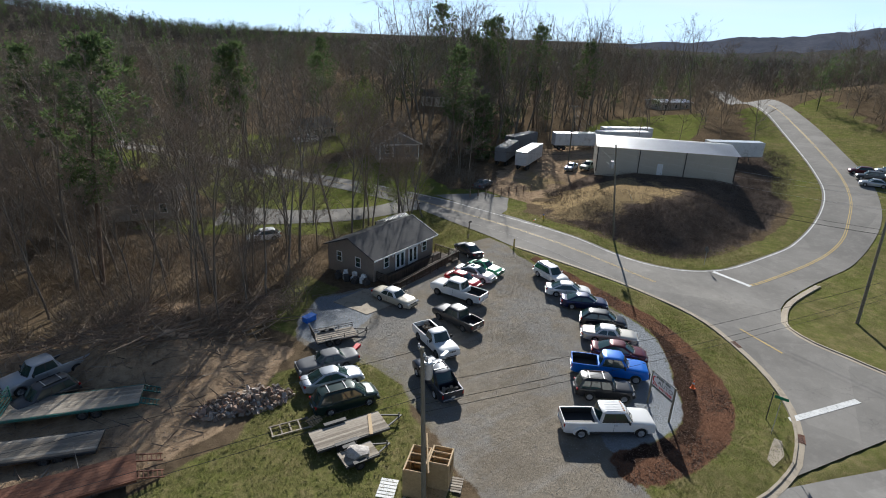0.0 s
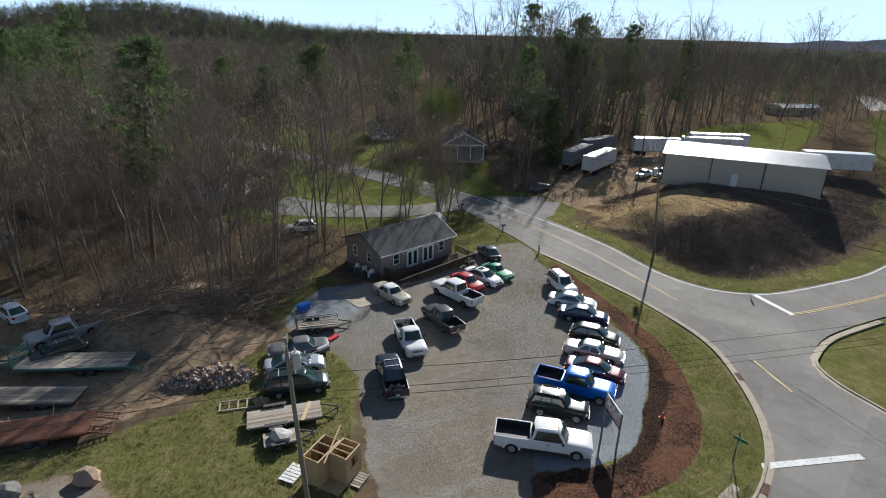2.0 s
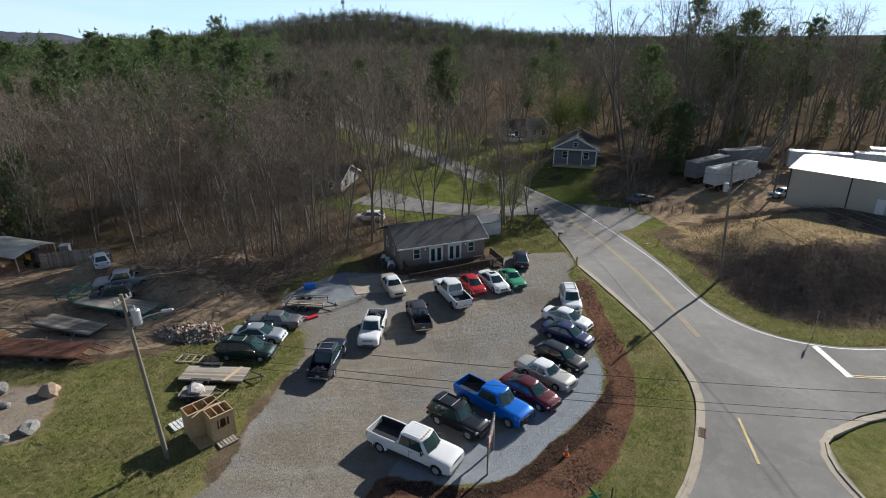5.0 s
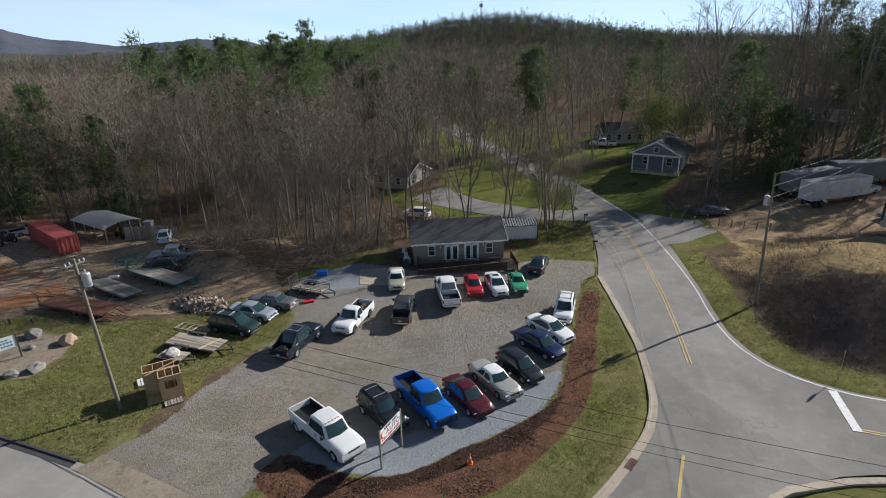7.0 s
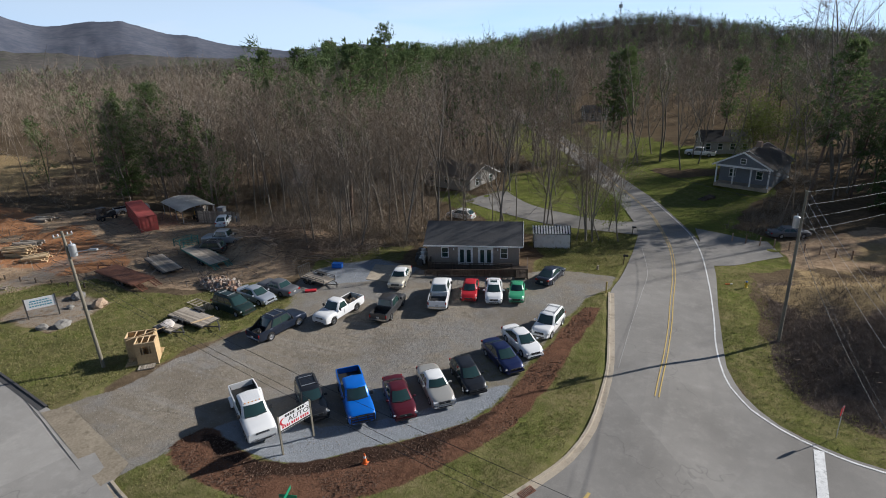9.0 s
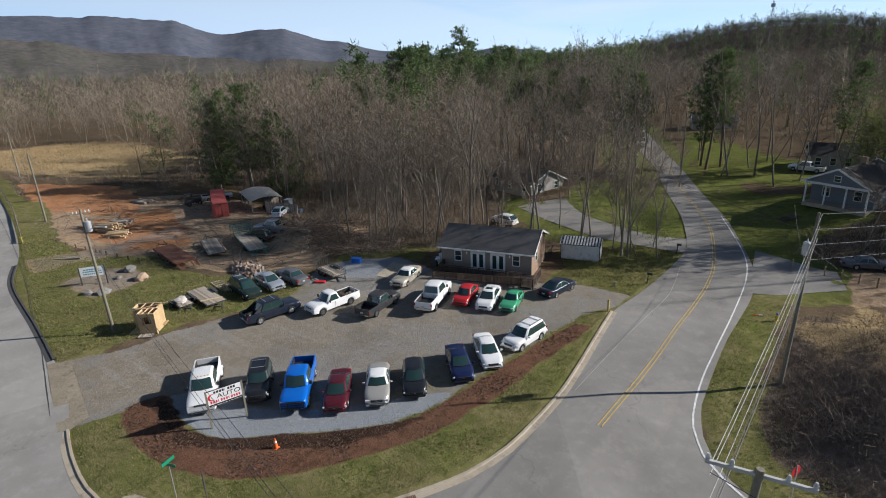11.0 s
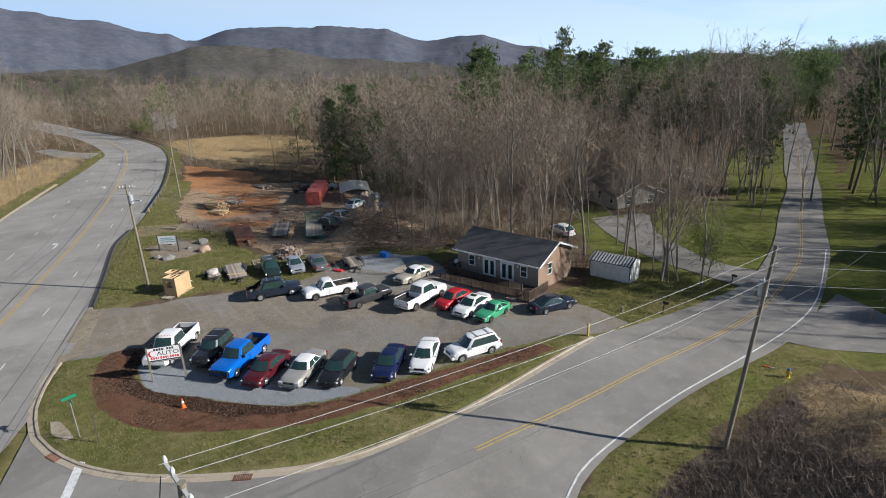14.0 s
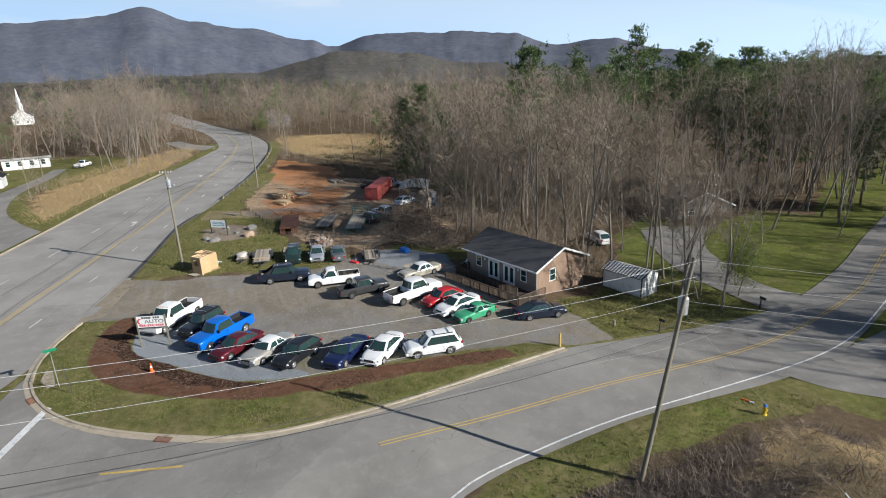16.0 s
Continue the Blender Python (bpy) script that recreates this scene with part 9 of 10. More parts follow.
def far_crown(seed, m=46, thin=0.06, thick=0.13):
    """A leafless tree far off: a stem under a rounded haze of branches."""
    rg = np.random.default_rng(seed)
    s = Soup()
    H = rg.uniform(13, 20)
    blades(s, [(0, 0, 0)], [(0, 0, H * 0.9)], 0.1, rg)
    v = rg.normal(0, 1, (m, 3))
    v /= np.linalg.norm(v, axis=1)[:, None]
    c = np.array((0, 0, H * 0.55)) + v * np.array((H * 0.24, H * 0.24, H * 0.38)) * rg.uniform(0.2, 0.95, (m, 1))
    d = v * 0.8 + rg.normal(0, 0.45, (m, 3)) + np.array((0, 0, 0.7))
    blades(s, c - d * 0.8, c + d * rg.uniform(1.0, 2.4, (m, 1)), rg.uniform(thin, thick, m), rg)
    return quads(s)


def far_pine(seed, count=560, w0=0.07, w1=0.15):
    """A pine for the woods, ragged and rounded, of many short boughs."""
    rg = np.random.default_rng(seed)
    s = Soup()
    H = rg.uniform(15, 22)
    limb(s, [(0, 0, 0), (0, 0, H * 0.5), (0, 0, H * 0.97)], 0.2, 0.04, 3)
    low = rg.uniform(0.15, 0.4)
    lobes = [(low + (0.94 - low) * ((k + rg.random()) / 26), rg.uniform(0, 6.28), rg.uniform(0.3, 1.0)) for k in range(26)]
    base, tip = [], []
    for i in range(count):
        t, a, far_ = lobes[rg.integers(26)]
        u = (t - low) / (1 - low)
        R = H * 0.19 * min(1.0, 1.9 * (1.05 - u)) ** 0.75 * far_
        c = np.array((math.cos(a) * R, math.sin(a) * R, t * H)) + rg.normal(0, 1, 3) * np.array((0.9, 0.9, 0.55)) * (0.5 + 0.6 * (1 - u))
        d = rg.normal(0, 1, 3) + np.array((math.cos(a), math.sin(a), 0.5))
        base.append(c), tip.append(c + d / np.linalg.norm(d) * rg.uniform(0.6, 1.5))
    blades(s, base, tip, np.array([rg.uniform(w0, w1) for _ in base]), rg)
    return quads(s)


def bush(seed, n=26, w=0.02, tall=1.0):
    """A leafless thicket."""
    rg = np.random.default_rng(seed)
    s = Soup()
    b = np.column_stack([rg.normal(0, 0.35, n), rg.normal(0, 0.35, n), np.zeros(n)])
    t = b + np.column_stack([rg.normal(0, 0.8, n), rg.normal(0, 0.8, n), rg.uniform(0.5, 2.0, n) * tall])
    blades(s, b, t, w, rg)
    m = 2 * n
    k = rg.integers(0, n, m)
    u = rg.uniform(0.3, 1, (m, 1))
    b2 = b[k] + (t[k] - b[k]) * u
    blades(s, b2, b2 + np.column_stack([rg.normal(0, 0.45, m), rg.normal(0, 0.45, m), rg.uniform(0.0, 0.7, m)]), w * 0.75, rg)
    return quads(s)


def stubble(seed, n=30):
    """A clump of dead stalks, lying and standing."""
    rg = np.random.default_rng(seed)
    s = Soup()
    b = np.column_stack([rg.normal(0, 0.5, n), rg.normal(0, 0.5, n), np.zeros(n)])
    blades(s, b, b + np.column_stack([rg.normal(0, 0.3, n), rg.normal(0, 0.3, n), rg.uniform(0.1, 0.75, n) ** 1.3]), 0.013, rg)
    return quads(s)


def forest(name, label, kinds, spots, material, scale):
    vs, fs, n = [], [], 0
    for k, (x, y) in enumerate(spots):
        v, f = kinds[rng.integers(len(kinds))]
        a, sc = rng.uniform(0, 6.28), rng.uniform(*scale)
        c, s = math.cos(a) * sc, math.sin(a) * sc
        z = spots_z[name][k]
        vs.append(np.column_stack([v[:, 0] * c - v[:, 1] * s + x, v[:, 0] * s + v[:, 1] * c + y, v[:, 2] * sc + z - 0.2]))
        fs.append(f + n)
        n += len(v)
    V, F = np.concatenate(vs), np.concatenate(fs)
    tri = F[:, 2] == F[:, 3]
    loops = np.where(tri, 3, 4)
    flat = F.ravel()[~(np.repeat(tri, 4) & (np.arange(F.size) % 4 == 3))]
    me = bpy.data.meshes.new(name)
    me.vertices.add(len(V))
    me.vertices.foreach_set("co", V.ravel())
    me.loops.add(len(flat))
    me.loops.foreach_set("vertex_index", flat)
    me.polygons.add(len(F))
    me.polygons.foreach_set("loop_start", np.concatenate([[0], np.cumsum(loops)[:-1]]))
    me.update(calc_edges=True)
    me.materials.append(material)
    return tagged(new(name, me), label, "woods", kind="stuff")


def beyond_near(x, y):
    return ~((x > -46) & (x < 49) & (y > 49) & (y < 97))


def in_view(x, y):
    """The land that the walk looks over: west, north and east."""
    return (y > -60) | (x < -30)


spots_z = {}
SOUTH_EAST = [(60, -70), (60, 16), (120, 22), (150, 42), (150, 8), (125, -70)]
ring1 = scatter(8000, -260, 260, -60, 300, 5.2, 2.0, lambda x, y: beyond_near(x, y) & in_view(x, y) & (sdf(SOUTH_EAST, x, y) > 0) & ((y > 40) | (x > 20) | (y < -0.35 * x - 28)))
far_r, far_a = rng.uniform(255, 900, 13000), np.radians(rng.uniform(-118, 82, 13000))
fx, fy = 40 + far_r * np.sin(far_a), 10 + far_r * np.cos(far_a)
far_ok = ((np.abs(fx) > 258) | (fy > 298)) & free(fx, fy, 3.0)
far_ok &= (far_r < 600) | (rng.random(13000) < 0.5)
ring2 = [tuple(q) for q in np.column_stack([fx, fy])[far_ok]]
# the nearer hillside to the north, with fuller trees
hill = [q for q in ring2 if q[1] > 430 and -330 < q[0] < 420] + [tuple(q) for q in np.column_stack([rng.uniform(-260, 330, 4200), rng.uniform(540, 800, 4200)])]
ring2 = [q for q in ring2 if q not in set(hill)]
pine1 = [p for p in ring1 if rng.random() < 0.055]
bare1 = [p for p in ring1 if rng.random() < 0.92]
pine2 = [p for p in ring2 + hill if rng.random() < 0.12]
# a belt of tall pines behind the woods, and a few by the yard
ba, bt = rng.uniform(0, 1, 210), rng.normal(0, 12, 210)
belt = [tuple(q) for q in np.column_stack([-112 + 96 * ba - 0.35 * bt, 227 + 34 * ba + bt])] + scatter(14, -60, -10, 100, 150, 9.0)
thickets = [q for q in scatter(4200, -60, 75, 48, 130, 1.4, 0.8) if not (q[0] < 4 and q[1] < 76 and rng.random() < 0.65)] + scatter(110, -70, -5, -40, -10, 2.0, 0.8) + [(rng.uniform(-4, 22), rng.uniform(54, 64)) for _ in range(50)] + scatter(900, -250, -60, -60, 60, 3.0, 0.8)
for nm, sp in (("far_woods", bare1), ("far_pines", pine1), ("distant_woods", ring2), ("hill_woods", hill), ("distant_pines", pine2), ("pine_belt", belt), ("thicket", thickets)):
    a = np.array(sp)
    spots_z[nm] = hz(a[:, 0], a[:, 1])
spots_z["hill_woods"] = spots_z["hill_woods"] - 3.5
spots_z["distant_woods"] = spots_z["distant_woods"] - 2.0
FB, FP = [far_bare(s) for s in range(20, 30)], [far_pine(s) for s in range(40, 46)]
forest("far_woods", "dense leafless grey-brown woods on the slopes", FB, bare1, M_TWIG, (0.85, 1.35))
forest("far_pines", "scattered dark green pines among the woods", FP, pine1, M_NEEDLE, (0.6, 1.0))
forest("distant_woods", "distant leafless woods with haze and shade in their colour", [far_crown(s) for s in range(60, 68)], ring2, M_FAR_TWIG, (0.65, 1.05))
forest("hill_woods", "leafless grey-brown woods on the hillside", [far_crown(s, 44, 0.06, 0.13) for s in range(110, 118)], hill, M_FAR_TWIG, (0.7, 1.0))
forest("distant_pines", "distant dark pines", [far_pine(s, 42, 0.4, 0.8) for s in range(70, 74)], pine2, M_NEEDLE, (0.6, 0.95))
forest("pine_belt", "dark belt of tall pines behind the woods", FP, belt, M_NEEDLE, (1.05, 1.45))
forest("thicket", "tangled leafless brush under the trees", [bush(s, 24, 0.016, 1.3) for s in range(80, 86)], thickets, M_TWIG, (0.8, 2.0))
for k, (x, y, m, s) in enumerate([(-39.96, 67.5, 0, 1.15), (-32.4, 69.12, 1.08, 1.06), (-24.3, 70.2, 0, 1.13), (-21.6, 71.82, 0, 0.86), (-43.2, 71.28, 2.16, 1.1), (-62.5, 86, 0, 1.0), (-66, 91, 2.16, 1.1), (113, 138, 3.24, 1.35), (116.4, 116.7, 3.24, 1.27), (119, 127, 1.08, 1.35), (-26, 143, 3.24, 1.22), (-30, 128, 1.08, 1.3), (-22, 133, 3.24, 1.12), (-35, 138, 3.24, 1.2), (-17, 150, 1.08, 1.28), (-40, 150, 3.24, 1.15), (-31, 118, 1.08, 1.15), (-45, 133, 1.08, 1.25), (-12, 139, 3.24, 1.05), (-37, 109, 0, 1.25), (-50, 122, 3.24, 1.1), (-24, 158, 1.08, 1.3), (-48.6, 84.24, 1.08, 0.97), (-12.96, 99.36, 1.08, 1.08), (-69.12, 103.68, 0, 1.08), (7.4, 71.3, 3.24, 1.2), (44.5, 124.74, 3.24, 1), (46.66, 127.98, 3.24, 0.97), (42.77, 127.98, 1.08, 1.06), (-57.89, 81.43, 0, 1.13), (65.88, 133.92, 3.24, 0.86), (108, 118.8, 3.24, 1.08), (114.48, 123.12, 1.08, 1.08), (127.44, 114.48, 3.24, 1.19), (12.96, 118.8, 1.08, 0.97)]):
    plant("pine_tree", PINES[int(m / 1.08 + 0.5)], x, y, s / 1.08, k * 1.3, "tall dark green pine tree", "tree", "pines near the lot")
plant("pine_tree", LONE_PINE, 1.7, 98.9, 1.0, 0.4, "very tall pine with a green tuft above bare stem", "tree", "pines near the lot")
# tall bare trees between the shed and the road
for k, (x, y, m, s, lx) in enumerate([(48.17, 66.31, 1.08, 0.86, 0), (47.09, 67.61, 5.4, 0.92, 0), (47.74, 68.69, 0, 0.86, 0), (46.01, 66.53, 2.16, 0.81, 0), (51.41, 67.61, 3.24, 0.67, 15.12), (41.58, 66.74, 5.4, 1.03, 0), (41.04, 68.26, 0, 1.03, 0), (42.34, 68.9, 5.4, 1.08, 0), (35.64, 66.96, 1.08, 0.97, 0), (31.32, 63.72, 4.32, 0.97, 0), (29.16, 67.5, 0, 1.08, 0), (49.03, 67.18, 2.16, 0.76, 4.32)]):
    t = plant("bare_tree", BARE[int(m / 1.08 + 0.5)], x, y, s / 1.08, k * 2.1, "tall thin leafless tree beside the shed", "tree", "leafless trees near the lot")
    t.matrix_world = t.matrix_world @ Matrix.Rotation(radians(lx), 4, "Y")
for x, y in scatter(60, 78, 135, 112, 142, 6.0, 1.0):
    plant("bare_tree", LITE[rng.integers(len(LITE))], x, y, rng.uniform(1.3, 1.7), rng.uniform(0, 6.28), "very tall leafless tree on the rise behind the trailers", "tree", "leafless trees near the lot")
for x, y in scatter(90, -128, -84, -14, 10, 4.5, 0.6, lambda x, y: (sdf(GRASS[11], x, y) > -3) & (y > -0.33 * x - 38)) + scatter(220, -215, -108, -75, 12, 5.0, 1.0):
    plant("bare_tree", LITE[rng.integers(len(LITE))], x, y, rng.uniform(0.85, 1.25), rng.uniform(0, 6.28), "leafless tree on the slope across the main road", "tree", "leafless trees across the road")
for x, y in scatter(150, 74, 190, 98, 138, 5.5, 1.0):
    plant("bare_tree", LITE[rng.integers(len(LITE))], x, y, rng.uniform(1.1, 1.5), rng.uniform(0, 6.28), "tall leafless tree behind the trailers", "tree", "leafless trees near the lot")
for x, y in scatter(26, 72, 150, 100, 150, 9.0, 1.0) + scatter(6, 76, 88, 82, 104, 4.0, 0.5):
    plant("pine_tree", PINES[rng.integers(4)], x, y, rng.uniform(0.6, 1.0), rng.uniform(0, 6.28), "dark evergreen tree behind the trailers", "tree", "pines near the lot")
for x, y in scatter(26, 74, 96, 82, 112, 4.5, 0.5):
    plant("bare_tree", LITE[rng.integers(len(LITE))], x, y, rng.uniform(0.5, 0.9), rng.uniform(0, 6.28), "leafless tree beside the bungalow", "tree", "leafless trees near the lot")
leafy = bare_tree(90, 12, 0.16, 0.3, 0.3, 18, 5, 6)
lf = Soup()
rl = np.random.default_rng(7)
lb_ = np.column_stack([rl.normal(0, 1.9, 4200), rl.normal(0, 1.9, 4200), 7.3 + rl.normal(0, 2.3, 4200)])
blades(lf, lb_, lb_ + rl.normal(0, 0.3, (4200, 3)), 0.07, rl)
leaf_me = lf.mesh("leaves", M_LEAF)
for x, y, s in [(71.93, 120.96, 1.24), (49.68, 71.82, 0.54), (46.44, 75.6, 0.54), (79.92, 127.44, 1.08)]:
    t = plant("budding_tree", leafy, x, y, s / 1.08, x, "small tree with fresh yellow-green buds", "tree", "budding trees")
    part("leaves", leaf_me, None, t)
blossom = mesh_of("blossom", [tuple(v.co) for v in leaf_me.vertices], [tuple(q.vertices) for q in leaf_me.polygons], thin_leaf("white blossom", (0.42, 0.39, 0.38), (0.62, 0.58, 0.57)))
for x, y, s in ((-182, 54, 0.75), (-188, 60, 0.6), (-12, 84, 0.6)):
    t = plant("blossom_tree", leafy, x, y, s, x, "small tree in pale white blossom at the woods' edge", "tree", "blossoming trees")
    part("blossom", blossom, None, t)
for x, y, s in ((-192, 49, 0.55), (-198, 50, 0.6), (-204, 48, 0.6)):
    t = plant("bamboo_clump", leafy, x, y, s, x, "dense yellow-green bamboo clump beside the road", "shrub", "bamboo by the road", -2.0)
    part("leaves", leaf_me, None, t)
# trees on the bank between the yard and the house
for x, y, s in ((13, 52.5, 0.75), (15.5, 55.5, 0.9), (17.5, 52, 0.6), (19, 56, 0.8), (12, 60, 0.8), (21, 59.5, 0.8), (14, 49.8, 0.5)):
    plant("bare_tree", BARE[rng.integers(len(BARE))], x, y, s, x * 3, "crooked leafless tree on the brushy bank", "tree", "leafless trees near the lot")
# a few garden trees on the lawns, several of them added to shade the grass
for x, y, s in [(48.6, 118.8, 0.86), (71.28, 131.76, 0.97), (60.48, 127.44, 0.92), (54, 138.24, 1.08), (32.4, 127.44, 0.97), (23.76, 138.24, 1.08), (38.88, 145.8, 1.08), (75.6, 112.32, 0.97), (81, 118.8, 1.08), (66.96, 116.64, 1.08), (73.44, 127.44, 1.19), (62.64, 136.08, 1.19), (51.84, 129.6, 1.08), (57.24, 144.72, 1.19), (77.76, 129.6, 1.19), (27, 120.96, 1.08), (41.04, 133.92, 1.08), (49.68, 119.88, 1.24), (47.52, 130.68, 1.24), (58.32, 114.48, 1.19), (54, 122.04, 1.3), (61.56, 120.96, 1.19), (18.36, 127.44, 1.19), (10.8, 147.96, 1.3), (3.24, 138.24, 1.19), (15.12, 136.08, 1.24), (21.6, 120.96, 1.08), (35.64, 73.44, 0.65), (32.4, 71.28, 0.76), (30, 105, 0.8), (41.5, 99.5, 0.7), (38.5, 89, 0.75), (34.5, 96, 0.85), (33, 112, 0.9), (44, 107, 0.75), (26.5, 98.5, 0.9), (30, 89.5, 0.8)]:
    plant("bare_tree", LITE[rng.integers(len(LITE))], x, y, s / 1.08, x, "leafless garden tree on the lawn", "tree", "leafless garden trees")
# the wooded strip west of the side road, and small trees under the tall ones
strip = np.column_stack([rng.uniform(2, 40, 150), rng.uniform(104, 182, 150)])
strip = strip[(road_sdf(strip[:, 0], strip[:, 1]) > 3.5) & (strip[:, 0] < 46 - 0.30 * (strip[:, 1] - 100)) & (np.hypot(strip[:, 0] - 33, strip[:, 1] - 186) > 12)]
for k, (x, y) in enumerate(strip[:56]):
    if k % 7 == 3:
        plant("pine_tree", PINES[(1, 3)[k % 2]], x, y, rng.uniform(0.75, 1.1), rng.uniform(0, 6.28), "tall dark green pine tree", "tree", "pines near the lot")
    else:
        plant("bare_tree", LITE[rng.integers(len(LITE))], x, y, rng.uniform(0.8, 1.2), rng.uniform(0, 6.28), "leafless tree in the strip of woods by the road", "tree", "leafless trees near the lot")
for x, y in scatter(60, -40, 30, 56, 92, 5.0, 1.0):
    plant("bare_tree", LITE[rng.integers(len(LITE))], x, y, rng.uniform(0.3, 0.6), rng.uniform(0, 6.28), "young leafless tree in the undergrowth", "tree", "leafless trees near the lot")
# brambles on the mound
cand = np.column_stack([60 + 80 * rng.random(30000) ** 1.4, rng.uniform(27, 70, 30000)])
md = sdf([(a * PLAN, b * PLAN) for a, b in MOUND], cand[:, 0], cand[:, 1])
okm = (md < -4.0) & ((union_sdf(DRYGRASS, cand[:, 0], cand[:, 1]) > 0.5) | (rng.random(30000) < 0.25)) & (md > -26) & ~((np.abs((cand[:, 0] - 88.3) * wdir.x + (cand[:, 1] - 62.9) * wdir.y - wlen / 2) < wlen / 2 + 1) & (np.abs(-(cand[:, 0] - 88.3) * wdir.y + (cand[:, 1] - 62.9) * wdir.x - wdep / 2) < wdep / 2 + 1))
mb_pts = [tuple(q) for q in cand[okm][:6000]]
a = np.array(mb_pts)
spots_z["brambles"] = hz(a[:, 0], a[:, 1])
forest("brambles", "dense dark leafless brambles on the bank", [stubble(s) for s in range(95, 103)], mb_pts, mat("bramble stems", (0.085, 0.066, 0.052), (0.25, 0.2, 0.16), 2.5, 0.5, 0.95, 0), (0.7, 1.5))

straw_c = np.column_stack([rng.uniform(-150, -15, 9000), rng.uniform(-14, 95, 9000)])
straw_pts = [tuple(q) for q in straw_c[union_sdf([DRYGRASS[0], DRYGRASS[3]], straw_c[:, 0], straw_c[:, 1]) < -0.8][:2600]]
spots_z["dry_grass"] = hz(np.array(straw_pts)[:, 0], np.array(straw_pts)[:, 1])
forest("dry_grass", "tall straw-coloured dead grass on the bank and field", [stubble(s, 16) for s in range(130, 136)], straw_pts, mat("straw", (0.21, 0.145, 0.07), (0.46, 0.34, 0.18), 1.5, 0.12, 0.95, 0), (1.2, 2.4))

# ---------------------------------------------------------------- loose cover: grass, stones, bark chips, branches
def cover(name, label, category, pts, lift, make, material):
    p = np.asarray(pts, float)
    z = hz(p[:, 0], p[:, 1]) + lift
    s = Soup()
    make(s, np.column_stack([p, z]))
    return tagged(new(name, s.mesh(name, material)), label, category, kind="stuff")


def inside(polys, n, lo, hi, shrink=0.15, out=()):
    c = np.column_stack([rng.uniform(lo[0], hi[0], n), rng.uniform(lo[1], hi[1], n)])
    ok = union_sdf(polys, c[:, 0], c[:, 1]) < -shrink
    ok &= road_sdf(c[:, 0], c[:, 1]) > 0.3
    for q in out:
        ok &= sdf(q, c[:, 0], c[:, 1]) > 0.1
    return c[ok]


def tufts(s, p):
    q = np.repeat(p, 3, 0)
    n = len(q)
    b = q + np.column_stack([rng.normal(0, 0.05, (n, 2)), np.full(n, -0.02)])
    blades(s, b, b + np.column_stack([rng.normal(0, 0.06, (n, 2)), rng.uniform(0.07, 0.2, n)]), 0.022, rng)


def stones(s, p):
    n = len(p)
    r = (0.028 + 0.06 * rng.random(n) ** 3)[:, None]
    a = rng.uniform(0, 6.28, n)
    v = np.stack([p + r * np.column_stack([np.cos(a + k), np.sin(a + k), np.full(n, -0.2)]) for k in (0, 2.1, 4.2)] + [p + r * np.column_stack([rng.normal(0, 0.3, n), rng.normal(0, 0.3, n), np.full(n, 0.45)])], 1)
    s.add(v.reshape(-1, 3), [t for k in range(n) for t in ((4 * k, 4 * k + 1, 4 * k + 3), (4 * k + 1, 4 * k + 2, 4 * k + 3), (4 * k + 2, 4 * k, 4 * k + 3))])


def chips(s, p):
    n = len(p)
    b = p + np.column_stack([np.zeros((n, 2)), rng.uniform(0.0, 0.04, n)])
    spikes(s, b, b + np.column_stack([rng.normal(0, 0.11, (n, 2)), rng.uniform(-0.02, 0.1, n)]), 0.03)


g_out = [LOT, MULCH]
spots_g = np.concatenate([inside([CORNER], 42000, (26, 8), (55, 50), 0.2, g_out), inside([GRASS[0], GRASS[1]], 30000, (-30, 13), (23, 39), 0.3, g_out + [BED]), inside([GRASS[2]], 9000, (40, 50), (54, 72), 0.3, g_out)])
M_GRASS_BLADE = thin_leaf("grass blades", (0.125, 0.142, 0.04), (0.33, 0.295, 0.135))
cover("grass", "short olive and straw-coloured winter grass", "grass", spots_g, 0.09, tufts, M_GRASS_BLADE)
verge = inside([[(a * PLAN, b * PLAN) for a, b in ((58.2, 30), (58.4, 54), (62, 57), (63, 40), (64, 32), (74, 29.5), (74, 25.5), (64, 26.5))]], 9000, (60, 27), (82, 62), 0.1)
cover("verge_grass", "ragged yellow-green verge grass along the road", "grass", verge, 0.04, tufts, M_GRASS_BLADE)
cover("gravel_stones", "loose grey gravel stones on the lot", "gravel", inside([LOT], 15000, (16, 10), (53, 54), 0.2), 0.01, stones, island_mat("gravel stones", [(0.24, 0.225, 0.195), (0.36, 0.335, 0.29), (0.3, 0.27, 0.22), (0.44, 0.415, 0.37)]))
cover("mulch_chips", "coarse brown bark mulch", "mulch", inside([MULCH], 52000, (27, 11), (53, 46), 0.05), 0.1, chips, island_mat("bark chips", [(0.05, 0.029, 0.019), (0.145, 0.083, 0.051), (0.095, 0.054, 0.034), (0.21, 0.125, 0.08)]))


def branches(s, p):
    n = len(p)
    d = rng.normal(0, 1, (n, 3)) * np.array((1, 1, 0.28))
    d /= np.linalg.norm(d, axis=1)[:, None]
    spikes(s, p, p + d * rng.uniform(0.8, 3.2, (n, 1)) + np.array((0, 0, 0.35)), 0.05)


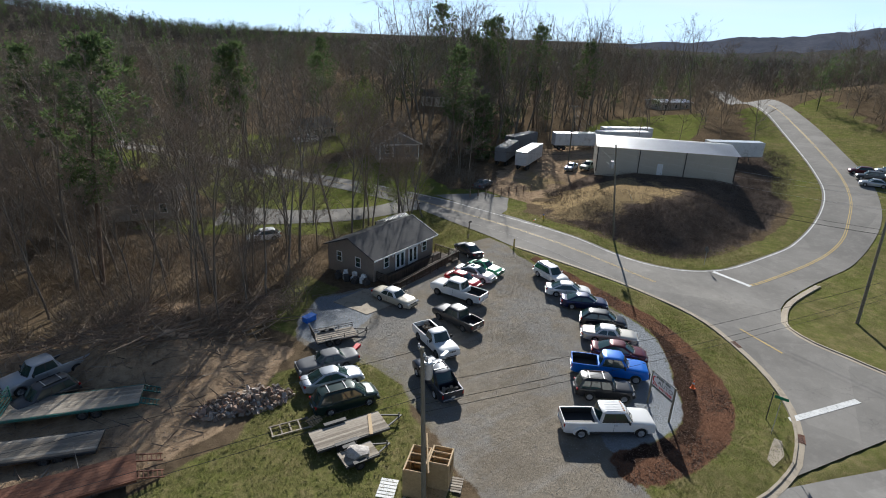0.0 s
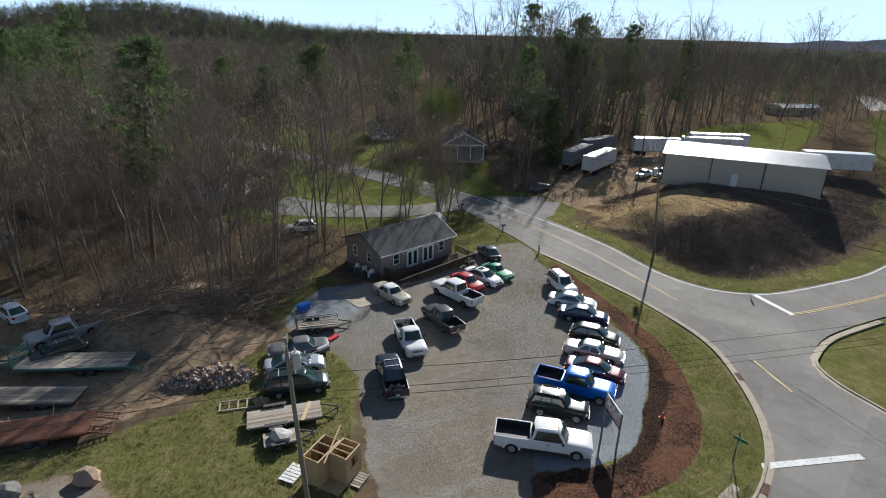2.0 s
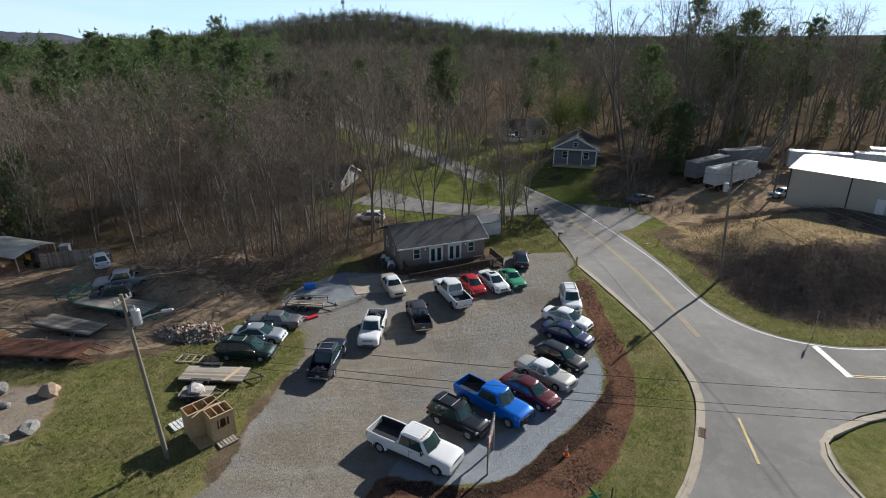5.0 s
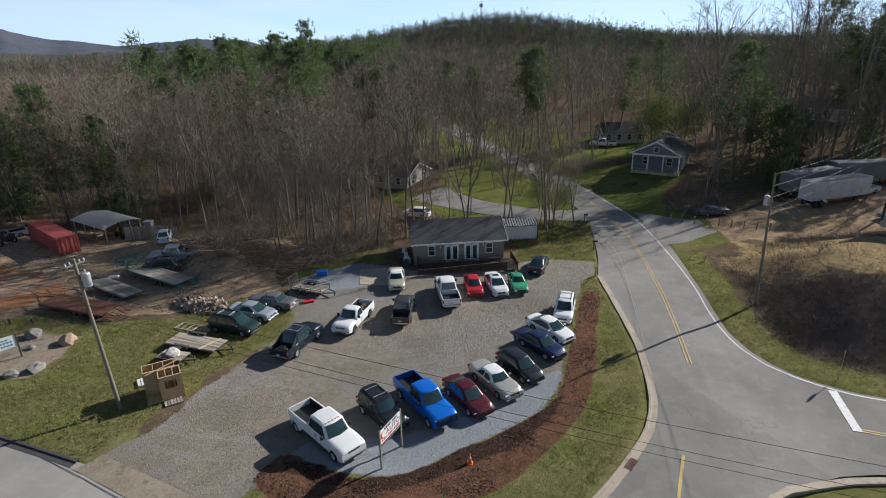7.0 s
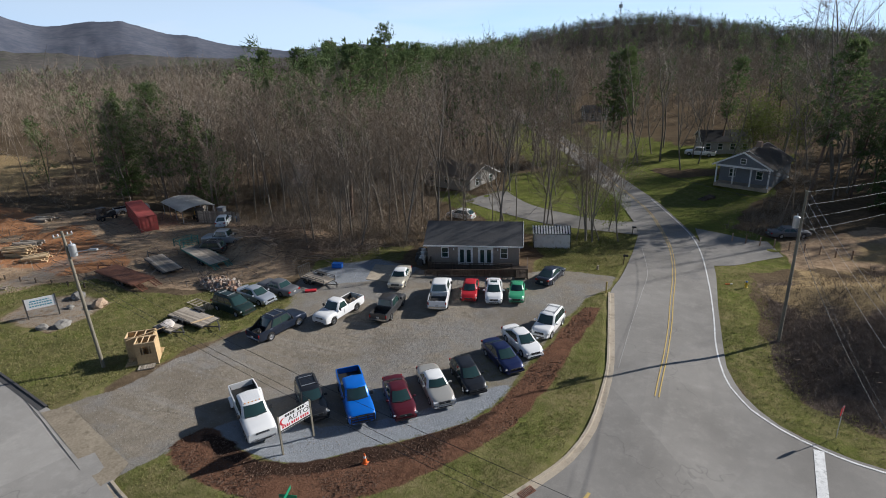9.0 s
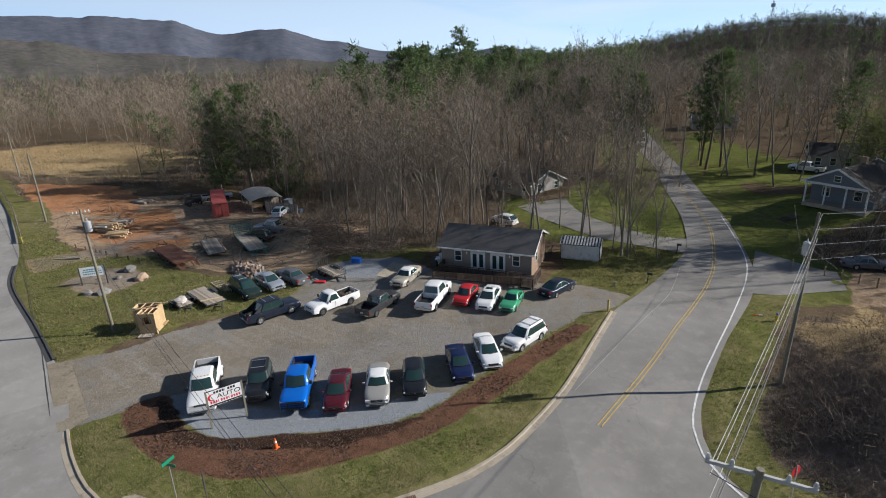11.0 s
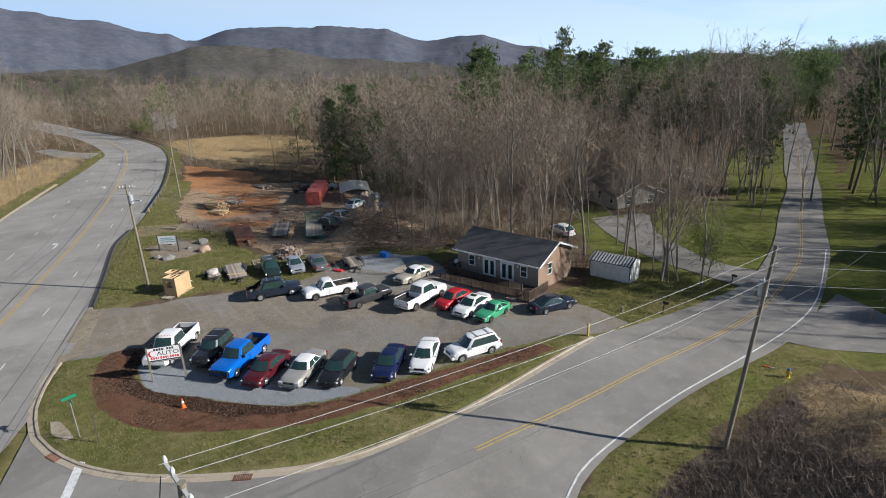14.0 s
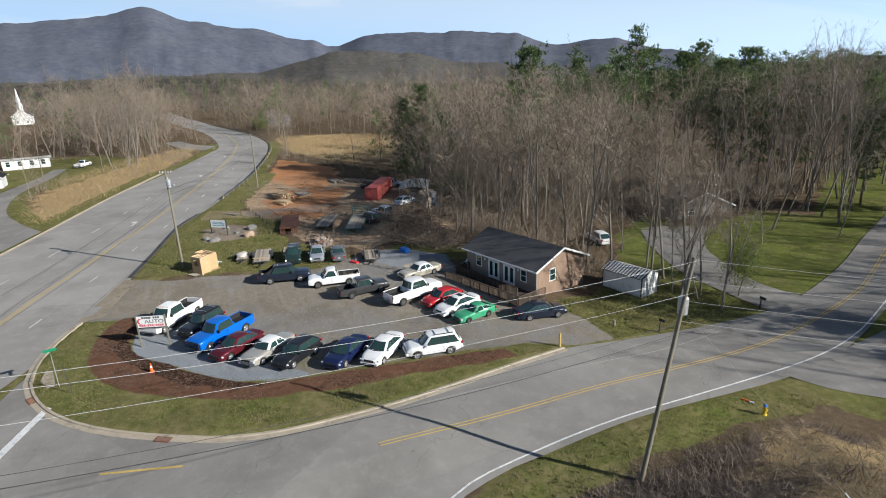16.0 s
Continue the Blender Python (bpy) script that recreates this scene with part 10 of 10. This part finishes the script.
M_BRUSH = island_mat("cut branches", [(0.15, 0.108, 0.076), (0.31, 0.23, 0.157), (0.23, 0.168, 0.118), (0.4, 0.305, 0.215)])


def logs(s, p):
    """Long bare stems thrown down the bank."""
    for q in p:
        a = rng.uniform(-0.5, 0.9) + (3.14 if rng.random() < 0.3 else 0)
        d = np.array((math.cos(a), math.sin(a), rng.uniform(-0.05, 0.22))) * rng.uniform(2.0, 5.5)
        limb(s, [q, q + d * 0.5 + rng.normal(0, 0.12, 3), q + d], rng.uniform(0.05, 0.13), 0.03, 5)


heap = np.concatenate([np.column_stack([rng.normal(cx, sx_, n_), rng.normal(cy, sy_, n_)]) for cx, cy, sx_, sy_, n_ in [(9.7, 50.6, 3.6, 1.8, 1200), (15.2, 50.0, 2.2, 1.8, 520), (3.0, 55.5, 3.8, 1.6, 420), (18.9, 52.4, 1.7, 1.5, 260)]])
cover("brush_pile", "tangled piles of cut tan branches on the bank", "brush", heap, 0.15, branches, M_BRUSH)
cover("log_pile", "long bare stems thrown down on the bank", "brush", heap[::26], 0.25, logs, M_BRUSH)
debris = np.column_stack([rng.uniform(-40, 14, 500), rng.uniform(32, 62, 500)])
debris = debris[union_sdf(DIRT, debris[:, 0], debris[:, 1]) < -0.5]
cover("yard_debris", "scattered sticks and scrap on the dirt yard", "debris", debris, 0.02, branches, island_mat("debris", [(0.06, 0.045, 0.035), (0.25, 0.2, 0.15), (0.12, 0.09, 0.07), (0.4, 0.36, 0.3)]))


def rocks(s, p):
    stones(s, p + np.array((0, 0, 0.01)))
    q = p[::3]
    n = len(q)
    d = np.column_stack([rng.normal(0, 0.5, (n, 2)), rng.uniform(0.0, 0.12, n)])
    spikes(s, q, q + d, 0.018)


cover("yard_litter", "small stones, sticks and dead stalks on bare dirt", "debris", inside([*DIRT, *CLAY], 16000, (-50, 26), (18, 62), 0.3), 0.02, rocks, island_mat("yard litter", [(0.2, 0.17, 0.13), (0.34, 0.29, 0.23), (0.12, 0.09, 0.065), (0.42, 0.38, 0.33)]))
